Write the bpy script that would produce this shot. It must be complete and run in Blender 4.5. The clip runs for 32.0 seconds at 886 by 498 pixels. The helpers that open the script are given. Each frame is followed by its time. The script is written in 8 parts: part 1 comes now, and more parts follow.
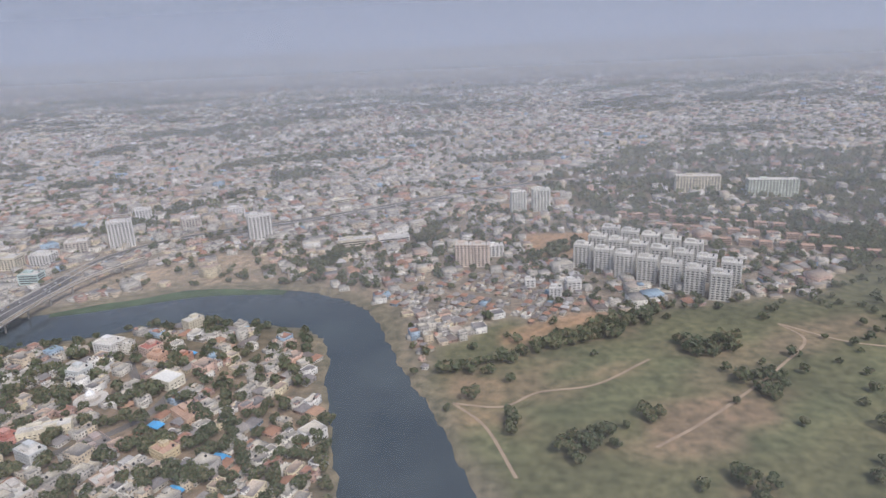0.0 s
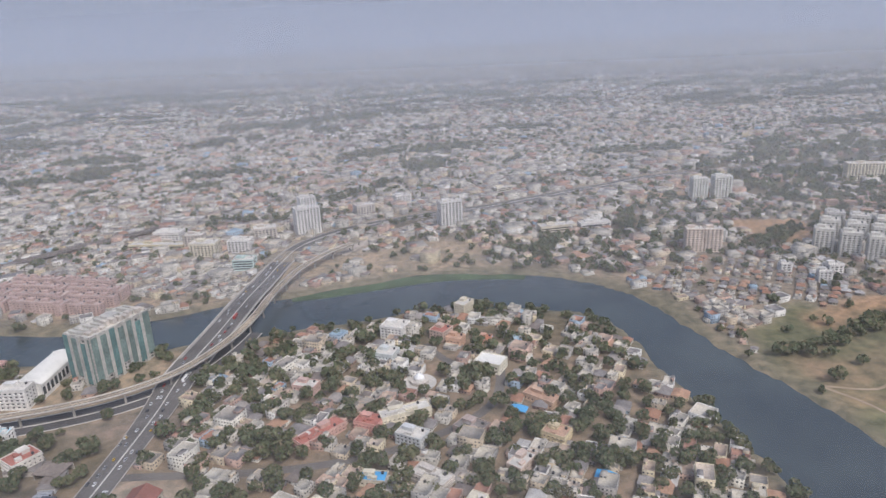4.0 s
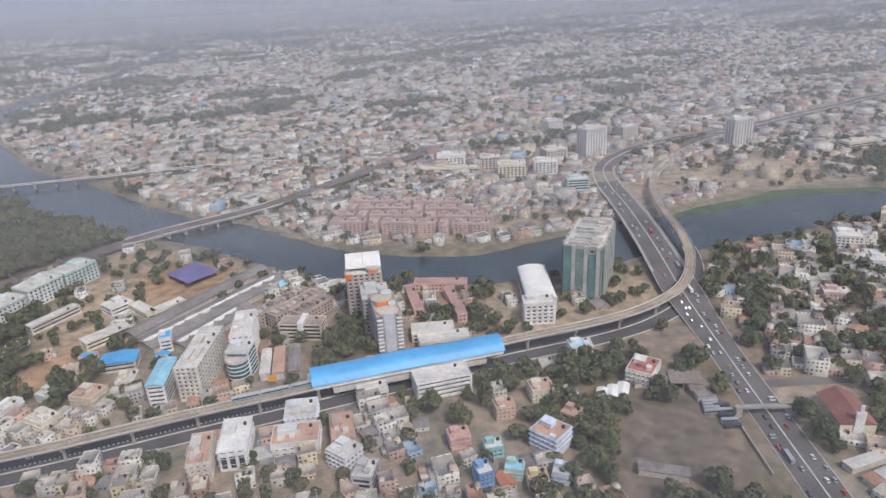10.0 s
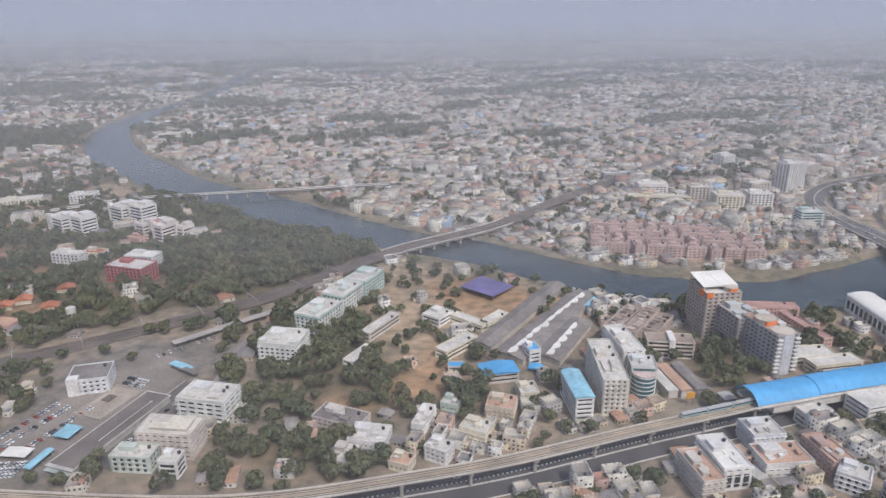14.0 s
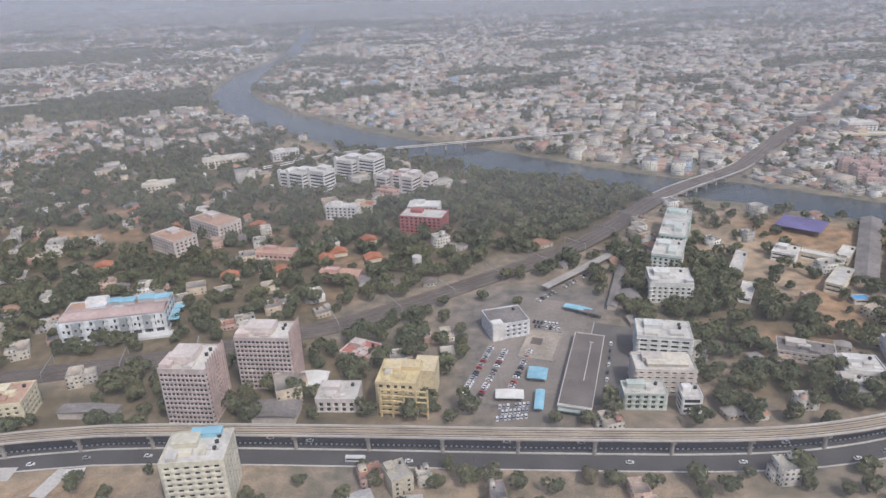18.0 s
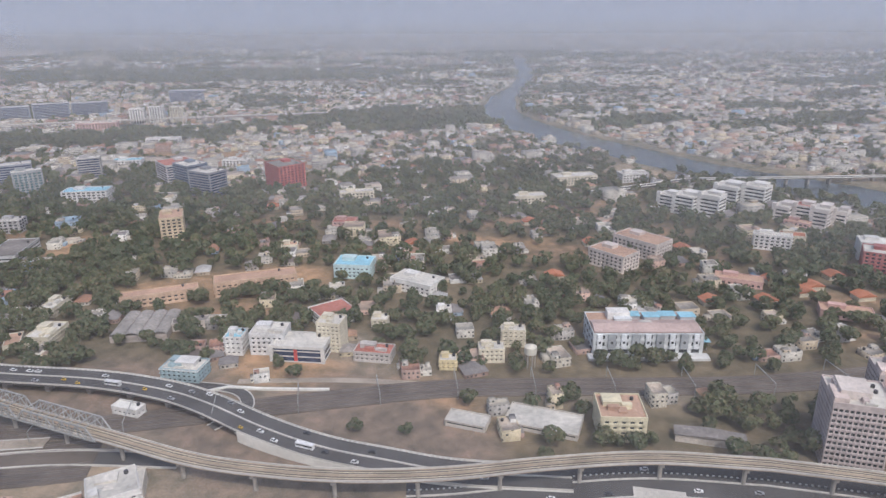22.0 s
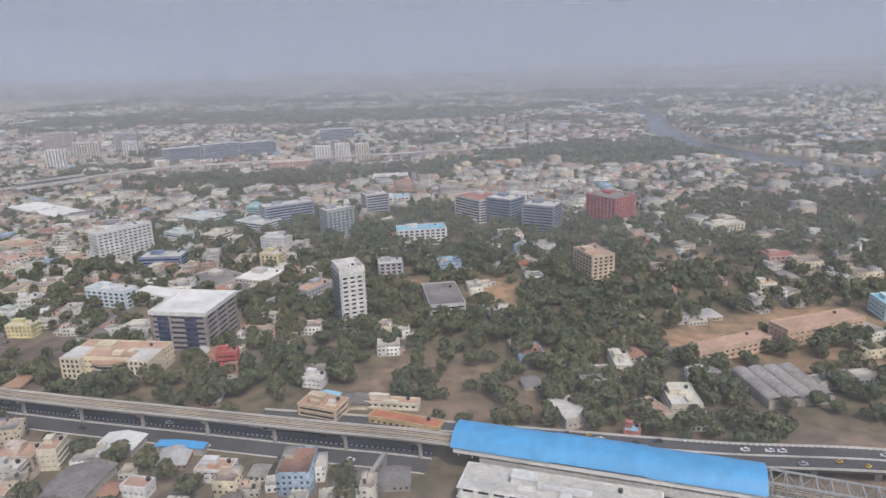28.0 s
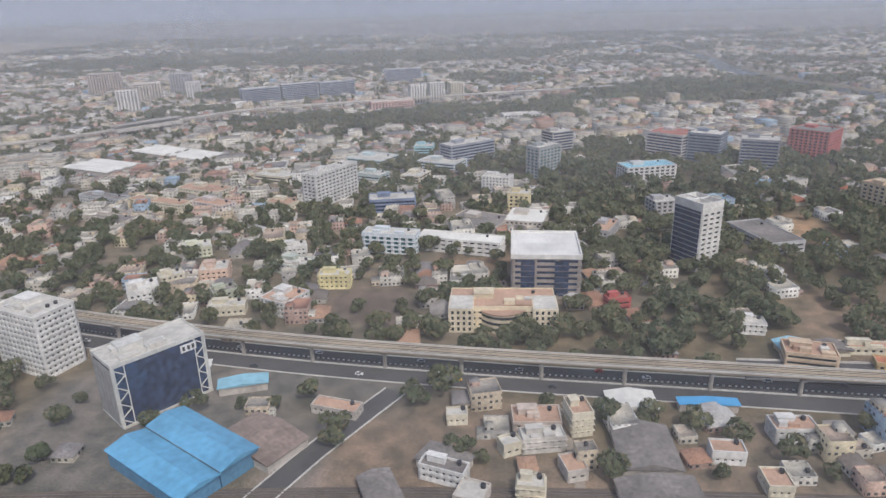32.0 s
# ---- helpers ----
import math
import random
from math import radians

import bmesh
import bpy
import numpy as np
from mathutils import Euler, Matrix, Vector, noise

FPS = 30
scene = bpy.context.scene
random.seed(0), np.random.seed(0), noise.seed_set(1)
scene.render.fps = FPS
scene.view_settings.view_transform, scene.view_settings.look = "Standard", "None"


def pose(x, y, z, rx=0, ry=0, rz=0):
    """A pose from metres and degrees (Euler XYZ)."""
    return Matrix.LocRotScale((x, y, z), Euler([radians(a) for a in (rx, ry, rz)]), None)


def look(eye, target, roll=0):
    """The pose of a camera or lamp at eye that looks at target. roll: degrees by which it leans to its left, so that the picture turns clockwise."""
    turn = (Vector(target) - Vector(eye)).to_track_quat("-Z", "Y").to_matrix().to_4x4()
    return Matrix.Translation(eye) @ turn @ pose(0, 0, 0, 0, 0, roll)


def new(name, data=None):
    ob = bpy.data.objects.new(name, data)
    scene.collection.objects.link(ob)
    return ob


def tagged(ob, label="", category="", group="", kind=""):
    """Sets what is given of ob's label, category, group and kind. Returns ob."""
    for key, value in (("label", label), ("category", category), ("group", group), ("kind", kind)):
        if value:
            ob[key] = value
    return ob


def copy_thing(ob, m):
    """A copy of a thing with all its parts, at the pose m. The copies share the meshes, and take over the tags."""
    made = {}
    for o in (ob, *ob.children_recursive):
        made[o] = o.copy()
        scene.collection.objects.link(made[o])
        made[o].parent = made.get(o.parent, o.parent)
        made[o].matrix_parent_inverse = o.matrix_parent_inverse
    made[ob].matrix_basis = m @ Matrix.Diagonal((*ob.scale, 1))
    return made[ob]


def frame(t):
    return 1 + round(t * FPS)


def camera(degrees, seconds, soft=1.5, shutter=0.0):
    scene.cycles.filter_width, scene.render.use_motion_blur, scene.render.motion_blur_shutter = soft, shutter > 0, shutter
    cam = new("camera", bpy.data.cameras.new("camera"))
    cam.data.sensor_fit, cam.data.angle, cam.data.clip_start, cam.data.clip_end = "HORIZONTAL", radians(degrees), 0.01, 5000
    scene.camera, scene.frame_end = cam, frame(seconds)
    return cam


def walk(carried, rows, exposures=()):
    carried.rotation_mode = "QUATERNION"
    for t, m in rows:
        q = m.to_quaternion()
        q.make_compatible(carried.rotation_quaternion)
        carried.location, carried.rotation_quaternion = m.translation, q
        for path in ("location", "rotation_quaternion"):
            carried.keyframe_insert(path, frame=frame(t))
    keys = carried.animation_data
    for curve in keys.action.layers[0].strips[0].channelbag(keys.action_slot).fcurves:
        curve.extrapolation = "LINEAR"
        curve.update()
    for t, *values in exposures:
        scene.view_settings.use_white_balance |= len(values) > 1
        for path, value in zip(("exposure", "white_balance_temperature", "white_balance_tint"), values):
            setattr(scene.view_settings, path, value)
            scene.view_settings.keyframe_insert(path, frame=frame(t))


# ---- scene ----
cam = camera(66.84, 32.0, soft=1.5)
SCALE = 0.47
PATH = [
    (0.0, 67.0, -38.6, 335.1, 4.17, -18.44, -2.56),
    (0.5, 25.4, -38.1, 332.7, 3.30, -18.67, -2.47),
    (1.0, -16.0, -37.6, 330.4, 3.40, -18.22, -3.02),
    (1.5, -57.4, -37.2, 328.0, 4.02, -16.58, -4.49),
    (2.0, -98.7, -36.7, 325.6, 4.80, -18.09, -5.78),
    (2.5, -139.9, -36.3, 323.2, 4.88, -17.86, -5.38),
    (3.0, -181.1, -35.9, 320.9, 4.88, -17.88, -4.70),
    (3.5, -222.1, -35.5, 318.5, 4.47, -18.12, -3.32),
    (5.5, -385.6, -34.1, 309.0, 3.39, -21.45, -1.76),
    (6.0, -426.3, -33.9, 306.7, 3.43, -23.33, -4.27),
    (6.5, -466.9, -33.6, 304.3, 3.61, -23.40, -3.98),
    (7.0, -507.4, -33.3, 302.0, 3.78, -25.34, -4.52),
    (7.5, -547.9, -33.1, 299.6, 4.92, -25.68, -6.06),
    (8.0, -588.2, -32.9, 297.3, 4.00, -23.62, -4.93),
    (8.5, -628.5, -32.7, 294.9, 1.22, -20.15, -4.22),
    (9.0, -668.7, -32.6, 292.6, -1.41, -18.02, -3.51),
    (9.5, -708.9, -32.4, 290.3, -0.42, -19.64, -2.47),
    (10.0, -748.9, -32.3, 287.9, 2.85, -22.83, -3.15),
    (10.5, -788.9, -32.2, 285.6, 5.22, -22.84, -4.06),
    (11.0, -828.8, -32.1, 283.2, 6.01, -21.40, -5.44),
    (11.5, -868.6, -32.0, 280.9, 6.40, -21.02, -4.30),
    (12.0, -908.4, -32.0, 278.6, 6.74, -20.85, -3.97),
    (12.5, -948.1, -31.9, 276.3, 5.73, -19.58, -3.56),
    (13.0, -987.6, -31.9, 273.9, 3.05, -19.20, -1.08),
    (13.5, -1027.2, -31.9, 271.6, 1.96, -19.43, -0.26),
    (15.5, -1184.4, -32.2, 262.3, 3.10, -19.75, -1.43),
    (16.0, -1223.6, -32.3, 260.0, 3.67, -20.33, -2.24),
    (16.5, -1262.6, -32.4, 257.7, 2.93, -20.49, -2.15),
    (17.0, -1301.6, -32.6, 255.4, 2.24, -20.87, -1.65),
    (17.5, -1340.5, -32.8, 253.1, 1.90, -22.13, -2.13),
    (18.0, -1379.3, -32.9, 250.8, 1.95, -22.63, -2.15),
    (18.5, -1418.0, -33.2, 248.5, 2.11, -22.78, -1.73),
    (19.0, -1456.7, -33.4, 246.2, 2.29, -22.97, -4.29),
    (19.5, -1495.3, -33.6, 243.9, 1.99, -22.75, -3.18),
    (20.0, -1533.8, -33.9, 241.6, -3.07, -21.48, 4.16),
    (20.5, -1572.2, -34.2, 239.3, 3.92, -18.86, 0.51),
    (21.0, -1610.6, -34.5, 237.0, 5.84, -18.46, 0.96),
    (21.5, -1648.8, -34.9, 234.7, 9.14, -21.70, -0.64),
    (22.0, -1687.0, -35.2, 232.5, 13.39, -19.68, -0.71),
    (22.5, -1725.1, -35.6, 230.2, 12.57, -21.21, 0.21),
    (23.0, -1763.2, -36.0, 227.9, 12.62, -22.25, 0.74),
    (23.5, -1801.2, -36.4, 225.6, 11.52, -21.12, 1.20),
    (24.0, -1839.0, -36.8, 223.3, 11.69, -21.46, -0.69),
    (24.5, -1876.8, -37.3, 221.1, 15.16, -22.26, -3.33),
    (26.5, -2027.3, -39.3, 212.0, 12.03, -16.36, -1.08),
    (27.0, -2064.7, -39.8, 209.7, 12.96, -16.68, -1.32),
    (27.5, -2102.1, -40.4, 207.5, 13.21, -16.92, -1.67),
    (28.0, -2139.3, -41.0, 205.2, 12.87, -16.01, -1.70),
    (28.5, -2176.5, -41.6, 202.9, 13.89, -16.54, -2.17),
    (29.0, -2213.6, -42.2, 200.7, 13.29, -17.03, -1.61),
    (29.5, -2250.6, -42.9, 198.4, 14.77, -18.35, -2.49),
    (30.0, -2287.6, -43.5, 196.2, 14.69, -19.21, -2.62),
    (30.5, -2324.5, -44.2, 193.9, 13.72, -19.62, -0.49),
    (31.0, -2361.3, -44.9, 191.7, 11.64, -19.52, -1.14),
    (31.5, -2398.0, -45.7, 189.4, 10.24, -19.63, -1.22),
    (32.0, -2434.6, -46.4, 187.2, 9.12, -20.32, -1.52),
]
walk(cam, [(t, pose(x * SCALE, y * SCALE, z * SCALE, 90 + pitch, 0, yaw) @ pose(0, 0, 0, 0, 0, roll)) for t, x, y, z, yaw, pitch, roll in PATH],
     [(0.0, 0.06, 5850, 12), (26.0, 0.06, 5850, 12), (29.0, -0.02, 5900, 10), (32.0, -0.02, 5900, 10)])

# ---- sky and sun: a hazy noon, the sun behind the aeroplane ----
SUN_UP, SUN_TURN = 52.0, 146.0
world = bpy.data.worlds.new("sky")
scene.world = world
world.use_nodes = True
wn, wl = world.node_tree.nodes, world.node_tree.links
wn.clear()
sky = wn.new("ShaderNodeTexSky")
sky.sky_type, sky.sun_disc = "NISHITA", False
sky.sun_elevation, sky.sun_rotation = radians(SUN_UP), radians(SUN_TURN)
sky.air_density, sky.dust_density, sky.ozone_density = 1.2, 6.0, 2.0
coord = wn.new("ShaderNodeTexCoord")
split = wn.new("ShaderNodeSeparateXYZ")
low = wn.new("ShaderNodeMapRange")
low.inputs[1].default_value, low.inputs[2].default_value = 0.0, 0.34
low.inputs[3].default_value, low.inputs[4].default_value = 0.95, 0.35
haze = wn.new("ShaderNodeMix")
haze.data_type = "RGBA"
haze.inputs[7].default_value = (2.15, 2.32, 2.92, 1)
back = wn.new("ShaderNodeBackground")
back.inputs[1].default_value = 0.14
out = wn.new("ShaderNodeOutputWorld")
wl.new(coord.outputs["Generated"], split.inputs[0])
wl.new(split.outputs[2], low.inputs[0])
wl.new(low.outputs[0], haze.inputs[0])
wl.new(sky.outputs[0], haze.inputs[6])
wl.new(haze.outputs[2], back.inputs[0])
wl.new(back.outputs[0], out.inputs[0])
sun = new("sun", bpy.data.lights.new("sun", "SUN"))
sun.data.energy, sun.data.angle, sun.data.color = 1.9, radians(1.5), (1.0, 0.91, 0.79)
sun.matrix_basis = look((610, -900, 1390), (0, 0, 0))


# ---- materials ----
def mat(name, rough=0.85, metal=0.0):
    m = bpy.data.materials.new(name)
    m.use_nodes = True
    n, l = m.node_tree.nodes, m.node_tree.links
    b = n["Principled BSDF"]
    b.inputs["Roughness"].default_value, b.inputs["Metallic"].default_value = rough, metal
    return m, n, l, b


def noise_node(n, l, scale, detail=4.0, source="Position"):
    tex = n.new("ShaderNodeTexNoise")
    tex.inputs["Scale"].default_value, tex.inputs["Detail"].default_value = scale / SCALE, detail
    if source == "Position":
        l.new(n.new("ShaderNodeNewGeometry").outputs["Position"], tex.inputs["Vector"])
    else:
        l.new(n.new("ShaderNodeTexCoord").outputs["Object"], tex.inputs["Vector"])
    return tex


def times(n, l, color_a, color_b, factor=1.0):
    mix = n.new("ShaderNodeMix")
    mix.data_type, mix.blend_type = "RGBA", "MULTIPLY"
    mix.inputs[0].default_value = factor
    l.new(color_a, mix.inputs[6])
    l.new(color_b, mix.inputs[7])
    return mix.outputs[2]


def ramp(n, l, fac, stops, flat=False):
    r = n.new("ShaderNodeValToRGB")
    r.color_ramp.interpolation = "CONSTANT" if flat else "LINEAR"
    while len(r.color_ramp.elements) < len(stops):
        r.color_ramp.elements.new(0.5)
    for e, (p, c) in zip(r.color_ramp.elements, stops):
        e.position, e.color = p, (*c, 1)
    l.new(fac, r.inputs[0])
    return r.outputs[0]


def worn(name, color, rough=0.85, metal=0.0, grain=0.6, patch=0.05, depth=0.25):
    """A surface of one colour with stains and grain at two scales."""
    m, n, l, b = mat(name, rough, metal)
    rgb = n.new("ShaderNodeRGB")
    rgb.outputs[0].default_value = (*color, 1)
    big = noise_node(n, l, patch, 5)
    fine = noise_node(n, l, grain, 6)
    a = ramp(n, l, big.outputs[0], [(0.3, (1 - depth,) * 3), (0.65, (1.08,) * 3)])
    c = ramp(n, l, fine.outputs[0], [(0.25, (1 - depth,) * 3), (0.7, (1.1,) * 3)])
    l.new(times(n, l, times(n, l, rgb.outputs[0], a), c), b.inputs["Base Color"])
    bump = n.new("ShaderNodeBump")
    bump.inputs["Strength"].default_value, bump.inputs["Distance"].default_value = 0.3, 0.05
    l.new(fine.outputs[0], bump.inputs["Height"])
    l.new(bump.outputs[0], b.inputs["Normal"])
    return m


PAINT = {}


def paint(r, g, b):
    """Weathered wall paint or plaster of a colour."""
    key = (r, g, b)
    if key not in PAINT:
        PAINT[key] = worn("painted_plaster", key, 0.9, 0, 0.5, 0.08, 0.22)
    return PAINT[key]


WALL_COLORS = [(0.0, (0.52, 0.49, 0.43)), (0.2, (0.64, 0.61, 0.53)), (0.32, (0.50, 0.42, 0.31)), (0.44, (0.38, 0.36, 0.33)),
               (0.56, (0.54, 0.38, 0.30)), (0.63, (0.60, 0.52, 0.36)), (0.72, (0.49, 0.45, 0.37)), (0.78, (0.70, 0.68, 0.63)),
               (0.87, (0.40, 0.28, 0.23)), (0.98, (0.32, 0.40, 0.48))]
ROOF_COLORS = [(0.0, (0.43, 0.40, 0.34)), (0.25, (0.33, 0.30, 0.26)), (0.42, (0.50, 0.455, 0.37)), (0.56, (0.41, 0.32, 0.25)),
               (0.68, (0.50, 0.42, 0.34)), (0.76, (0.58, 0.53, 0.44)), (0.83, (0.24, 0.225, 0.215)), (0.92, (0.38, 0.21, 0.15)), (0.985, (0.33, 0.44, 0.52))]


def town_material(name, stops, islands, windows):
    """Plaster whose colour changes from house to house; on far houses the openings are dark flecks, floor by floor."""
    m, n, l, b = mat(name, 0.92)
    geo = n.new("ShaderNodeNewGeometry")
    if islands:
        rnd = geo.outputs["Random Per Island"]
    else:
        rnd = n.new("ShaderNodeObjectInfo").outputs["Random"]
    base = ramp(n, l, rnd, stops, True)
    big = noise_node(n, l, 0.11, 5)
    fine = noise_node(n, l, 0.9, 5)
    col = times(n, l, base, ramp(n, l, big.outputs[0], [(0.3, (0.75,) * 3), (0.65, (1.1,) * 3)]))
    col = times(n, l, col, ramp(n, l, fine.outputs[0], [(0.3, (0.72,) * 3), (0.65, (1.1,) * 3)]))
    if windows:
        def math_node(op, a, second=None):
            x = n.new("ShaderNodeMath")
            x.operation = op
            for slot, v in enumerate((a, second)):
                if v is None:
                    continue
                if isinstance(v, (int, float)):
                    x.inputs[slot].default_value = v
                else:
                    l.new(v, x.inputs[slot])
            return x.outputs[0]

        cross = n.new("ShaderNodeVectorMath")
        cross.operation = "CROSS_PRODUCT"
        l.new(geo.outputs["True Normal"], cross.inputs[0])
        cross.inputs[1].default_value = (0, 0, 1)
        dot = n.new("ShaderNodeVectorMath")
        dot.operation = "DOT_PRODUCT"
        l.new(geo.outputs["Position"], dot.inputs[0])
        l.new(cross.outputs[0], dot.inputs[1])
        xyz = n.new("ShaderNodeSeparateXYZ")
        l.new(geo.outputs["Position"], xyz.inputs[0])
        u = math_node("DIVIDE", dot.outputs["Value"], 2.9 * SCALE)
        v = math_node("DIVIDE", xyz.outputs[2], 3.1 * SCALE)
        in_u = math_node("COMPARE", math_node("FRACT", u), 0.5)
        in_v = math_node("COMPARE", math_node("FRACT", v), 0.52)
        in_u.node.inputs[2].default_value, in_v.node.inputs[2].default_value = 0.24, 0.22
        cell = n.new("ShaderNodeCombineXYZ")
        l.new(math_node("FLOOR", u), cell.inputs[0])
        l.new(math_node("FLOOR", v), cell.inputs[1])
        white = n.new("ShaderNodeTexWhiteNoise")
        white.noise_dimensions = "3D"
        l.new(cell.outputs[0], white.inputs["Vector"])
        some = math_node("GREATER_THAN", white.outputs["Value"], 0.35)
        mask = math_node("MULTIPLY", math_node("MULTIPLY", in_u, in_v), some)
        mix = n.new("ShaderNodeMix")
        mix.data_type = "RGBA"
        l.new(mask, mix.inputs[0])
        l.new(col, mix.inputs[6])
        mix.inputs[7].default_value = (0.06, 0.06, 0.06, 1)
        col = mix.outputs[2]
    l.new(col, b.inputs["Base Color"])
    return m


def leaf_material(name, stops, islands):
    m, n, l, b = mat(name, 0.75)
    rnd = n.new("ShaderNodeNewGeometry").outputs["Random Per Island"] if islands else n.new("ShaderNodeObjectInfo").outputs["Random"]
    base = ramp(n, l, rnd, stops)
    grove = noise_node(n, l, 0.02, 4)
    fine = noise_node(n, l, 0.5, 4)
    col = times(n, l, base, ramp(n, l, grove.outputs[0], [(0.35, (0.85, 0.88, 0.85)), (0.65, (1.2, 1.1, 0.98))]))
    col = times(n, l, col, ramp(n, l, fine.outputs[0], [(0.3, (0.8,) * 3), (0.7, (1.2,) * 3)]))
    l.new(col, b.inputs["Base Color"])
    glow = n.new("ShaderNodeBsdfTranslucent")
    l.new(col, glow.inputs["Color"])
    both = n.new("ShaderNodeMixShader")
    both.inputs[0].default_value = 0.28
    l.new(b.outputs[0], both.inputs[1])
    l.new(glow.outputs[0], both.inputs[2])
    l.new(both.outputs[0], n["Material Output"].inputs["Surface"])
    return m


LEAVES = [(0.0, (0.098, 0.126, 0.068)), (0.4, (0.125, 0.150, 0.080)), (0.75, (0.158, 0.166, 0.094)), (1.0, (0.205, 0.175, 0.112))]
leaf_stuff = leaf_material("foliage", LEAVES, True)
leaf_tree = leaf_material("tree_foliage", LEAVES, False)
bark = worn("bark", (0.12, 0.09, 0.065), 0.95)
town_wall = town_material("town_plaster", WALL_COLORS, True, True)
town_roof = town_material("town_terrace", ROOF_COLORS, True, False)
PITCHED = [(0.0, (0.24, 0.22, 0.21)), (0.3, (0.36, 0.20, 0.13)), (0.5, (0.33, 0.30, 0.27)), (0.65, (0.42, 0.26, 0.17)), (0.8, (0.20, 0.17, 0.15)), (0.92, (0.50, 0.48, 0.45))]
town_pitched = town_material("pitched_roofs", PITCHED, True, False)
HOUSE_COLORS = [(at, (r * 1.07, g * 1.03, b * 0.90)) for at, (r, g, b) in WALL_COLORS]
house_wall = town_material("house_plaster", HOUSE_COLORS, False, False)
house_roof = town_material("house_terrace", ROOF_COLORS, False, False)
concrete = worn("concrete", (0.40, 0.37, 0.33), 0.9, 0, 0.4, 0.03, 0.25)
plinth_top = worn("track_plinth", (0.56, 0.48, 0.36), 0.92, 0, 0.7, 0.05, 0.3)
deck_top = worn("deck_concrete", (0.42, 0.34, 0.25), 0.92, 0, 0.7, 0.05, 0.3)
pale_concrete = worn("pale_concrete", (0.58, 0.55, 0.50), 0.9, 0, 0.5, 0.04, 0.22)
asphalt = worn("asphalt", (0.105, 0.100, 0.098), 0.9, 0, 0.8, 0.04, 0.3)
tan_paving = worn("tan_paving", (0.42, 0.36, 0.29), 0.95, 0, 0.6, 0.05, 0.3)
ballast = worn("ballast", (0.17, 0.14, 0.115), 0.97, 0, 1.5, 0.05, 0.35)
steel = worn("rail_steel", (0.30, 0.27, 0.25), 0.5, 0.6)
truss_steel = worn("grey_painted_steel", (0.42, 0.42, 0.40), 0.6, 0.2)
white_line = worn("road_paint", (0.72, 0.72, 0.68), 0.8)
dark_line = worn("black_paint", (0.05, 0.05, 0.05), 0.8)
blue_sheet = worn("blue_roof_sheet", (0.095, 0.35, 0.64), 0.45, 0, 0.2, 0.03, 0.12)
grey_sheet = worn("asbestos_sheet", (0.26, 0.235, 0.215), 0.95, 0, 0.5, 0.06, 0.35)
white_sheet = worn("white_sheet", (0.74, 0.72, 0.66), 0.7, 0, 0.4, 0.04, 0.15)
tile_roof = worn("clay_tiles", (0.50, 0.20, 0.11), 0.9, 0, 1.0, 0.1, 0.3)
purple_sheet = worn("purple_canvas", (0.19, 0.165, 0.34), 0.7)
green_net = worn("green_safety_net", (0.20, 0.275, 0.25), 0.85, 0, 0.6, 0.07, 0.4)
teal_net = worn("teal_safety_net", (0.145, 0.265, 0.255), 0.85, 0, 0.6, 0.07, 0.4)
pool_water = worn("pool_water", (0.10, 0.42, 0.52), 0.1)
black_tank = worn("water_tank_plastic", (0.04, 0.04, 0.045), 0.5)
rubber = worn("tyre_rubber", (0.03, 0.03, 0.03), 0.9)


def glass_material(name, color, rough=0.12):
    m, n, l, b = mat(name, rough)
    rgb = n.new("ShaderNodeRGB")
    rgb.outputs[0].default_value = (*color, 1)
    pane = noise_node(n, l, 0.35, 2)
    l.new(times(n, l, rgb.outputs[0], ramp(n, l, pane.outputs[0], [(0.35, (0.6,) * 3), (0.65, (1.35,) * 3)])), b.inputs["Base Color"])
    b.inputs["Specular IOR Level"].default_value = 0.7
    return m


dark_glass = glass_material("dark_window_glass", (0.05, 0.055, 0.06), 0.2)
blue_glass = glass_material("blue_curtain_glass", (0.035, 0.055, 0.11), 0.15)
teal_glass = glass_material("teal_curtain_glass", (0.06, 0.14, 0.15), 0.15)

# water: dark, slightly rippled
water, n_, l_, b_ = mat("river_water", 0.22)
b_.inputs["Base Color"].default_value = (0.045, 0.058, 0.082, 1)
rip = noise_node(n_, l_, 0.25, 4)
bmp = n_.new("ShaderNodeBump")
bmp.inputs["Strength"].default_value, bmp.inputs["Distance"].default_value = 0.35, 0.15
l_.new(rip.outputs[0], bmp.inputs["Height"])
l_.new(bmp.outputs[0], b_.inputs["Normal"])
murk = noise_node(n_, l_, 0.012, 4)
l_.new(ramp(n_, l_, murk.outputs[0], [(0.3, (0.036, 0.050, 0.058)), (0.7, (0.062, 0.078, 0.082))]), b_.inputs["Base Color"])

# ground: land cover in a colour attribute, with soil grain on it
soil, n_, l_, b_ = mat("ground_cover", 0.97)
cov = n_.new("ShaderNodeVertexColor")
cov.layer_name = "cover"
g1, g2, g3 = noise_node(n_, l_, 0.012, 6), noise_node(n_, l_, 0.09, 6), noise_node(n_, l_, 0.8, 5)
c_ = times(n_, l_, cov.outputs[0], ramp(n_, l_, g1.outputs[0], [(0.35, (0.78, 0.80, 0.78)), (0.65, (1.15, 1.1, 1.05))]))
c_ = times(n_, l_, c_, ramp(n_, l_, g2.outputs[0], [(0.32, (0.62, 0.66, 0.62)), (0.66, (1.25, 1.18, 1.1))]))
c_ = times(n_, l_, c_, ramp(n_, l_, g3.outputs[0], [(0.3, (0.78,) * 3), (0.7, (1.15,) * 3)]))
l_.new(c_, b_.inputs["Base Color"])


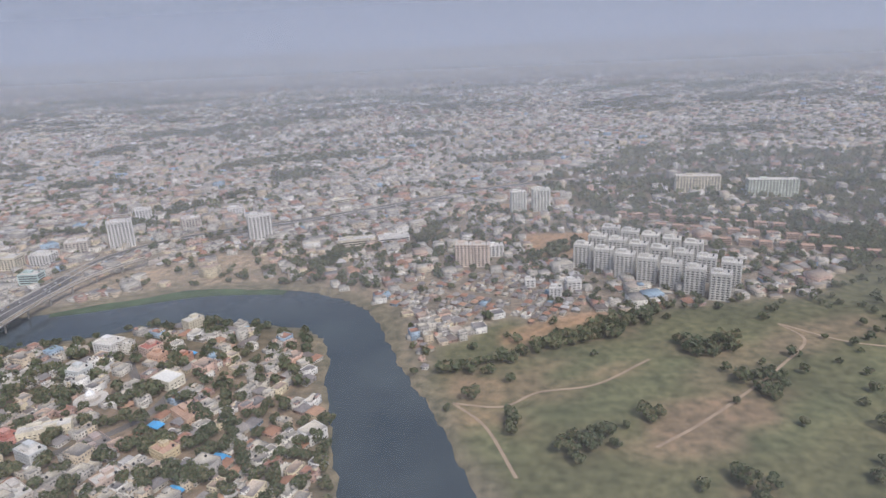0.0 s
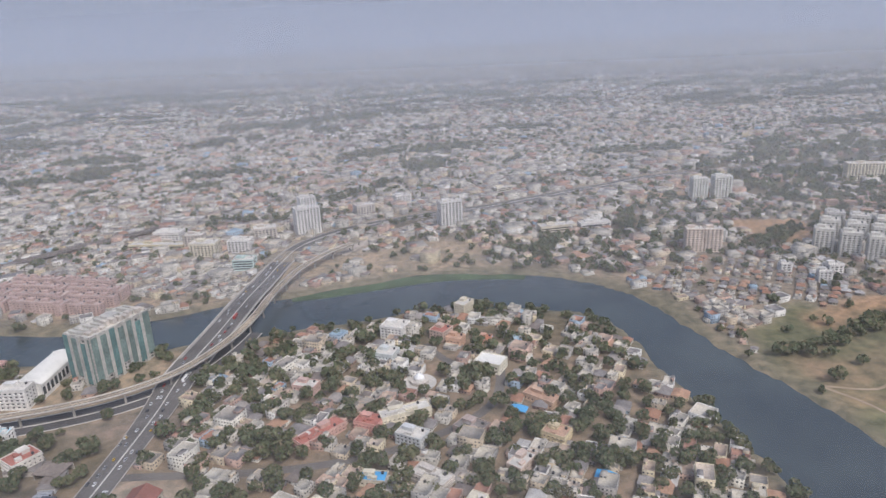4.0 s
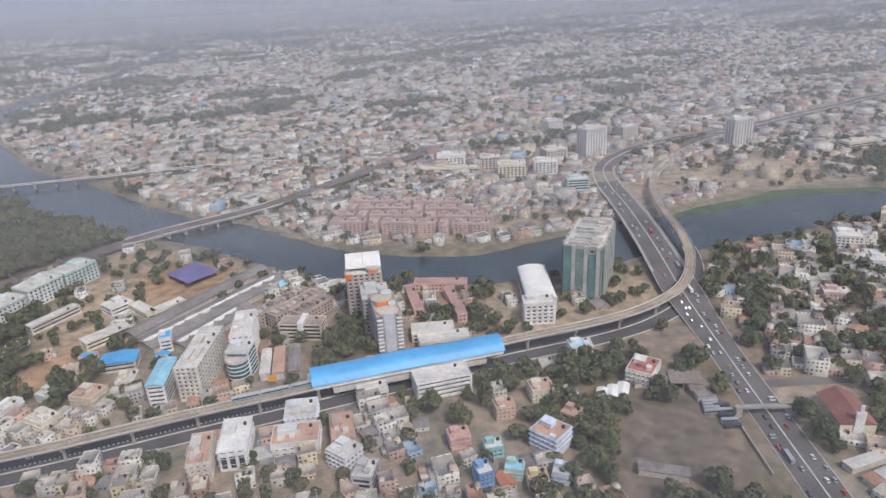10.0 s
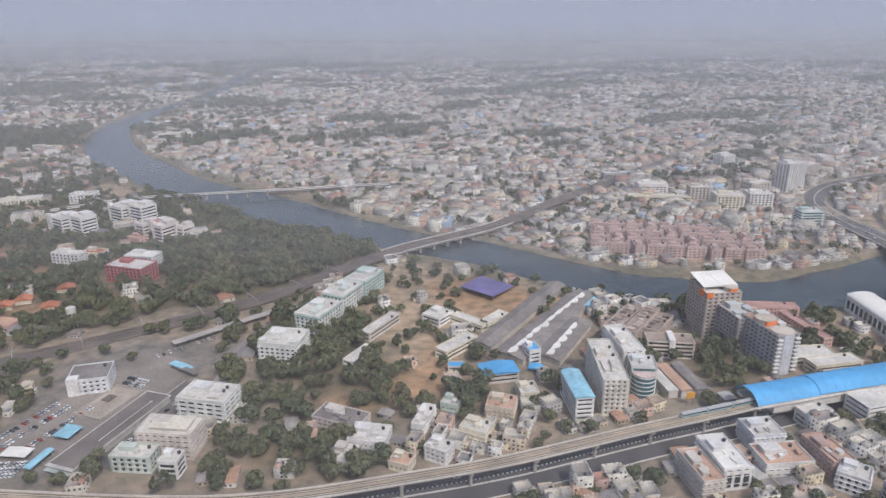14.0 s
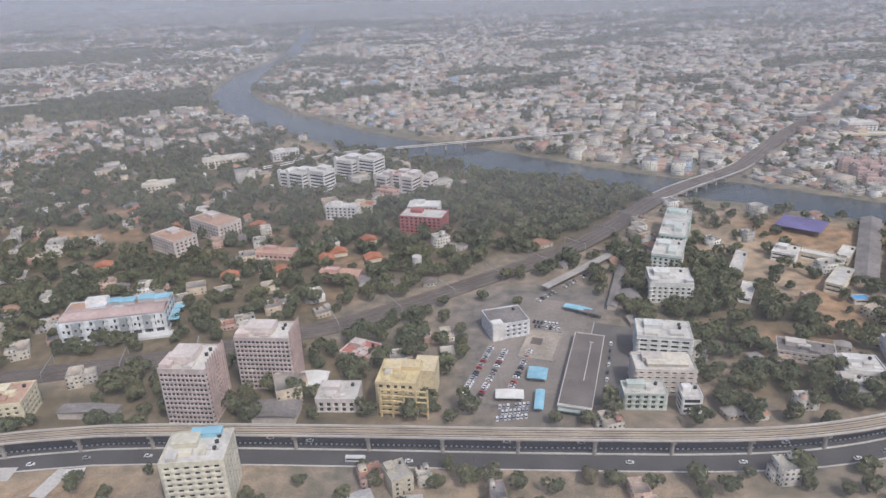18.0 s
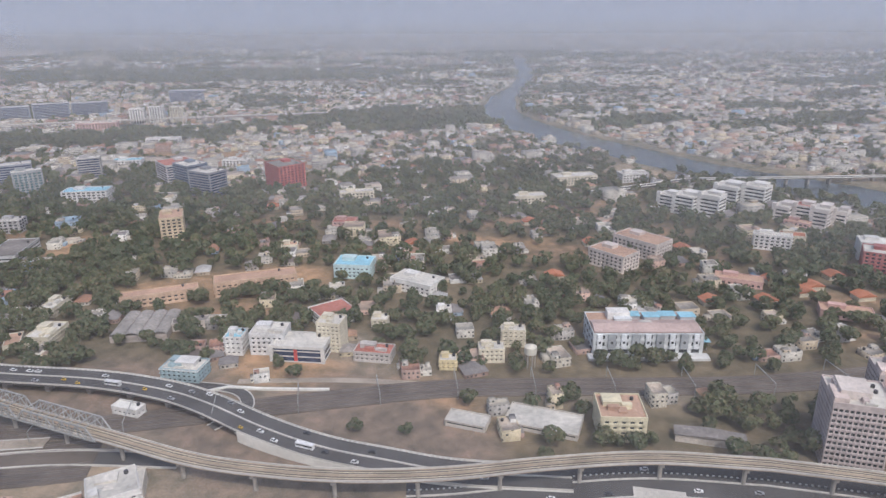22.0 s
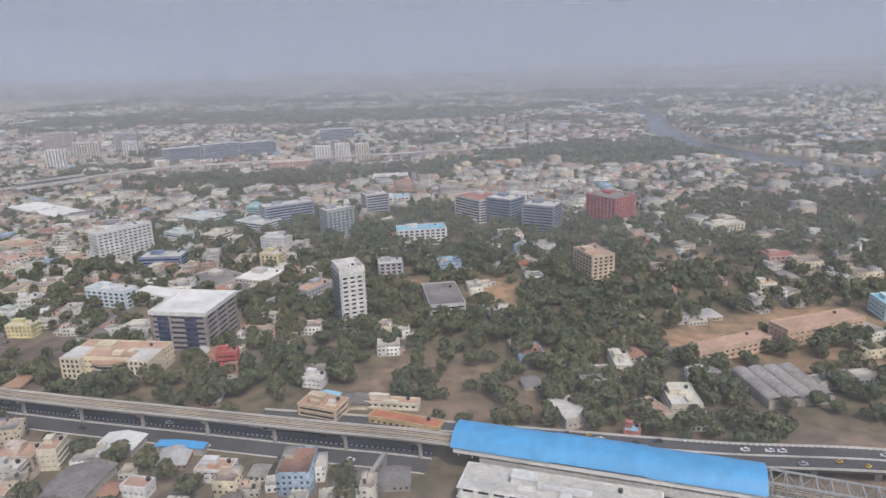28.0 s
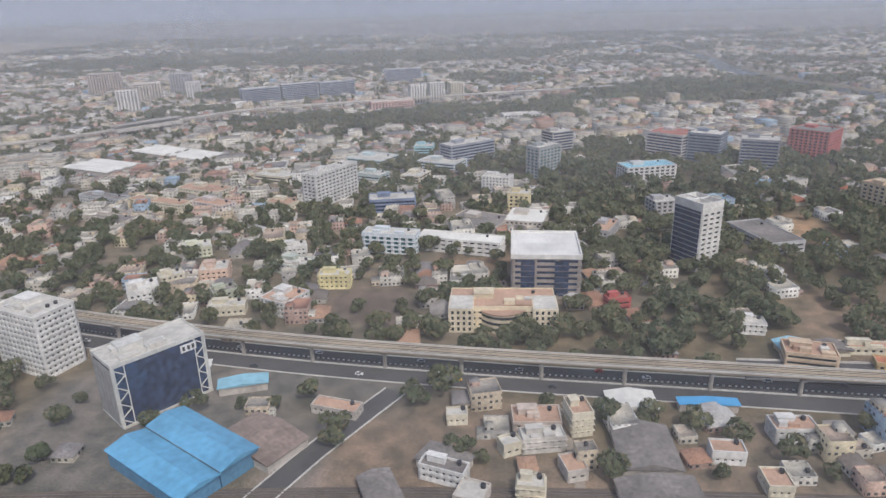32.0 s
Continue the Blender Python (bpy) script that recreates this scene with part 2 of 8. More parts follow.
# ---- mesh helpers ----
class Shape:
    """Collects boxes, prisms and strips into one mesh."""

    def __init__(self):
        self.v, self.f = [], []

    def face(self, pts):
        k = len(self.v)
        self.v.extend(pts)
        self.f.append(tuple(range(k, k + len(pts))))

    def prism(self, poly, z0, z1):
        k, c = len(self.v), len(poly)
        self.v.extend([(x, y, z0) for x, y in poly])
        self.v.extend([(x, y, z1) for x, y in poly])
        self.f.append(tuple(range(k + c, k + 2 * c)))
        self.f.append(tuple(range(k + c - 1, k - 1, -1)))
        for i in range(c):
            j = (i + 1) % c
            self.f.append((k + i, k + j, k + c + j, k + c + i))
        return self

    def box(self, x, y, z0, w, d, h, turn=0.0):
        c, s = math.cos(radians(turn)), math.sin(radians(turn))
        poly = [(x + px * c - py * s, y + px * s + py * c) for px, py in
                ((-w / 2, -d / 2), (w / 2, -d / 2), (w / 2, d / 2), (-w / 2, d / 2))]
        return self.prism(poly, z0, z0 + h)

    def ring(self, w, d, z0, h, t):
        """Four walls of thickness t round a rectangle, its outside w by d."""
        self.box(0, -d / 2 + t / 2, z0, w, t, h)
        self.box(0, d / 2 - t / 2, z0, w, t, h)
        self.box(-w / 2 + t / 2, 0, z0, t, d - 2 * t, h)
        self.box(w / 2 - t / 2, 0, z0, t, d - 2 * t, h)
        return self

    def rod(self, a, b, r):
        """A square bar between two points."""
        a, b = Vector(a), Vector(b)
        q = (b - a).to_track_quat("Z", "Y")
        k = len(self.v)
        for end in (a, b):
            for px, py in ((-r, -r), (r, -r), (r, r), (-r, r)):
                self.v.append(tuple(end + q @ Vector((px, py, 0))))
        for i in range(4):
            j = (i + 1) % 4
            self.f.append((k + i, k + j, k + 4 + j, k + 4 + i))
        self.f.append((k + 3, k + 2, k + 1, k))
        self.f.append((k + 4, k + 5, k + 6, k + 7))
        return self

    def drum(self, x, y, z0, r, h, sides=12, top=None):
        k = len(self.v)
        rt = r if top is None else top
        for rr, z in ((r, z0), (rt, z0 + h)):
            self.v.extend([(x + rr * math.cos(i * math.tau / sides), y + rr * math.sin(i * math.tau / sides), z) for i in range(sides)])
        for i in range(sides):
            j = (i + 1) % sides
            self.f.append((k + i, k + j, k + sides + j, k + sides + i))
        self.f.append(tuple(range(k + sides, k + 2 * sides)))
        self.f.append(tuple(range(k + sides - 1, k - 1, -1)))
        return self

    def gable(self, w, d, z0, rise, over=0.4):
        """A pitched roof with thickness, ridge along y."""
        x, y, t = w / 2 + over, d / 2 + over, 0.25
        for s in (-1, 1):
            a = [(s * x, -y, z0), (0, -y, z0 + rise), (0, y, z0 + rise), (s * x, y, z0)]
            a = a if s < 0 else a[::-1]
            self.face([(p[0], p[1], p[2] + t) for p in a][::-1])
            self.face(a)
        for yy in (-y, y):
            self.face([(-x, yy, z0), (x, yy, z0), (0, yy, z0 + rise + t)])
        return self

    def mesh(self, name):
        me = bpy.data.meshes.new(name)
        me.from_pydata(self.v, [], self.f)
        return me


def part(name, shape, material, parent, label="", at=None):
    me = shape if isinstance(shape, bpy.types.Mesh) else shape.mesh(name)
    if not me.materials:
        me.materials.append(material)
    ob = new(name, me)
    ob.parent = parent
    if at is not None:
        ob.matrix_basis = at
    return tagged(ob, label)


def thing(name, label, category, x=0, y=0, z=0, turn=0, group="", kind=""):
    ob = new(name)
    ob.matrix_basis = pose(x, y, z, 0, 0, turn)
    return tagged(ob, label, category, group, kind)


def structure(name, me, material, label=""):
    me.materials.append(material)
    return tagged(new(name, me), label, kind="structure")


def curve_through(points, step):
    """A smooth line through plan points, cut to even steps."""
    p = np.array(points, float)
    p = np.vstack([2 * p[0] - p[1], p, 2 * p[-1] - p[-2]])
    fine = []
    for i in range(1, len(p) - 2):
        for s in np.linspace(0, 1, 24, endpoint=False):
            a, b, c, d = p[i - 1], p[i], p[i + 1], p[i + 2]
            fine.append(0.5 * (2 * b + (c - a) * s + (2 * a - 5 * b + 4 * c - d) * s ** 2 + (3 * b - a - 3 * c + d) * s ** 3))
    fine = np.array(fine + [p[-2]])
    run = np.r_[0, np.cumsum(np.linalg.norm(np.diff(fine[:, :2], axis=0), axis=1))]
    u = np.linspace(0, run[-1], max(2, int(run[-1] / step) + 1))
    return np.stack([np.interp(u, run, fine[:, k]) for k in range(fine.shape[1])], 1)


def sides_of(line):
    d = np.gradient(line[:, :2], axis=0)
    d /= np.linalg.norm(d, axis=1)[:, None]
    return np.stack([-d[:, 1], d[:, 0]], 1)


def ribbon(line, a, b, z, thick=0.0):
    """A strip along a line between the offsets a and b; z: a height; each a number, or one for each point; thick: how deep it is."""
    side = sides_of(line)
    a, b = np.broadcast_to(a, len(line))[:, None], np.broadcast_to(b, len(line))[:, None]
    zz = np.broadcast_to(z, len(line))
    left, right = line[:, :2] + side * b, line[:, :2] + side * a
    s = Shape()
    m = len(line)
    rows = [(right, zz), (left, zz)] + ([(left, zz - thick), (right, zz - thick)] if thick else [])
    for q, h in rows:
        s.v.extend([(float(x), float(y), float(k)) for (x, y), k in zip(q, h)])
    loops = len(rows)
    for i in range(m - 1):
        for r in range(loops if thick else 1):
            r2 = (r + 1) % loops
            s.f.append((r * m + i, r * m + i + 1, r2 * m + i + 1, r2 * m + i))
    if thick:
        s.f.append((0, m, 2 * m, 3 * m))
        s.f.append((m - 1, 4 * m - 1, 3 * m - 1, 2 * m - 1))
    return s


# ---- the plan: river, lines of road and rail ----
RIVER = [(200, -300, 55), (75, 180, 50), (8, 365, 47), (-28, 470, 42), (-64, 560, 36), (-84, 635, 31), (-116, 702, 38), (-168, 735, 48),
         (-245, 755, 52), (-325, 758, 53), (-400, 730, 53), (-475, 698, 49), (-590, 660, 45), (-665, 625, 38), (-757, 600, 32), (-825, 607, 29),
         (-905, 632, 30), (-985, 674, 34), (-1060, 724, 34), (-1155, 772, 36), (-1285, 852, 44), (-1410, 948, 46), (-1555, 1052, 45),
         (-1640, 1143, 45), (-1770, 1285, 45), (-1893, 1490, 42), (-1945, 1700, 36), (-1963, 1925, 30)]
RIVER_FAR = [(-1963, 1925, 30), (-1955, 2200, 25), (-2000, 2700, 30), (-2150, 3600, 30)]
river = np.vstack([curve_through(RIVER, 15), curve_through(RIVER_FAR, 30)[1:]])
METRO = [(-463, 915, 13), (-492, 868, 13), (-515, 805, 13), (-525, 720, 13), (-527, 640, 13), (-537, 578, 13),
         (-561, 520, 13), (-600, 481, 13), (-650, 455, 13), (-728, 428, 13), (-874, 371, 13), (-950, 343, 13), (-1037, 309, 13), (-1100, 290, 13),
         (-1170, 272, 13), (-1235, 266, 13), (-1340, 269, 13), (-1440, 274, 13), (-1536, 278, 13), (-1592, 278, 13)]
METRO_WEST = [(-1592, 278, 13), (-1650, 271, 13), (-1702, 255, 13), (-1752, 236, 13), (-1800, 224, 13), (-1844, 219, 13), (-1885, 219, 13), (-1940, 227, 13),
              (-2000, 236, 13), (-2067, 246, 13), (-2207, 260, 13), (-2281, 261, 13), (-2362, 262, 13), (-2451, 263, 13), (-2553, 267, 13),
              (-2652, 276, 13), (-2722, 286, 13), (-2850, 307, 13), (-3000, 337, 13), (-3300, 420, 13)]
metro = np.vstack([curve_through(METRO, 6), curve_through(METRO_WEST, 6)[1:]])
MAIN_ROAD = [(-545, -200, 0), (-549, 100, 0), (-554, 310, 0), (-556, 400, 0), (-558, 470, 1), (-561, 535, 5), (-559, 620, 6), (-559, 720, 6), (-559, 790, 3),
             (-560, 866, 0), (-550, 945, 0), (-500, 1022, 0), (-425, 1078, 0), (-345, 1118, 0), (-261, 1155, 0), (-165, 1215, 0), (-20, 1302, 0),
             (110, 1378, 0), (420, 1450, 0), (900, 1600, 0)]
main_road = curve_through(MAIN_ROAD, 10)
RAIL = [(-560, 1400, 0), (-700, 1215, 1), (-750, 1153, 2), (-845, 1034, 4), (-941, 915, 5), (-1027, 805, 5), (-1150, 702, 5), (-1263, 572, 2), (-1376, 487, 0),
        (-1450, 436, 0), (-1497, 412, 0), (-1589, 379, 0), (-1714, 350, 0), (-1777, 334, 0), (-1840, 308, 0), (-1930, 268, 0), (-2013, 234, 0),
        (-2127, 206, 0), (-2250, 184, 0), (-2500, 160, 0), (-2900, 100, 0)]
rail = curve_through(RAIL, 10)
FLYOVER = [(-2330, 283, 0), (-2220, 284, 2), (-2140, 279, 6), (-2070, 279, 7), (-1998, 286, 7), (-1946, 284, 7), (-1910, 276, 7), (-1868, 262, 6), (-1828, 254, 4),
           (-1790, 253, 2), (-1749, 254, 0), (-1690, 262, 0)]
flyover = curve_through(FLYOVER, 6)
WEST_BRIDGE = [(-1700, 850, 0), (-1620, 895, 3), (-1560, 925, 6), (-1467, 950, 6), (-1340, 982, 6), (-1215, 1014, 6), (-1130, 1045, 2), (-1000, 1110, 0)]
west_bridge = curve_through(WEST_BRIDGE, 10)

# ---- land use on a raster of 8 m cells ----
X0, Y0, CELL, NX, NY = -5200.0, -200.0, 8.0, 975, 650
gx, gy = np.meshgrid(X0 + CELL * (np.arange(NX) + 0.5), Y0 + CELL * (np.arange(NY) + 0.5))
wob_x = 26 * np.sin(gx / 61 + gy / 83) + 17 * np.sin(gy / 37 - gx / 53) + 9 * np.sin(gx / 19 + gy / 23)
wob_y = 26 * np.sin(gy / 67 - gx / 79) + 17 * np.sin(gx / 41 + gy / 47) + 9 * np.sin(gy / 17 - gx / 21)
houses_on = np.full((NY, NX), 0.86)
trees_on = np.full((NY, NX), 0.17)
turn_on = np.full((NY, NX), 24.0)
size_on = np.full((NY, NX), 1.0)
cover = np.empty((NY, NX, 3))
cover[:] = (0.28, 0.245, 0.205)
DUST, WOOD, GRASS, EARTH, TAN, YARD, BANK = ((0.265, 0.225, 0.182), (0.168, 0.140, 0.095), (0.140, 0.142, 0.078), (0.40, 0.265, 0.165), (0.36, 0.29, 0.215),
                                             (0.20, 0.185, 0.175), (0.20, 0.18, 0.13))


def zone(x, y, rx, ry, houses, trees, color, turn=0.0, grid=None, size=None, wobble=1.0):
    """An oval stretch of land with its own share of houses and trees and its own ground."""
    c, s = math.cos(radians(turn)), math.sin(radians(turn))
    px, py = gx - x + wob_x * wobble, gy - y + wob_y * wobble
    u, v = (px * c + py * s) / rx, (-px * s + py * c) / ry
    inside = np.abs(u) ** 3 + np.abs(v) ** 3 < 1
    if houses is not None:
        houses_on[inside], trees_on[inside] = houses, trees
    if color is not None:
        cover[inside] = color
    if grid is not None:
        turn_on[inside] = grid
    if size is not None:
        size_on[inside] = size


zone(-2550, 1500, 900, 500, 0.6, 0.4, DUST, 0, 30)
zone(-3300, 2300, 900, 260, 0.08, 1.1, WOOD, 10)
zone(-3900, 900, 700, 500, 0.5, 0.6, DUST, 0, 10)
zone(-2400, 620, 560, 430, 0.14, 1.0, WOOD, 0, 14, 1.2)
zone(-2600, 480, 260, 210, 0.3, 0.9, (0.19, 0.165, 0.13), 0, 12, 1.3)
zone(-2950, 700, 300, 260, 0.4, 0.7, DUST, 0, 15, 1.35)
zone(-2560, 900, 330, 110, 0.4, 0.6, DUST, 10, 20, 1.3)
zone(-2600, 1120, 330, 70, 0.02, 1.1, WOOD, 20)
zone(-2230, 990, 260, 130, 0.8, 0.3, DUST, 0, 30)
zone(-2150, 1400, 220, 130, 0.0, 1.2, WOOD, 10)
zone(-1850, 1020, 260, 170, 0.35, 0.7, WOOD, 20, 32, 1.1)
zone(-2120, 560, 330, 190, 0.11, 1.0, WOOD, 0, 20)
zone(-1650, 700, 430, 330, 0.13, 0.9, WOOD, 0, 28, 1.2)
zone(-1760, 560, 260, 150, 0.19, 0.88, WOOD, 0, 20, 1.2)
zone(-1290, 705, 165, 110, 0.0, 1.35, WOOD, 35)
zone(-1420, 560, 190, 70, 0.05, 1.0, WOOD, -25)
zone(-1250, 400, 230, 150, 0.12, 0.95, DUST, 0, 8, 1.0)
zone(-1130, 480, 110, 90, 0.05, 1.1, WOOD, 0, 20)
zone(-1090, 350, 90, 45, 0.75, 0.5, DUST, 0, -20, 0.9)
zone(-1060, 560, 110, 90, 0.05, 0.6, TAN, 0)
zone(-800, 480, 250, 110, 0.25, 0.8, DUST, 0, 12)
zone(-640, 500, 80, 60, 0.1, 0.35, TAN, 0)
zone(-320, 470, 260, 260, 0.74, 0.98, (0.24, 0.19, 0.145), 0, -20, 1.05)
zone(-150, 560, 80, 130, 0.55, 0.8, (0.25, 0.20, 0.15), 0, -30, 1.0)
zone(-330, 660, 190, 40, 0.5, 0.6, WOOD, -5)
zone(350, 460, 350, 330, 0.0, 0.03, GRASS, 25)
zone(700, 700, 330, 330, 0.0, 0.15, GRASS, 25)
def golf_patch(px, py, a, b, t, col):
    zone(px, py, a, b, None, None, col, t, wobble=0.3)


golf_patch(110, 600, 60, 12, 20, (0.145, 0.155, 0.085))
golf_patch(180, 520, 80, 14, 30, (0.145, 0.155, 0.085))
golf_patch(300, 600, 90, 18, 25, (0.145, 0.155, 0.085))
golf_patch(120, 500, 30, 14, 60, (0.30, 0.23, 0.15))
golf_patch(230, 440, 50, 12, 10, (0.27, 0.21, 0.14))
golf_patch(330, 480, 70, 20, 40, (0.145, 0.155, 0.085))
golf_patch(70, 440, 30, 30, 0, (0.145, 0.155, 0.085))
golf_patch(160, 560, 40, 9, 10, (0.33, 0.25, 0.16))
golf_patch(450, 560, 60, 14, 50, (0.145, 0.155, 0.085))
golf_patch(60, 540, 26, 30, 0, (0.29, 0.215, 0.145))
golf_patch(120, 560, 60, 26, 28, (0.26, 0.205, 0.13))
golf_patch(170, 585, 55, 16, 30, (0.145, 0.155, 0.085))
golf_patch(150, 500, 60, 16, 12, (0.145, 0.155, 0.085))
golf_patch(262, 480, 60, 26, 20, (0.25, 0.19, 0.13))
golf_patch(300, 570, 70, 26, 40, (0.20, 0.175, 0.11))
golf_patch(430, 640, 80, 30, 30, (0.22, 0.18, 0.12))
golf_patch(60, 480, 40, 16, 0, (0.26, 0.205, 0.13))
for px, py, a, b in ((158, 436, 26, 13), (84, 450, 14, 9), (96, 470, 12, 7), (62, 520, 5, 5), (325, 520, 22, 13), (150, 415, 14, 8), (98, 561, 5, 5), (148, 537, 6, 5), (215, 470, 8, 12), (255, 395, 14, 9), (400, 470, 24, 14), (238, 624, 10, 6)):
    zone(px, py, a, b, 0.0, 1.7, (0.15, 0.13, 0.085), 20, wobble=0.4)
for px, py, a, b, t in ((70, 592, 42, 12, 28), (135, 628, 42, 13, 26), (196, 660, 40, 14, 35), (256, 720, 46, 16, 46), (330, 768, 50, 14, 15), (190, 735, 62, 55, 20), (285, 612, 40, 16, 15), (320, 540, 20, 12, 30), (560, 930, 130, 80, 20), (470, 800, 110, 22, 25), (620, 700, 90, 24, 30), (210, 768, 58, 34, 20)):
    zone(px, py, a, b, 0.0, 1.7, WOOD, t, wobble=0.4)
zone(250, 950, 330, 220, 0.35, 0.55, DUST, 0, 15)
zone(760, 1350, 560, 330, 0.25, 0.8, WOOD, 0, 5)
zone(60, 760, 100, 75, 1.0, 0.12, DUST, -20, -25, 0.62)
zone(0, 600, 30, 45, 0.9, 0.2, DUST, 0, -25, 0.6)
zone(-180, 930, 230, 120, 0.45, 0.7, DUST, 10, 20, 1.1)
zone(-230, 800, 200, 35, 0.05, 0.2, TAN, 0)
zone(-400, 870, 150, 55, 0.06, 0.12, TAN, 20)
zone(-700, 780, 160, 80, 0.9, 0.15, DUST, 0, -18, 0.8)
zone(-650, 720, 110, 25, 0.0, 0.15, TAN, -10)
zone(-830, 745, 95, 50, 0.0, 0.1, TAN, -8, wobble=0.2)
zone(-1500, 160, 420, 105, 0.14, 0.6, TAN, 0, 5)
zone(-900, 200, 240, 130, 0.75, 0.55, DUST, 0, 14)
zone(-660, 330, 90, 110, 0.5, 0.9, DUST, 0, 12)
zone(-2400, 170, 260, 75, 0.75, 0.45, (0.24, 0.19, 0.15), 0, 12, 0.95)
zone(-2600, 170, 90, 70, 0.2, 0.2, YARD, 0, 12)
zone(-2050, 190, 150, 70, 0.1, 0.35, YARD, 0)
zone(-1330, 385, 55, 95, 0.0, 0.08, YARD, -12, wobble=0.4)
zone(-1690, 305, 130, 34, 0.03, 0.8, WOOD, 8, wobble=0.4)
zone(-1510, 335, 95, 50, 0.04, 0.95, WOOD, -4, wobble=0.4)
# bare earth
for px, py, a, b in ((-1560, 590, 30, 18), (-1470, 560, 34, 16), (-1610, 690, 30, 20), (-1700, 760, 40, 22), (-1800, 720, 36, 20), (-1520, 640, 26, 14), (-1740, 600, 30, 16), (-1900, 660, 34, 18),
                     (-1660, 830, 40, 16), (-2050, 640, 30, 18), (-2000, 400, 40, 16), (-1420, 590, 30, 10), (-1480, 470, 40, 8), (-2300, 530, 26, 14), (-2450, 420, 40, 18)):
    zone(px, py, a, b, 0.06, 0.3, (0.31, 0.21, 0.14), px % 50, wobble=0.6)
zone(178, 975, 55, 70, 0.0, 0.02, EARTH, 0, wobble=0.3)
zone(100, 1190, 70, 30, 0.0, 0.05, EARTH, 0, wobble=0.3)
zone(150, 690, 60, 16, 0.0, 0.1, EARTH, 30, wobble=0.3)
zone(110, 655, 26, 18, 0.0, 0.1, EARTH, 30, wobble=0.3)
zone(-45, 700, 22, 60, 0.0, 0.1, TAN, 20, wobble=0.4)
zone(-1090, 450, 17, 60, 0.0, 0.25, EARTH, -35, wobble=0.5)
zone(-915, 512, 30, 36, 1.0, 0.05, DUST, -20, -20, 0.6, wobble=0.2)
zone(-866, 455, 30, 42, 0.0, 1.2, WOOD, 10, wobble=0.3)
zone(-508, 345, 34, 34, 0.0, 0.1, (0.33, 0.285, 0.24), 0, wobble=0.3)
zone(-578, 455, 45, 24, 0.0, 0.02, (0.25, 0.205, 0.17), 20, wobble=0.3)
zone(-2545, 350, 42, 30, 0.0, 0.1, (0.17, 0.135, 0.115), 0, wobble=0.4)
zone(-632, 320, 58, 62, 0.0, 0.0, (0.19, 0.155, 0.13), -5, wobble=0.1)
zone(-690, 365, 40, 30, 0.12, 1.5, WOOD, 10, wobble=0.4)
zone(-655, 402, 48, 26, 0.02, 1.6, WOOD, 25, wobble=0.3)
zone(-631, 366, 28, 8, 0.0, 1.7, WOOD, 5, wobble=0.2)
zone(-569, 372, 8, 24, 0.0, 1.6, WOOD, 0, wobble=0.2)
zone(-571, 414, 13, 20, 0.0, 1.5, WOOD, 30, wobble=0.2)
zone(-681, 310, 12, 30, 0.0, 1.6, WOOD, 0, wobble=0.3)
zone(-582, 279, 14, 10, 0.0, 1.8, WOOD, 0, wobble=0.2)
zone(-524, 320, 9, 30, 0.0, 1.5, WOOD, 0, wobble=0.2)
zone(-470, 318, 38, 26, 0.02, 1.7, WOOD, 15, wobble=0.4)
zone(-1945, 214, 30, 10, 0.0, 1.8, WOOD, 20, wobble=0.3)
zone(-612, 258, 60, 16, 0.0, 1.1, WOOD, 5, wobble=0.3)
zone(-1040, 580, 60, 40, 0.0, 0.1, EARTH, -30, wobble=0.3)
zone(-1170, 345, 30, 40, 0.1, 1.0, WOOD, -15, wobble=0.4)
zone(-1163, 385, 16, 22, 0.0, 0.15, EARTH, -15, wobble=0.4)
zone(-1840, 330, 90, 22, 0.1, 0.25, EARTH, 8, wobble=0.5)
zone(-2000, 480, 90, 30, 0.0, 0.1, EARTH, 32, wobble=0.4)
zone(-1780, 640, 48, 20, 0.0, 0.1, EARTH, 0, wobble=0.4)
zone(-2210, 520, 22, 45, 0.05, 0.1, EARTH, 0, wobble=0.4)
zone(-2370, 985, 110, 32, 0.0, 0.1, EARTH, 20, wobble=0.5)
zone(-2230, 350, 60, 40, 0.0, 0.8, (0.25, 0.19, 0.14), 0, wobble=0.6)
zone(-1590, 200, 60, 26, 0.05, 0.3, (0.36, 0.25, 0.16), 0, wobble=0.6)
zone(-1480, 190, 90, 40, 0.2, 0.7, DUST, 0, 5)
zone(-1330, 1010, 70, 30, 0.0, 0.1, TAN, -30, wobble=0.4)
zone(-1640, 1000, 50, 45, 0.0, 0.1, TAN, 0, wobble=0.4)
zone(-1600, 1160, 120, 22, 0.0, 0.2, TAN, -50, wobble=0.3)
for px, py, a, b, t in ((-530, 1720, 110, 50, 20), (-600, 1190, 26, 60, -20), (-500, 1300, 95, 24, 48), (-402, 1546, 70, 50, 0), (-346, 1761, 80, 50, 30), (-900, 1500, 70, 30, 20), (-1300, 1700, 120, 40, 10), (100, 1640, 120, 40, 15), (-1700, 2000, 200, 50, 5)):
    zone(px, py, a, b, 0.12, 1.2, WOOD, t, wobble=0.5)
zone(-2495, 198, 36, 40, 0.08, 0.25, (0.25, 0.19, 0.145), 0, wobble=0.3)
zone(-2580, 240, 110, 24, 0.0, 0.05, YARD, 8, wobble=0.2)
zone(-2558, 156, 20, 9, 0.0, 1.8, WOOD, -28, wobble=0.2)
zone(-2551, 223, 10, 9, 0.0, 1.8, WOOD, 0, wobble=0.2)
zone(-2489, 240, 10, 7, 0.0, 1.8, WOOD, 0, wobble=0.2)
zone(-1900, 268, 130, 28, 0.0, 0.05, (0.22, 0.175, 0.145), -22, wobble=0.3)
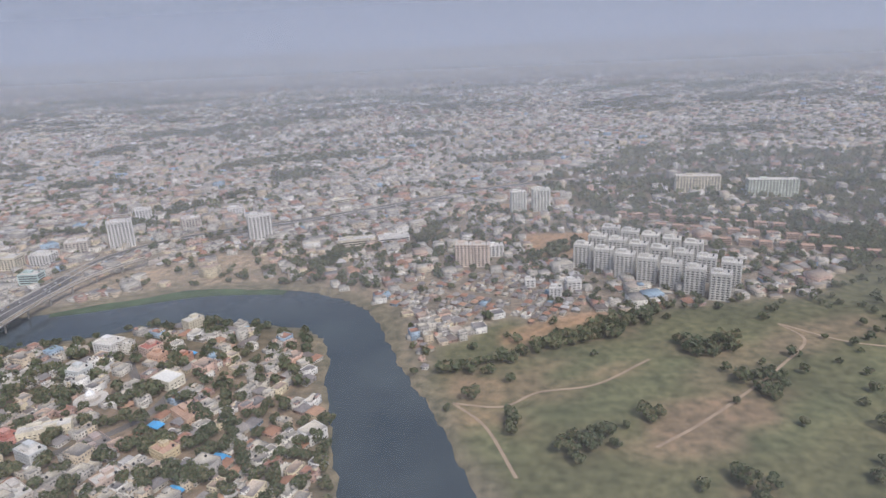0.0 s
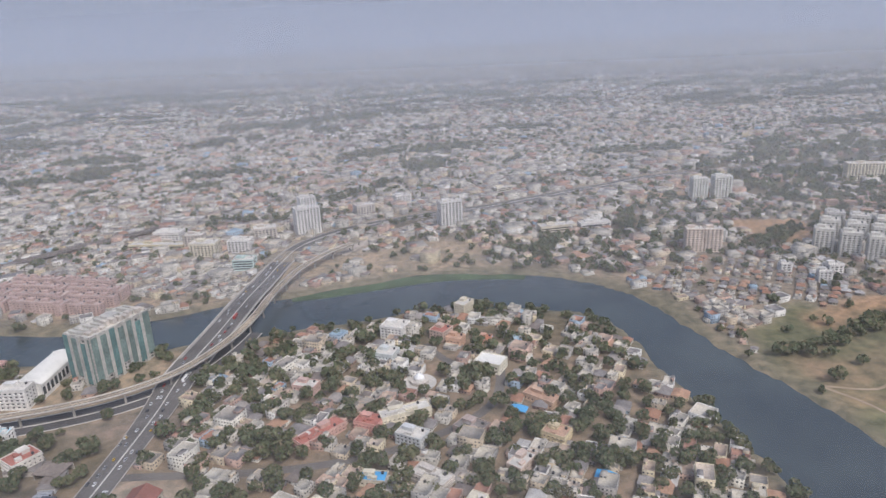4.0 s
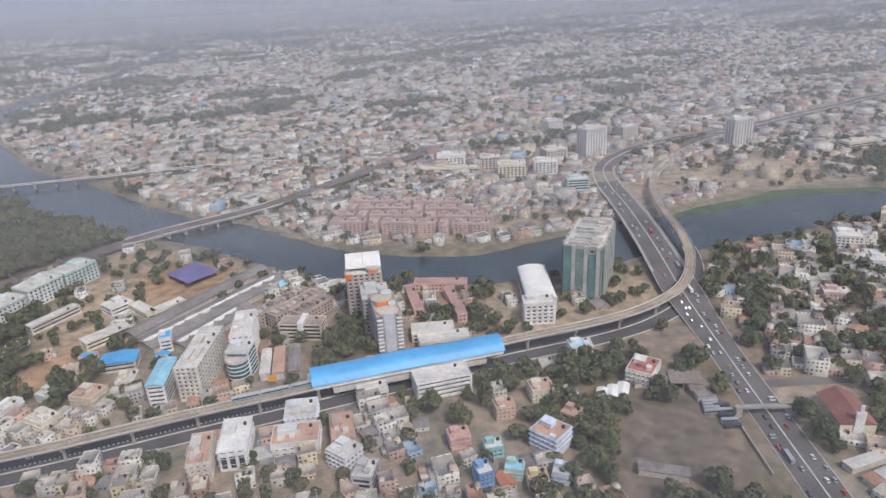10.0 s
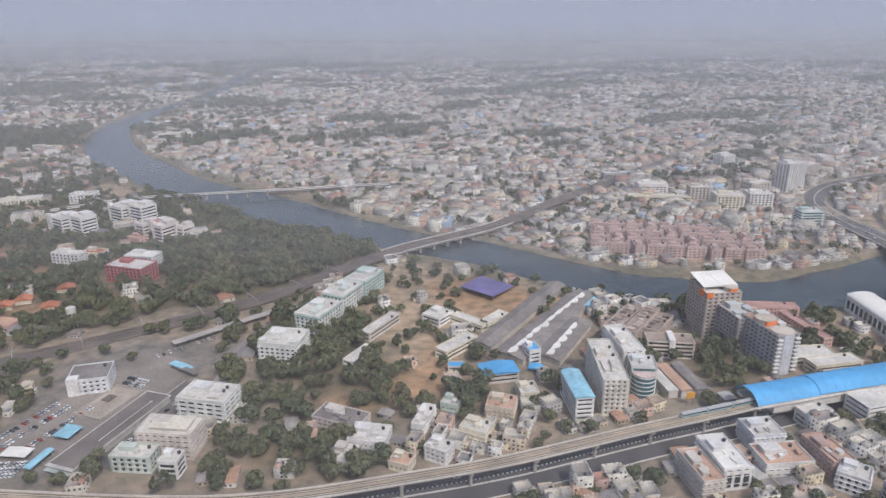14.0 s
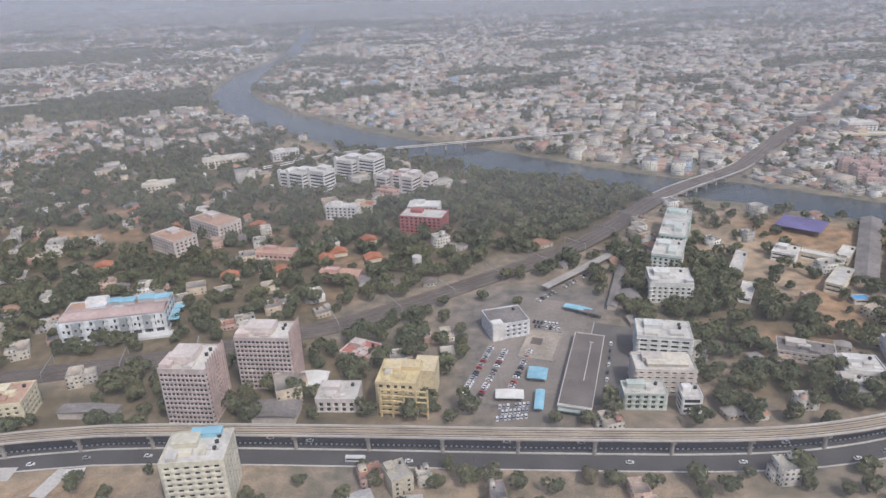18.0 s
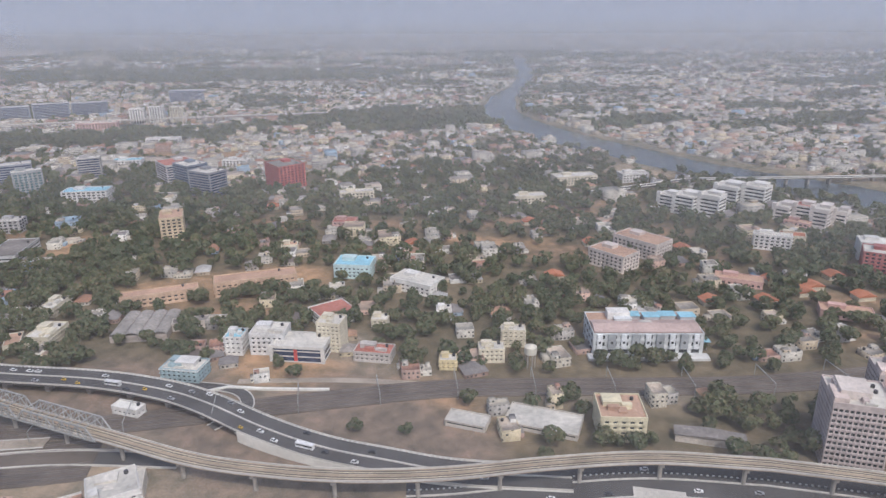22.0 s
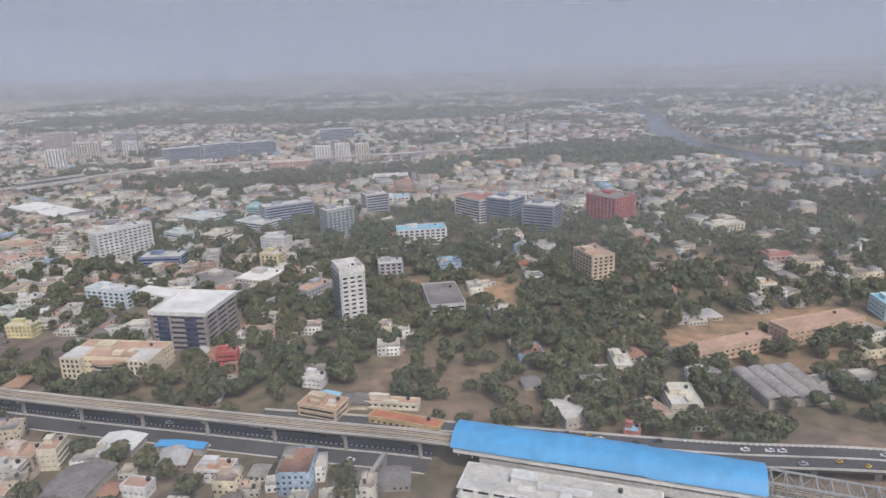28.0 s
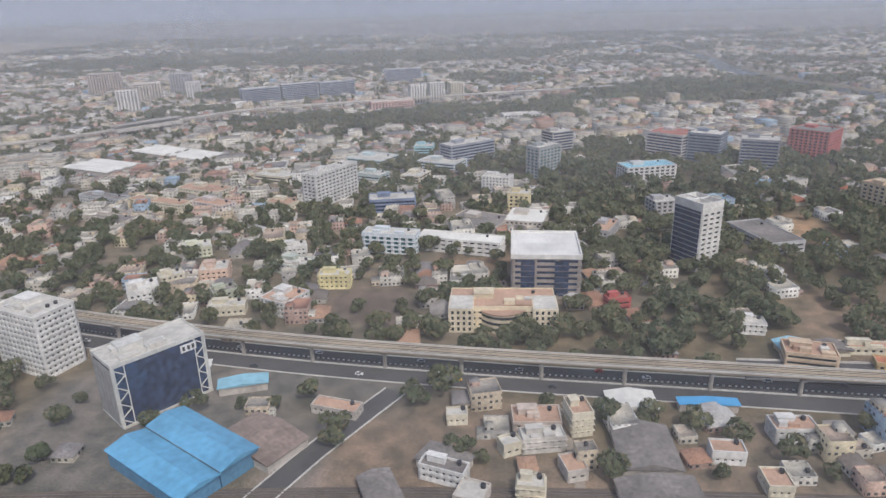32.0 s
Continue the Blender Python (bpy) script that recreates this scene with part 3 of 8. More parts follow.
zone(-1800, 296, 80, 40, 0.0, 0.1, (0.22, 0.175, 0.145), -20, wobble=0.3)
zone(-2060, 262, 110, 16, 0.0, 0.05, (0.22, 0.175, 0.145), 0, wobble=0.2)
zone(-2010, 195, 110, 26, 0.0, 0.2, TAN, 18, wobble=0.3)
zone(-1880, 205, 60, 24, 0.0, 0.3, DUST, 0, wobble=0.3)

# the old town north of the river is a patchwork of quarters, each with its own street grid
seeds = np.random.default_rng(3)
sx_, sy_ = seeds.uniform(-5200, 2600, 220), seeds.uniform(700, 5000, 220)
grids = seeds.choice([-30.0, -20.0, 5.0, 10.0, 15.0, 20.0, 30.0, 32.0], 220)
leafy = seeds.choice([0.2, 0.3, 0.4, 0.55], 220)
best, which = np.full((NY, NX), 1e18), np.zeros((NY, NX), int)
for k in range(220):
    d = (gx + 2 * wob_x - sx_[k]) ** 2 + (gy + 2 * wob_y - sy_[k]) ** 2
    which[d < best] = k
    best = np.minimum(best, d)
old = (turn_on == 24.0) & (gy > 700)
turn_on[old] = grids[which][old]
trees_on[old] = np.maximum(trees_on, leafy[which])[old]

# groves and bare lots lie scattered through the far city, more of them in the west
lots = np.random.default_rng(21)
for _ in range(260):
    px, py = lots.uniform(-5000, 2300), 850 + 3300 * lots.random() ** 1.3
    far_k = 1 + (py - 850) / 1300
    a, b, t = lots.uniform(30, 90) * far_k, lots.uniform(12, 26) * far_k, lots.choice([20.0, 35.0, -10.0, 5.0, 50.0])
    if px > -1500 and lots.random() < 0.45:
        continue
    if lots.random() < 0.82:
        zone(px, py, a, b, 0.06, 1.25, WOOD, t, wobble=0.7)
    else:
        zone(px, py, a * 0.6, b * 0.8, 0.05, 0.15, TAN, t, wobble=0.7)

cover[gy > 4050] = (0.17, 0.16, 0.14)

# distance from the river's water line, for banks and the river bed
near_river = np.full((NY, NX), 1e9)
for x, y, half in river[::2]:
    i0, j0 = int((x - X0) / CELL), int((y - Y0) / CELL)
    i1, i2, j1, j2 = max(i0 - 22, 0), min(i0 + 23, NX), max(j0 - 22, 0), min(j0 + 23, NY)
    if i1 < i2 and j1 < j2:
        d = np.hypot(gx[j1:j2, i1:i2] - x, gy[j1:j2, i1:i2] - y) - half
        near_river[j1:j2, i1:i2] = np.minimum(near_river[j1:j2, i1:i2], d)
bank = near_river < 22 + 0.25 * wob_x
houses_on[bank] = 0
trees_on[bank] = np.where(trees_on[bank] > 0.5, trees_on[bank], 0.08)
cover[bank] = BANK
taken = near_river < 10


def keep_free(line, half):
    for x, y in line[:, :2]:
        i0, j0, r = int((x - X0) / CELL), int((y - Y0) / CELL), int(half / CELL + 0.99)
        taken[max(j0 - r, 0):j0 + r + 1, max(i0 - r, 0):i0 + r + 1] |= np.hypot(
            gx[max(j0 - r, 0):j0 + r + 1, max(i0 - r, 0):i0 + r + 1] - x, gy[max(j0 - r, 0):j0 + r + 1, max(i0 - r, 0):i0 + r + 1] - y) < half


keep_free(metro, 19)
keep_free(main_road, 22)
keep_free(rail, 17)
keep_free(flyover, 16)
keep_free(rail[(rail[:, 0] < -1960) & (rail[:, 0] > -2200)] + (6.0, 30.0, 0.0), 26)
keep_free(west_bridge, 9)


def claim(x, y, w, d, turn, margin=3.0):
    """Keeps a footprint free of the scattered houses and trees."""
    c, s = math.cos(radians(turn)), math.sin(radians(turn))
    r = int(math.hypot(w, d) / 2 / CELL) + 2
    i0, j0 = int((x - X0) / CELL), int((y - Y0) / CELL)
    sl = (slice(max(j0 - r, 0), j0 + r + 1), slice(max(i0 - r, 0), i0 + r + 1))
    u = (gx[sl] - x) * c + (gy[sl] - y) * s
    v = -(gx[sl] - x) * s + (gy[sl] - y) * c
    taken[sl] |= (np.abs(u) < w / 2 + margin) & (np.abs(v) < d / 2 + margin)


# ---- ground: one sheet, sunk along the river ----
def stretch(lo, hi, a, b, fine, far):
    core = np.arange(a, b + 1, fine)
    before = a - np.geomspace(far, a - lo + far, 14)[::-1] + far
    after = b + np.geomspace(far, hi - b + far, 14) - far
    return np.unique(np.r_[before[:-1], core, after[1:]])


xs, ys = stretch(-16000, 14000, -4000, 1100, 10, 40), stretch(-6000, 20000, -60, 2600, 10, 40)
mx, my = np.meshgrid(xs, ys)
ci = np.clip(((mx - X0) / CELL).astype(int), 0, NX - 1)
cj = np.clip(((my - Y0) / CELL).astype(int), 0, NY - 1)
shore = np.full(mx.shape, 1e9)
for x, y, half in river:
    i1, i2 = np.searchsorted(xs, [x - 120, x + 120])
    j1, j2 = np.searchsorted(ys, [y - 120, y + 120])
    if i1 < i2 and j1 < j2:
        shore[j1:j2, i1:i2] = np.minimum(shore[j1:j2, i1:i2], np.hypot(mx[j1:j2, i1:i2] - x, my[j1:j2, i1:i2] - y) - half)
shore += 3.0 * np.sin(mx / 23 + my / 31) + 1.5 * np.sin(mx / 11 - my / 13)
bed = np.clip((10 - shore) / 14, 0, 1)
mz = -5.5 * bed * bed * (3 - 2 * bed)
gm = bpy.data.meshes.new("ground")
idx = np.arange(mx.size).reshape(mx.shape)
quads = np.stack([idx[:-1, :-1], idx[:-1, 1:], idx[1:, 1:], idx[1:, :-1]], -1).reshape(-1, 4)


def fill_mesh(me, verts, faces):
    """Vertices (n, 3) and faces of one size (m, k) into a mesh, quickly."""
    verts, faces = np.asarray(verts, np.float32), np.asarray(faces, np.int32)
    me.vertices.add(len(verts))
    me.vertices.foreach_set("co", verts.ravel())
    me.loops.add(faces.size)
    me.loops.foreach_set("vertex_index", faces.ravel())
    me.polygons.add(len(faces))
    me.polygons.foreach_set("loop_start", np.arange(len(faces), dtype=np.int32) * faces.shape[1])
    me.update(calc_edges=True)
    return me


fill_mesh(gm, np.stack([mx, my, mz], -1).reshape(-1, 3), quads)
att = gm.color_attributes.new("cover", "FLOAT_COLOR", "POINT")
soft = cover.copy()
for _ in range(2):
    soft = (soft + np.roll(soft, 1, 0) + np.roll(soft, -1, 0) + np.roll(soft, 1, 1) + np.roll(soft, -1, 1)) / 5
cols = np.ones((mx.size, 4), np.float32)
cols[:, :3] = soft[cj, ci].reshape(-1, 3)
att.data.foreach_set("color", cols.ravel())
structure("ground", gm, soil, "dusty brown and green city ground beside the river")
w_mesh = Shape()
w_side = sides_of(river)
w_mesh.v = [(float(x), float(y), -2.6) for s in (-1, 1) for x, y in river[:, :2] + w_side * (river[:, 2:3] + 9) * s]
m_ = len(river)
w_mesh.f = [(i, i + 1, m_ + i + 1, m_ + i) for i in range(m_ - 1)]
structure("water", w_mesh.mesh("water"), water, "dark blue-grey slow river water")
weed = river[(river[:, 0] < -215) & (river[:, 0] > -500) & (river[:, 1] > 600)]
weed_s = sides_of(weed)
weed_line = np.c_[weed[:, :2] - weed_s * (weed[:, 2:3] - 9), np.zeros(len(weed))]
wide = 14 * np.sin(np.linspace(0, math.pi, len(weed))) + 2
weed_mesh = Shape()
weed_mesh.v = [(float(x), float(y), -2.5) for x, y in weed_line[:, :2] - weed_s * 14] + [(float(x), float(y), -2.5) for x, y in weed_line[:, :2] + weed_s * wide[:, None]]
weed_mesh.f = [(i, i + 1, len(weed) + i + 1, len(weed) + i) for i in range(len(weed) - 1)]
structure("water_weed", weed_mesh.mesh("water_weed"), worn("water_weed", (0.085, 0.13, 0.06), 0.9, 0, 0.3, 0.03, 0.35), "green floating weed along the river bank")


# ---- roads ----
def road(name, line, half, label, lift=0.0, marks=True, thick=0.0, top=None):
    root = tagged(new(name), label, kind="structure")
    z = line[:, 2] + lift
    part("carriageway", ribbon(line, -half, half, z, thick), top or asphalt, root, "grey asphalt carriageway")
    for s in (-1, 1):
        part("kerb", ribbon(line, s * half - 0.4, s * half + 0.4, z + 0.3, 0.5), concrete if top else pale_concrete, root, "concrete kerb")
    if marks:
        part("median", ribbon(line, -0.5, 0.5, z + 0.55, 0.6), pale_concrete, root, "pale concrete median kerb")
    return root


def painted_kerb(line, root, off, z):
    """White blocks of a black and white painted kerb."""
    side, s = sides_of(line), Shape()
    for i in range(len(line) - 1):
        a, b = line[i, :2] + side[i] * off, line[i + 1, :2] + side[i + 1] * off
        gap = float(np.linalg.norm(b - a))
        turn = math.degrees(math.atan2(b[1] - a[1], b[0] - a[0]))
        for f in np.arange(0.5, max(1.0, gap // 2.4)) / max(1.0, gap // 2.4):
            p = a + (b - a) * f
            s.box(p[0], p[1], float(np.broadcast_to(z, len(line))[i]), 1.1, 0.5, 0.6, turn)
    ob = part("kerb_block", s, white_line, root, "white painted kerb blocks")
    ob["kind"] = "stuff"


under = metro.copy()
under[:, 2] = 0
road("road_under_viaduct", under[(under[:, 0] > -1775) & (under[:, 1] < 640)], 13.5, "wide asphalt road running below the viaduct", 0.08)
road("road_under_viaduct_west", under[under[:, 0] < -2215], 13.5, "wide asphalt road running below the viaduct", 0.08)
near_road = under[(under[:, 0] > -1775) & (under[:, 0] < -880)]
painted_kerb(near_road, bpy.data.objects["road_under_viaduct"], -4.6, 0.1)
painted_kerb(under[(under[:, 0] < -2215) & (under[:, 0] > -2750)], bpy.data.objects["road_under_viaduct_west"], -4.6, 0.1)
road_half = np.interp(main_road[:, 1], [430, 520, 860, 1000], [12.5, 17.5, 17.5, 14.0])
road("main_road", main_road, road_half, "wide dual asphalt road leading over the river bridge", 0.10, thick=1.6, top=worn("dusty_asphalt", (0.150, 0.140, 0.130), 0.95, 0, 0.6, 0.03, 0.35))
for s in (-1, 1):
    on_bridge = (main_road[:, 1] > 560) & (main_road[:, 1] < 960)
    path_at = s * (road_half[on_bridge] - 1.5)
    part("footpath", ribbon(main_road[on_bridge], path_at - 1.1, path_at + 1.1, main_road[on_bridge, 2] + 0.32, 0.3), concrete, bpy.data.objects["main_road"], "dusty grey concrete footpath")
fly = road("flyover", flyover, 10, "curved asphalt flyover over the railway", 0.9, thick=1.5)
for s in (-1, 1):
    part("barrier", ribbon(flyover, s * 10.2 - 0.15, s * 10.2 + 0.15, flyover[:, 2] + 1.9, 1.2), pale_concrete, fly, "pale concrete flyover barrier")
slope = flyover[(flyover[:, 0] > -1880) & (flyover[:, 2] < 6.6)]
for s in (-1, 1):
    part("retaining_wall", ribbon(slope, s * 10.45 - 0.15, s * 10.45 + 0.15, slope[:, 2] + 0.95, 7.0), white_sheet, fly, "white painted retaining wall of the ramp")
painted_kerb(flyover[40:], fly, 9.3, flyover[40:, 2] + 1.1)
for i in range(30, len(flyover) - 24, 5):
    x, y, z = flyover[i]
    if z > 3:
        part("pier", Shape().box(0, 0, -0.5, 3, 12, z + 0.2), concrete, fly, at=pose(x, y, 0, 0, 0, math.degrees(math.atan2(*(flyover[i + 1] - flyover[i])[1::-1]))))
for i in range(0, len(main_road)):
    x, y, z = main_road[i]
    if 560 < y < 790 and i % 3 == 0 and abs(x + 560) < 8:
        part("bridge_pier", Shape().box(-12, 0, -8, 3, 2, z + 6.7).box(0, 0, -8, 3, 2, z + 6.7).box(12, 0, -8, 3, 2, z + 6.7), concrete, bpy.data.objects["main_road"], at=pose(x, y, 0))
for s in (-1, 1):
    part("bridge_parapet", ribbon(main_road[70:104], s * (road_half[70:104] + 0.4) - 0.2, s * (road_half[70:104] + 0.4) + 0.2, main_road[70:104, 2] + 1.3, 1.2), pale_concrete, bpy.data.objects["main_road"])
wb = road("bridge_west", west_bridge, 4.5, "pale concrete road bridge across the river", 0.3, False, 1.2)
for s in (-1, 1):
    part("parapet", ribbon(west_bridge, s * 4.7 - 0.2, s * 4.7 + 0.2, west_bridge[:, 2] + 1.5, 1.4), white_sheet, wb, "white painted parapet")
for i in range(20, 52, 3):
    x, y, z = west_bridge[i]
    if z > 2:
        part("pier", Shape().box(0, 0, -8, 2, 7, z + 7.6), concrete, wb, at=pose(x, y, 0, 0, 0, 15))

# sidings and platforms south of the western station
yard_line = rail[(rail[:, 0] < -1960) & (rail[:, 0] > -2700)]
yd = tagged(new("railway_yard"), "railway sidings and pale platforms on brown ballast", kind="structure")
part("ballast_bed", ribbon(yard_line, 12, 52, 0.3, 0.8), ballast, yd)
for off in (16, 21, 37, 42, 48):
    for s in (-0.8, 0.8):
        part("rail", ribbon(yard_line, off + s - 0.12, off + s + 0.12, 0.55, 0.25), steel, yd)
for pts, half, h in ((((-2260, 186), (-2120, 212), (-2040, 232)), 5.0, 1.1), (((-2180, 172), (-2078, 199), (-1985, 229)), 4.6, 1.1)):
    pl = curve_through([(x, y, 0) for x, y in pts], 12)
    part("platform", ribbon(pl, -half, half, h, 1.2), tan_paving, yd, "pale tan railway platform")
    for s in (-1, 1):
        part("platform_edge", ribbon(pl, s * half - 0.5, s * half + 0.5, h + 0.06, 0.2), pale_concrete, yd, "white platform edge")
SOUTH_ROAD = [(-2420, 118, 0), (-2250, 142, 0), (-2110, 172, 0), (-2040, 194, 0), (-1970, 219, 0), (-1900, 232, 0)]
south_road = curve_through(SOUTH_ROAD, 8)
keep_free(south_road, 10)
road("south_road", south_road, 6, "asphalt road beside the railway sidings", 0.1, False)
for s in (-1, 1):
    structure("kerb_wall", ribbon(south_road, s * 7 - 0.3, s * 7 + 0.3, 0.9, 0.9).mesh("kerb_wall"), pale_concrete, "pale low kerb wall beside the road")
loop_wall = curve_through([(-1930, 297, 0), (-1922, 300, 0), (-1914, 306, 0), (-1890, 309, 0), (-1848, 317, 0)], 6)
structure("kerb_wall", ribbon(loop_wall, -1.0, 1.0, 1.4, 1.4).mesh("kerb_wall"), white_sheet, "white curved kerb wall of the slip road")
track_line = curve_through([(-1912, 315, 0), (-1844, 331, 0), (-1760, 342, 0), (-1640, 362, 0)], 6)
structure("track", ribbon(track_line, -3, 3, 0.04, 0.12).mesh("track"), tan_paving, "bare earth track beside the railway")

# ramp loop beside the flyover
LOOP = [(-1900, 262, 1), (-1890, 285, 0.5), (-1905, 303, 0.3), (-1940, 304, 0.3), (-1985, 300, 0.3), (-2060, 296, 0.3)]
road("slip_road", curve_through(LOOP, 5), 4, "narrow asphalt slip road with a white kerb", 0.15, False)
LANE = [(-2572, 60, 0), (-2553, 135, 0), (-2537, 181, 0), (-2523, 212, 0), (-2508, 243, 0)]
road("side_street", curve_through(LANE, 6), 6, "side street of worn asphalt", 0.07, False)
alley = curve_through([(-2427, 240, 0), (-2422, 215, 0), (-2418, 192, 0), (-2416, 160, 0)], 6)
keep_free(alley, 5)
dusty_street = worn("dusty_street", (0.17, 0.155, 0.14), 0.95, 0, 0.8, 0.04, 0.3)
structure("street", ribbon(alley, -2.2, 2.2, 0.05, 0.12).mesh("street"), tan_paving, "narrow sandy alley between houses")
LANES = [[(-250, 560, 0), (-262, 480, 0), (-330, 420, 0), (-420, 390, 0), (-545, 380, 0)], [(-255, 545, 0), (-300, 560, 0), (-330, 600, 0)]]
for k, pts in enumerate(LANES):
    lane = curve_through(pts, 8)
    keep_free(lane, 9)
    structure("street", ribbon(lane, -4.5, 4.5, 0.05, 0.12).mesh("street"), dusty_street, "worn grey asphalt street")
for pts in ([(30, 509, 0), (76, 503, 0), (111, 528, 0), (167, 542, 0), (229, 592, 0)], [(200, 440, 0), (243, 472, 0), (295, 518, 0), (360, 582, 0), (401, 632, 0), (390, 673, 0)], [(390, 673, 0), (451, 623, 0), (560, 600, 0)], [(30, 509, 0), (60, 470, 0), (84, 400, 0)]):
    structure("path", ribbon(curve_through(pts, 5), -1.6, 1.6, 0.03, 0.1).mesh("path"), worn("sand_path", (0.38, 0.29, 0.20), 0.97), "sandy footpath across the golf grass")

# ---- railway ----
bed_root = tagged(new("railway"), "four railway tracks on brown ballast", kind="structure")
part("ballast_bed", ribbon(rail, -11, 11, rail[:, 2] + 0.35, 1.2), ballast, bed_root, "brown stone ballast")
for off in (-8, -3, 3, 8):
    for s in (-0.8, 0.8):
        part("rail", ribbon(rail, off + s - 0.12, off + s + 0.12, rail[:, 2] + 0.6, 0.25), steel, bed_root, "worn steel rail")
rb = tagged(new("rail_bridge"), "long concrete railway bridge over the river", kind="structure")
on_bridge = rail[(rail[:, 1] > 690) & (rail[:, 1] < 830)]
for s in (-1, 1):
    part("girder", ribbon(on_bridge, s * 6 - 4.5, s * 6 + 4.5, on_bridge[:, 2] + 0.2, 2.2), concrete, rb, "grey concrete girder")
    part("parapet", ribbon(on_bridge, s * 11 - 0.3, s * 11 + 0.3, on_bridge[:, 2] + 1.5, 1.5), pale_concrete, rb)
for i in range(1, len(on_bridge), 2):
    part("pier", Shape().box(0, 0, -8, 2.4, 18, 12), concrete, rb, at=pose(on_bridge[i, 0], on_bridge[i, 1], 0, 0, 0, 40))
for i in range(100, len(rail) - 20, 5):
    x, y, z = rail[i]
    if x < -1180 and x > -2250:
        mast = thing("catenary_mast", "thin grey steel railway power mast", "mast", x, y, 0, math.degrees(math.atan2(*(rail[i + 1] - rail[i])[1::-1])), "railway masts")
        for s in (-1, 1):
            part("post", Shape().box(0, s * 12.5, -0.3, 0.35, 0.35, 8.3), truss_steel, mast)
        part("crossbeam", Shape().box(0, 0, 7.6, 0.4, 25, 0.4), truss_steel, mast)

# ---- metro viaduct ----
via = tagged(new("viaduct"), "elevated railway viaduct of tan concrete with two tracks", kind="structure")
m_side = sides_of(metro)
span = 7
pier_mesh = Shape().drum(0, 0, -0.3, 1.15, 10.2, 10).prism([(-1.2, -1.2), (1.2, -1.2), (1.2, 1.2), (-1.2, 1.2)], 9.2, 9.6)
pier_mesh.box(0, 0, 9.4, 2.2, 6.4, 1.3)
pier_mesh = pier_mesh.mesh("pier")
TRUSS_FROM, TRUSS_TO = -2066.0, -1943.0
for i in range(0, len(metro) - span, span):
    seg = metro[i:i + span + 1]
    x, y, z = seg[0]
    if z < 4:
        continue
    part("deck_span", ribbon(seg, -4.9, 4.9, seg[:, 2], 0.5), deck_top, via, "tan concrete deck span")
    part("girder", ribbon(seg, -2.4, 2.4, seg[:, 2] - 0.5, 1.9), concrete, via, "grey concrete box girder")
    for s in (-1, 1):
        if i % (2 * span) == 0:
            long = metro[i:i + 2 * span + 1]
            part("parapet", ribbon(long, s * 4.75 - 0.15, s * 4.75 + 0.15, long[:, 2] + 1.1, 1.1), pale_concrete, via, "pale concrete edge parapet")
    if z > 10:
        dx, dy = metro[i + 1, :2] - metro[i, :2]
        part("pier", pier_mesh, concrete, via, "round concrete pier with a cap", pose(x, y, 0, 0, 0, math.degrees(math.atan2(dy, dx))))
for s in (-1, 1):
    part("track_plinth", ribbon(metro, s * 2.3 - 1.1, s * 2.3 + 1.1, metro[:, 2] + 0.22, 0.2), plinth_top, via, "pale track plinth")
    for g in (-0.75, 0.75):
        part("rail", ribbon(metro, s * 2.3 + g - 0.14, s * 2.3 + g + 0.14, metro[:, 2] + 0.42, 0.2), dark_line, via, "steel running rail")
works = curve_through([(-478, 898, 0), (-458, 945, 0), (-422, 1002, 0), (-378, 1052, 0), (-330, 1092, 0), (-290, 1112, 0)], 8)
structure("track", ribbon(works, -9, 9, 0.06, 0.2).mesh("track"), worn("sandy_works", (0.47, 0.41, 0.34), 0.97, 0, 0.5, 0.04, 0.35), "pale sandy strip of the unfinished line")
keep_free(works, 12)
works_east = curve_through([(-250, 1140, 0), (-150, 1198, 0), (-10, 1282, 0), (120, 1358, 0), (260, 1440, 0)], 10)
structure("track", ribbon(works_east, -7, 7, 0.06, 0.2).mesh("track"), bpy.data.materials["sandy_works"], "pale sandy strip of the unfinished line beside the road")
keep_free(works_east, 9)
for i in range(0, len(works), 3):
    x, y, _ = works[i]
    part("unfinished_pier", Shape().drum(0, 0, -0.3, 1.2, 3.0 + 6.0 * ((i * 7) % 5) / 5, 10), concrete, via, "unfinished round concrete pier", pose(x, y, 0))

# steel lattice spans beside the western station
truss = tagged(new("truss_bridge"), "grey steel lattice truss spans of the metro line", "bridge")
t_line = metro[(metro[:, 0] > TRUSS_FROM) & (metro[:, 0] < TRUSS_TO)]
half_n = len(t_line) // 2
for lo, hi in ((0, half_n), (half_n, len(t_line) - 1)):
    for s in (-1, 1):
        t_side = sides_of(t_line)
        foot = [Vector((*(t_line[i, :2] + t_side[i] * s * 5.6), 12.6)) for i in range(lo, hi + 1)]
        top = [p + Vector((0, 0, 7.5)) for p in foot]
        part("lower_chord", Shape().rod(foot[0], foot[-1], 0.4), truss_steel, truss)
        part("upper_chord", Shape().rod(top[1], top[-2], 0.4), truss_steel, truss)
        part("end_post", Shape().rod(foot[0], top[1], 0.4), truss_steel, truss)
        part("end_post", Shape().rod(foot[-1], top[-2], 0.4), truss_steel, truss)
        for i in range(1, len(foot) - 1):
            part("upright", Shape().rod(foot[i], top[i], 0.22), truss_steel, truss)
            if i < len(foot) - 2:
                a, b = (foot[i], top[i + 1]) if i % 2 else (top[i], foot[i + 1])
                part("diagonal", Shape().rod(a, b, 0.22), truss_steel, truss)
    for i in range(lo + 1, hi):
        p = t_line[i]
        q = sides_of(t_line)[i]
        part("top_brace", Shape().rod((*(p[:2] + q * 5.6), 20.1), (*(p[:2] - q * 5.6), 20.1), 0.25), truss_steel, truss)


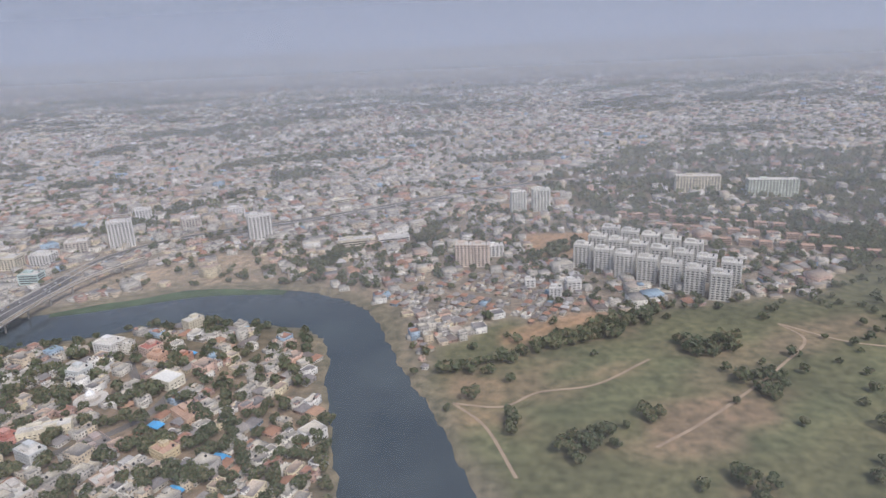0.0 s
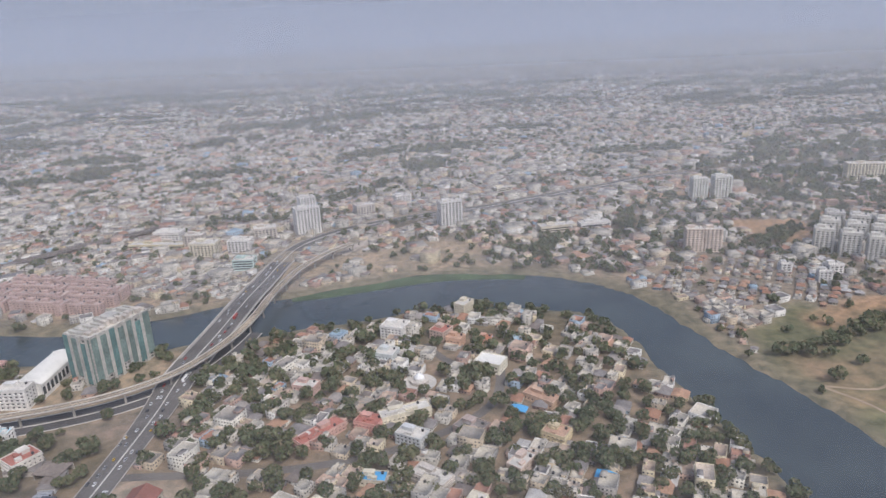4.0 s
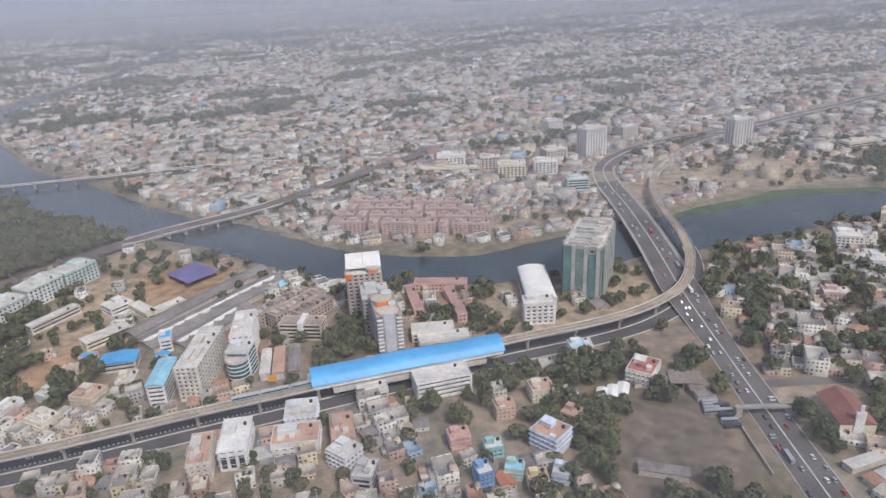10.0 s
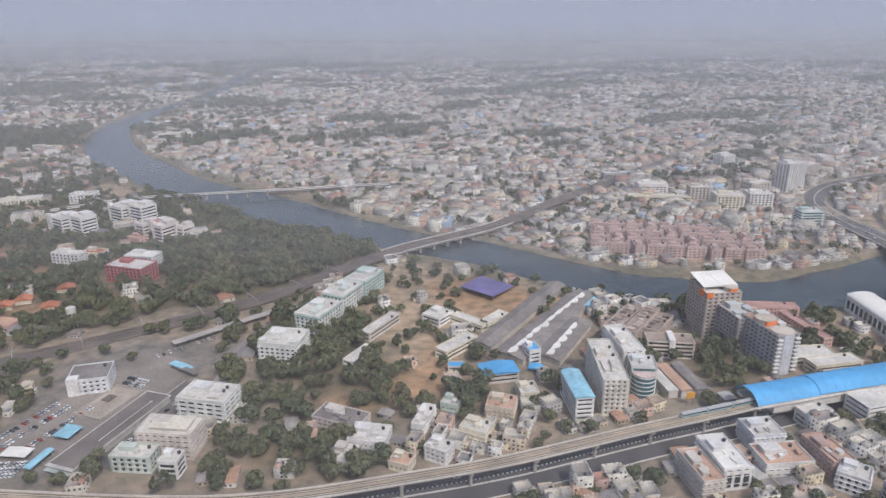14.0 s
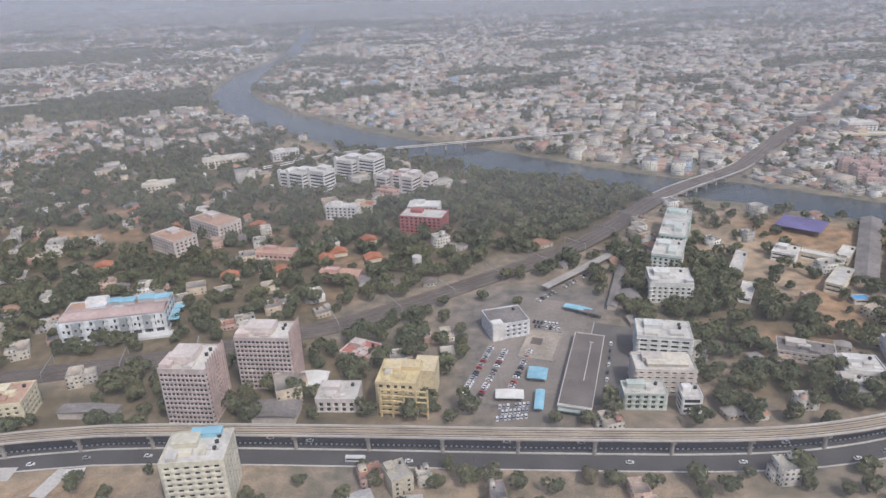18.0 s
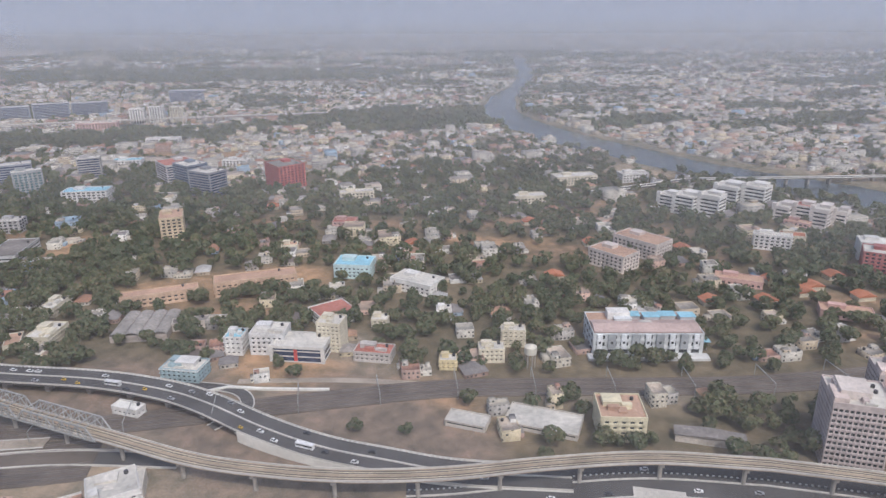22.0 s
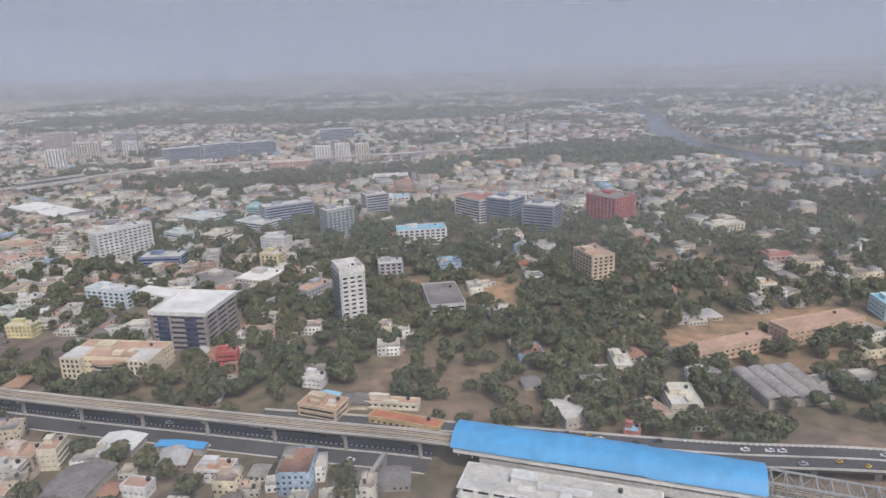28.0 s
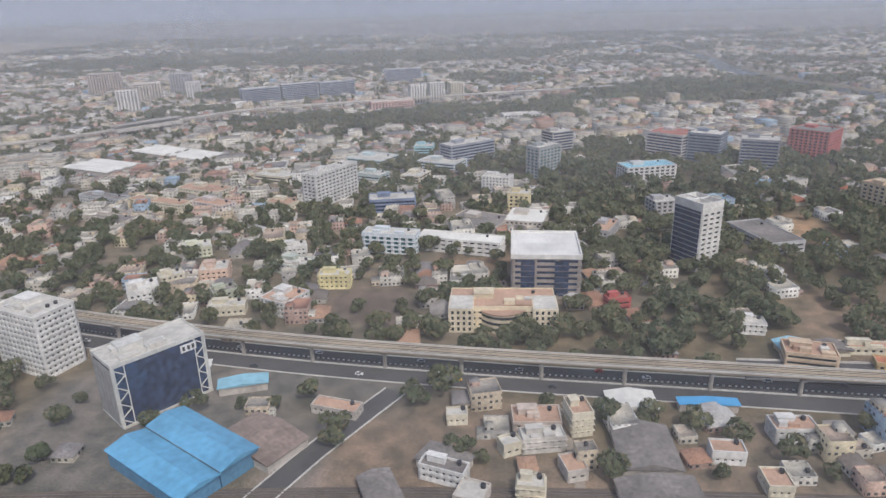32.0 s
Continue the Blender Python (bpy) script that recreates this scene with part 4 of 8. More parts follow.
# ---- metro stations ----
def station(name, x, y, turn, length, label, lift):
    root = thing(name, label, "station", x, y, 0, turn)
    w, n = 12.0, 20
    bays = 20
    for b in range(bays):
        a, c = -length / 2 + length * b / bays, -length / 2 + length * (b + 1) / bays
        step = 0.5 if 7 <= b <= 12 else 0.0
        s = Shape()
        for k in range(n):
            u0, u1 = -1 + 2 * k / n, -1 + 2 * (k + 1) / n
            z0, z1 = 22.5 + step - 6.5 * abs(u0) ** 2.6, 22.5 + step - 6.5 * abs(u1) ** 2.6
            s.face([(a, u0 * w, z0), (c, u0 * w, z0), (c, u1 * w, z1), (a, u1 * w, z1)])
            s.face([(a, u1 * w, z1 - 0.25), (c, u1 * w, z1 - 0.25), (c, u0 * w, z0 - 0.25), (a, u0 * w, z0 - 0.25)])
        part("roof_panel", s, blue_sheet, root, "bright blue curved roof sheet")
        rib = Shape()
        for k in range(n):
            u0, u1 = -1 + 2 * k / n, -1 + 2 * (k + 1) / n
            rib.rod((a, u0 * w, 22.4 + step - 6.5 * abs(u0) ** 2.6), (a, u1 * w, 22.4 + step - 6.5 * abs(u1) ** 2.6), 0.22)
        part("roof_rib", rib, blue_sheet, root)
        for s_ in (-1, 1):
            part("column", Shape().box(a + length / bays / 2, s_ * 10.6, 11, 0.5, 0.5, 6), pale_concrete, root)
    for s_ in (-1, 1):
        part("platform", Shape().box(0, s_ * 7.6, 12.4, length - 2, 5.2, 1.4), pale_concrete, root, "pale platform slab")
        part("side_wall", Shape().box(0, s_ * 10.9, 12.6, length - 2, 0.3, 2.4), white_sheet, root, "white platform side wall")
    part("concourse", Shape().box(0, 0, 6.6, length * 0.8, 21, 4.4), pale_concrete, root, "pale concrete concourse level")
    for i in range(9):
        part("concourse_pier", Shape().box(-length * 0.38 + length * 0.095 * i, 0, -0.3, 2, 5, 7.2), concrete, root)
    return root


station("metro_station", -801, 400, 17.0, 146, "elevated metro station under a long bright blue vaulted roof", 0)
station("metro_station", -2131, 254, -5.6, 146, "metro station with a bright blue vaulted roof beside railway tracks", 0)


# ---- buildings ----
def breaks(length, bay):
    """Where piers and windows begin and end along a wall; every second strip is a window."""
    if not bay:
        return [0, 1.5, length - 1.5, length]
    wide, c = min(bay * (0.5 if bay > 3 else 0.28), 2.4), max(2, round(length / bay))
    out = []
    for i in range(c + 1):
        s = (length - wide) * i / c
        out += [s, s + wide]
    out[-1] = length
    return out


def pierced_wall(w, d, n, floor, sill, bay, deep=0.4):
    """Four outer walls in one piece, with a reveal round every window opening; gives the mesh and the openings of the front."""
    ring, kind = [], []
    corners = [(-w / 2, -d / 2), (w / 2, -d / 2), (w / 2, d / 2), (-w / 2, d / 2)]
    for s in range(4):
        (ax, ay), (bx, by) = corners[s], corners[(s + 1) % 4]
        length = w if s % 2 == 0 else d
        cuts = breaks(length, bay)
        nx, ny = -(by - ay) / length, (bx - ax) / length
        for i, u in enumerate(cuts[:-1]):
            ring.append((ax + (bx - ax) * u / length, ay + (by - ay) * u / length))
            kind.append((i % 2 == 1, nx * deep, ny * deep, s))
    rows, open_row = [-0.4], []
    for k in range(n):
        rows += [k * floor + sill, (k + 1) * floor]
        open_row += [False, True]
    rows.append(n * floor + 0.3)
    open_row.append(False)
    m = len(ring)
    verts = [(x, y, z) for z in rows for x, y in ring]
    faces, front = [], []
    for j in range(len(open_row)):
        for i in range(m):
            a, b, c, e = j * m + i, j * m + (i + 1) % m, (j + 1) * m + (i + 1) % m, (j + 1) * m + i
            gap, ox, oy, s = kind[i]
            if not (gap and open_row[j]):
                faces.append((a, b, c, e))
                continue
            base = len(verts)
            verts += [(verts[q][0] + ox, verts[q][1] + oy, verts[q][2]) for q in (a, b, c, e)]
            for p, q, k in ((a, b, 0), (b, c, 1), (c, e, 2), (e, a, 3)):
                faces.append((p, q, base + (k + 1) % 4, base + k))
            if s == 0:
                front.append(((verts[a][0] + verts[b][0]) / 2, verts[b][0] - verts[a][0], rows[j], rows[j + 1] - rows[j]))
    return fill_mesh(bpy.data.meshes.new("wall"), verts, faces), front


def block(name, label, category, x, y, w, d, turn, h, wall, roof=None, glass=None, floor=3.5, sill=2.1, bay=0.0, head=True, group="", tanks=1):
    """A building of storeys: pierced walls round a glazed core, with a parapet roof."""
    claim(x, y, w, d, turn)
    root = thing(name, label, category, x, y, 0, turn, group)
    skin = paint(*wall)
    roof_m = roof if roof is not None else paint(wall[0] * 0.85, wall[1] * 0.84, wall[2] * 0.82)
    pane_m = glass or dark_glass
    part("glazing", Shape().box(0, 0, -0.4, w - 0.7, d - 0.7, h + 0.2), pane_m, root, "dark window glass")
    n = max(1, int(h / floor))
    near = y < 480
    me, front = pierced_wall(w, d, n, floor, sill, bay)
    part("wall", me, skin, root)
    r = random.Random(int(x * 7 + y * 13))
    if y < 325 and front:
        shared = Shape().box(0, 0, 0.06, front[0][1] - 0.12, 0.08, front[0][3] - 0.12).mesh("window")
        for cx, _, z, _ in front:
            part("window", shared, pane_m, root, "", pose(cx, -d / 2 + 0.28, z))
    if near and bay and h > 6 and r.random() < 0.6:
        ledge = Shape().ring(w + 1.3, d + 1.3, 0, 0.14, 0.75).mesh("sun_ledge")
        for k in range(n):
            part("sun_ledge", ledge, skin, root, "", pose(0, 0, (k + 1) * floor + 0.02))
    part("parapet", Shape().ring(w + 0.1, d + 0.1, n * floor + 0.2, h - n * floor + 0.8, 0.5), skin, root)
    part("roof", Shape().box(0, 0, h - 0.2, w - 0.9, d - 0.9, 0.35), roof_m, root, "flat roof terrace")
    if head and near and w * d > 160:
        for k in range(2 if w * d < 400 else 4):
            a, b = r.uniform(2.5, w * 0.28), r.uniform(2.2, d * 0.26)
            part("roof_room", Shape().box(w * r.uniform(-0.32, 0.32), -d * r.uniform(0.02, 0.34), h, a, b, r.uniform(0.9, 2.8)), r.choice([skin, roof_m, skin, pale_concrete]), root)
    if head:
        a, b = min(w * 0.4, 12), min(d * 0.35, 10)
        part("stair_room", Shape().box(-w * 0.18, d * 0.14, h, a, b, 3.2).box(-w * 0.18, d * 0.14, h + 3.2, a + 0.6, b + 0.6, 0.25), skin, root)
    for k in range(tanks):
        part("water_tank", Shape().drum(w * 0.3, d * (0.28 - 0.2 * k), h, 1.1, 1.8, 10), black_tank, root, "black plastic water tank")
    return root


WHITE, CREAM, PINK, GREY, BROWN, YELLOW, MINT, STONE = ((0.72, 0.70, 0.66), (0.68, 0.62, 0.48), (0.58, 0.38, 0.33), (0.42, 0.41, 0.40), (0.40, 0.29, 0.22),
                                                       (0.70, 0.52, 0.20), (0.52, 0.62, 0.57), (0.55, 0.50, 0.44))
red_roof = worn("red_terrace", (0.42, 0.17, 0.13), 0.9)
pink_roof = worn("pink_terrace", (0.43, 0.27, 0.23), 0.9)
pale_roof = worn("pale_terrace", (0.62, 0.59, 0.53), 0.9, 0, 0.4, 0.06, 0.25)
peach_roof = worn("peach_terrace", (0.52, 0.34, 0.24), 0.9)
tan_terrace = worn("tan_terrace", (0.37, 0.30, 0.25), 0.95, 0, 0.8, 0.05, 0.4)
cyan_sheet = worn("sky_blue_sheet", (0.30, 0.55, 0.66), 0.6, 0, 0.3, 0.06, 0.2)
orange_cloth = worn("orange_sheet", (0.75, 0.22, 0.06), 0.8)

# tower under construction, wrapped in net
net = block("apartment_tower", "unfinished concrete apartment tower hung with green safety nets", "tower", -640, 554, 35, 70, -20, 52, (0.42, 0.41, 0.38), pale_roof, sill=1.2, bay=6, tanks=0)
raw_wall = paint(0.47, 0.455, 0.41)
shaft_mesh = Shape().box(0, 0, -0.3, 2.4, 3.4, 53.2).mesh("stair_shaft")
for i, (at, wide, low, high) in enumerate(((-31.5, 6.5, 4, 51), (-21.5, 8.5, 9, 50), (-11, 8.0, 3, 52), (-1, 8.5, 12, 49), (9.5, 8.0, 6, 51.5), (19.5, 8.5, 3, 47), (30, 8.5, 7, 52))):
    for side in (-1, 1):
        part("safety_net", Shape().box(side * 18.6, at, low, 0.3, wide, high - low), green_net if (i + side) % 3 else teal_net, net, "green safety net")
    if i:
        for side in (-1, 1):
            part("stair_shaft", shaft_mesh, raw_wall, net, "pale raw concrete shaft", pose(side * 18.0, at - 5.1, 0))
for i, (at, wide, low, high) in enumerate(((-13.5, 7.5, 5, 52), (-2.5, 7.5, 10, 50), (8.5, 6.5, 3, 46), (15.5, 3.6, 6, 51))):
    for side in (-1, 1):
        part("safety_net", Shape().box(at, side * 36.1, low, wide, 0.3, high - low), green_net if i % 2 else teal_net, net, "green safety net")
        if i < 3:
            part("stair_shaft", shaft_mesh, raw_wall, net, "pale raw concrete shaft", pose(at + 5.4, side * 35.6, 0, 0, 0, 90))
slab_mesh = Shape().ring(35.9, 70.9, 0, 0.3, 0.8).mesh("slab_edge")
for k in range(1, 14):
    part("slab_edge", slab_mesh, pale_concrete, net, "", pose(0, 0, 3.5 * k + 0.1))
r_net = random.Random(31)
for i in range(10):
    at = -31 + 6.9 * i
    part("roof_frame", Shape().box(r_net.uniform(-4, 2), at, 52, r_net.uniform(16, 25), 3.2, r_net.uniform(2.0, 4.2)), raw_wall, net, "raw concrete roof frame")
    part("roof_frame", Shape().box(r_net.uniform(6, 11), at + 2.2, 52, r_net.uniform(6, 10), 4.4, r_net.uniform(2.6, 6.0)), paint(*STONE), net, "stepped raw roof frame")

# long white hall with a barrel roof
hall = block("office_hall", "white four-storey office front of a long barrel-roofed hall", "hall", -695, 484, 27, 16, 3, 20, WHITE, pale_roof, bay=5)
claim(-692, 525, 27, 74, 3)
vault = thing("vaulted_hall", "long hall with a white barrel vault roof behind the office front", "hall", -692.5, 527, 0, 3)
part("body", Shape().box(0, 0, -0.4, 26, 68, 15.4), paint(*WHITE), vault)
arch = Shape()
for i in range(12):
    a0, a1 = math.pi * i / 12, math.pi * (i + 1) / 12
    p = [(-13.4 * math.cos(a), 15 + 4.2 * math.sin(a)) for a in (a0, a1)]
    arch.face([(p[0][0], -34, p[0][1]), (p[1][0], -34, p[1][1]), (p[1][0], 34, p[1][1]), (p[0][0], 34, p[0][1])][::-1])
part("vault_roof", arch, white_sheet, vault, "white barrel vault sheeting")
for s in (-34, 34):
    part("end_wall", Shape().prism([(-13.2, s - 0.2), (13.2, s - 0.2), (13.2, s + 0.2), (-13.2, s + 0.2)], 15, 17.2), paint(*WHITE), vault)
for i in range(10):
    for s in (-1, 1):
        part("window", Shape().box(s * 13.05, -30 + 6.6 * i, 4, 0.2, 4, 8), dark_glass, vault)

# bus yard beside the main road
claim(-598, 381, 27, 20, 0)
dep = thing("bus_shed", "open brown-grey roofed bus shed at the edge of a bare yard", "shed", -598, 381, 0, -6)
part("roof", Shape().box(-2, 3, 5.2, 23, 18, 0.4).box(6, -9, 4.4, 15, 9, 0.4), worn("brown_sheet", (0.27, 0.225, 0.19), 0.9, 0, 0.5, 0.05, 0.35), dep, "dusty brown flat roof")
for sx in (-12, -4, 4, 8):
    for sy in (-5, 11):
        part("post", Shape().box(sx, sy, -0.3, 0.5, 0.5, 5.6), concrete, dep)
part("back_wall", Shape().box(-2, 11.6, -0.3, 23, 0.4, 5.5), paint(0.50, 0.46, 0.40), dep, "grey back wall")
yw = thing("yard_wall", "low dusty wall between a bare yard and the road", "wall", -578, 316, 0, 2)
part("wall", Shape().box(0, 0, -0.3, 0.5, 58, 2.3), paint(0.38, 0.33, 0.28), yw)
part("coping", Shape().box(0, 0, 2.0, 0.8, 58, 0.2), concrete, yw, "pale coping")

# hotel towers by the station
hb = block("hotel_tower", "tall brown-grey tower with a cream slab canopy on its roof", "tower", -849, 515, 32, 33, 10, 42, (0.40, 0.345, 0.30), pale_roof, bay=5, tanks=2)
for k in range(2):
    part("roof_canopy", Shape().box(0, 0, 0, 15.5, 26, 0.5), white_sheet, hb, "white tilted canopy sheet", pose(-7.6 + 15.8 * k, 4, 47.4, 9, 0, 0))
    for sy in (-1, 1):
        part("canopy_post", Shape().box(-14 + 28 * k, 4 + sy * 11.5, 42, 0.7, 0.7, 5.2 + sy * 1.8), paint(*WHITE), hb)
part("roof_plant", Shape().box(3, 15, 42, 24, 2.4, 6.5), steel, hb, "grey roof plant screen")
part("orange_panel", Shape().box(-16.4, -8, 38.6, 0.5, 9, 5.2).box(-13, -16.7, 38.6, 6.2, 0.5, 5.2), orange_cloth, hb, "orange corner panel")


def lantern(tower, x, y, z, size):
    """A half-round rooftop lantern with an orange front."""
    part("lantern", Shape().drum(x, y, z, size, 3.4, 24).drum(x, y, z + 3.4, size + 0.5, 0.5, 24), paint(0.50, 0.44, 0.36), tower, "tan half-round roof lantern")
    part("orange_front", Shape().box(x, y - size * 0.82, z + 0.3, size * 1.25, size * 0.5, 3.3), orange_cloth, tower, "orange lantern front")


lantern(hb, 8, -10.5, 42.2, 5.6)
hw = block("hotel_wing", "grey hotel wing between two towers", "building", -836, 486, 24, 30, 13, 32, (0.36, 0.33, 0.31), pale_roof, bay=5, head=False)
part("roof_room", Shape().box(-3, 8, 32, 10, 8, 4.5).box(6, 2, 32, 6, 7, 2.8).box(-6, -4, 32, 7, 6, 2.2), paint(0.52, 0.54, 0.52), hw, "grey roof rooms")
part("roof_duct", Shape().box(5, -6, 32, 2.2, 12, 1.6).box(1, -10, 32, 6, 1.6, 1.3), steel, hw, "steel air duct")
hc = block("hotel_tower", "grey hotel tower with white balconies stacked at its corners", "tower", -824, 458, 20, 42, 16, 34, (0.40, 0.385, 0.37), peach_roof, floor=3.4, sill=1.6, bay=5, head=False, tanks=0)
part("blank_front", Shape().box(0, -21.2, -0.3, 8.6, 1.0, 34.6), paint(0.53, 0.54, 0.56), hc, "plain pale grey front panel")
balcony = Shape().box(0, 0, 0, 4.4, 3.0, 1.1).mesh("balcony")
for k in range(1, 10):
    for sx in (-1, 1):
        part("balcony", balcony, paint(*WHITE), hc, "white balcony", pose(sx * 8.0, -21.2, 3.4 * k - 0.4))
part("round_terrace", Shape().drum(0, -13.5, 34.2, 8.6, 0.9, 28), paint(0.52, 0.47, 0.40), hc, "tan round roof terrace")
lantern(hc, -2, 4, 34.2, 7.4)
part("roof_room", Shape().box(5.5, -4, 34.2, 6, 6, 2.6).box(4, 15, 34.2, 9, 8, 3.2), paint(0.58, 0.57, 0.54), hc, "pale roof rooms")
block("low_block", "pink low block with a terracotta roof", "building", -782, 552, 51, 13, -3, 8, PINK, pink_roof, head=False, bay=4)
block("low_block", "pink low west wing with a terracotta roof", "building", -806, 520, 9, 52, 14, 8, PINK, pink_roof, head=False, bay=4)
block("low_block", "pink low wing with a terracotta roof", "building", -768, 512, 9, 58, 14, 8, PINK, pink_roof, head=False, bay=4)
block("low_block", "cream low block with a flat roof", "building", -786, 463, 36, 20, 6, 7, CREAM, pale_roof, head=False)
block("low_block", "cream low block beside the station", "building", -776, 446, 42, 14, 13, 9, CREAM, pale_roof, head=False)
block("station_annex", "white station entrance building with a flat grey roof", "building", -776, 384, 41, 20, 17, 14, WHITE, pale_roof, sill=2.4, head=False)
block("station_annex", "white stair building of the station", "building", -826, 374, 22, 11, 17, 10, WHITE, pale_roof, head=False)
# west of the station
te = block("office_tower", "slim office building with a curved teal glass front", "office", -934, 416, 19, 18, -3, 22, (0.60, 0.62, 0.60), pale_roof, teal_glass, sill=0.9)
part("curved_front", Shape().drum(0, -9, -0.3, 8.6, 18.3, 24), teal_glass, te, "curved teal glass front")
for k in range(5):
    part("front_band", Shape().drum(0, -9, 3.2 + 3.4 * k, 8.75, 0.9, 24), paint(0.66, 0.67, 0.66), te, "white curved band")
part("front_terrace", Shape().drum(0, -9, 18, 9.0, 0.8, 24), paint(0.56, 0.46, 0.42), te, "pinkish curved terrace")
for px, py, w, d, rf in ((-917, 420, 8, 38, pale_roof), (-907, 422, 9, 40, peach_roof), (-895, 424, 9, 42, grey_sheet)):
    claim(px, py, w, d, 12)
    sh = thing("long_shed", "narrow workshop shed with a worn flat roof beside the viaduct", "shed", px, py, 0, 12, "narrow sheds")
    part("body", Shape().box(0, 0, -0.3, w - 0.6, d - 0.6, 6.3), paint(0.55, 0.51, 0.47), sh)
    part("roof", Shape().gable(w, d, 6, 0.9, 0.2), rf, sh, "worn roof sheet")
sg = thing("sign_board", "orange-yellow shop sign board on posts", "sign", -904, 392, 0, 12)
part("board", Shape().box(0, 0, 6, 6.5, 0.5, 5), worn("orange_sign", (0.75, 0.38, 0.05), 0.6), sg)
for sx in (-1, 1):
    part("post", Shape().box(sx * 2.4, 0.4, -0.3, 0.3, 0.3, 8), steel, sg)
block("office_tower", "white office block with a roof garden", "office", -941, 449, 17, 44, 10, 25, WHITE, pale_roof, bay=5)
block("apartment_slab", "long cream apartment slab beside the viaduct", "apartments", -962, 408, 18, 62, 1, 28, (0.64, 0.60, 0.52), pale_roof, bay=5, tanks=2)
bl = block("shop_building", "white building under a sky-blue sheet roof", "building", -986, 389, 13, 38, 8, 18, WHITE, cyan_sheet, head=False, tanks=0)
part("blue_roof", Shape().gable(13.5, 38, 18.8, 1.6), cyan_sheet, bl, "sky-blue sheet roof")
cw = block("office_block", "cream four-storey block with a white stair column", "office", -898, 470, 38, 17, -5, 14, (0.60, 0.52, 0.42), tan_terrace, sill=1.5, bay=0, head=False)
part("stair_column", Shape().box(1, -8.9, -0.3, 4.6, 1.6, 17.2).box(1, 0, 14, 5, 17, 3), paint(*WHITE), cw, "white stair column")
for px, py, w, d, h in ((-927, 512, 13.5, 62, 13), (-911.5, 507, 13, 60, 14), (-897, 505, 13, 40, 12)):
    tb = block("tenement_block", "worn tan tenement block with a cluttered brown roof", "apartments", px, py, w, d, -34, h, (0.47, 0.39, 0.33), tan_terrace, floor=3.2, sill=1.4, bay=4, head=False, tanks=2)
    r_t = random.Random(int(px))
    for k in range(int(d / 7)):
        part("roof_room", Shape().box(r_t.uniform(-3, 3), -d / 2 + 5 + 7 * k, h, r_t.uniform(3, 7), r_t.uniform(2.5, 5), r_t.uniform(1.2, 3.2)), r_t.choice([tan_terrace, paint(0.47, 0.39, 0.33), pale_concrete, grey_sheet]), tb, "roof lean-to")
fb_ = block("office_block", "plain white office block with a flat roof and tall windows", "office", -908, 318, 18, 34, 10, 15, WHITE, white_sheet, floor=5, sill=3.6, bay=6)
for i in range(3):
    part("tall_window", Shape().box(-5.5 + 5.5 * i, -17.15, 2.5, 3.4, 0.3, 8.5), dark_glass, fb_, "tall dark window")
block("office_block", "beige narrow office block with a brown terrace", "office", -926, 305, 14, 31, 13, 15, (0.58, 0.53, 0.46), peach_roof, bay=5)
block("office_block", "broad white block with a brown roof terrace", "office", -870, 324, 31, 21, 8, 10, (0.66, 0.64, 0.60), peach_roof, bay=5)
block("office_block", "stepped white block beside the station", "office", -872, 349, 22, 20, 9, 12, (0.66, 0.66, 0.66), pale_roof, bay=4)
block("office_block", "dull red house block beside the station", "office", -840, 328, 15, 29, 13, 12, (0.46, 0.33, 0.28), peach_roof, bay=4)
block("apartment_block", "white apartment block with stacked balconies", "apartments", -835, 306, 17, 16, -34, 12, (0.64, 0.63, 0.61), pale_roof, sill=1.2, bay=4)
block("apartment_block", "grey apartment block with balconies", "apartments", -819, 287, 13, 17, -10, 12, GREY, pale_roof, sill=1.2)
block("apartment_block", "white apartment block with a red roof terrace", "apartments", -628, 391, 19, 23, -30, 12, (0.66, 0.62, 0.55), red_roof, bay=4)
ar = block("apartment_block", "white house with tall arched bays and a teal roof", "apartments", -669, 424, 18, 11, 6, 12, WHITE, cyan_sheet, sill=0.5, bay=5)
block("apartment_block", "blue-white apartment block with a pink terrace", "apartments", -704, 318, 20, 18, -40, 14, (0.60, 0.64, 0.70), peach_roof, bay=4)
block("house_large", "brick-coloured house with a parapet terrace", "house", -687, 344, 11, 12, -35, 8, (0.50, 0.36, 0.26), peach_roof)
block("apartment_block", "cream block with a brown terrace", "apartments", -705, 372, 16, 14, 12, 10, CREAM, peach_roof, bay=4)
for i in range(3):
    claim(-662 + 9 * i, 370 + 3 * i, 9, 15, -17)
    sh = thing("shed", "white sheet-roofed shed among trees", "shed", -662 + 8 * i, 368 + 3 * i, 0, -17)
    part("body", Shape().box(0, 0, -0.3, 7, 13, 4.0), paint(*STONE), sh)
    part("roof", Shape().gable(8, 14, 3.7, 1.4), white_sheet, sh, "dusty white roof sheet")
for px, py, w, d, t in ((-1044, 598, 42, 36, -38), (-985, 480, 12, 10, 20)):
    claim(px, py, w, d, t)
    can = thing("canopy", "large flat purple canvas canopy on posts over bare earth", "canopy", px, py, 0, t)
    part("canvas", Shape().box(0, 0, 5.6, w, d, 0.4), purple_sheet, can, "purple canvas sheet")
    for sx in (-1, 0, 1):
        for sy in (-1, 1):
            part("post", Shape().box(sx * w * 0.45, sy * d * 0.45, -0.2, 0.4, 0.4, 5.9), steel, can)
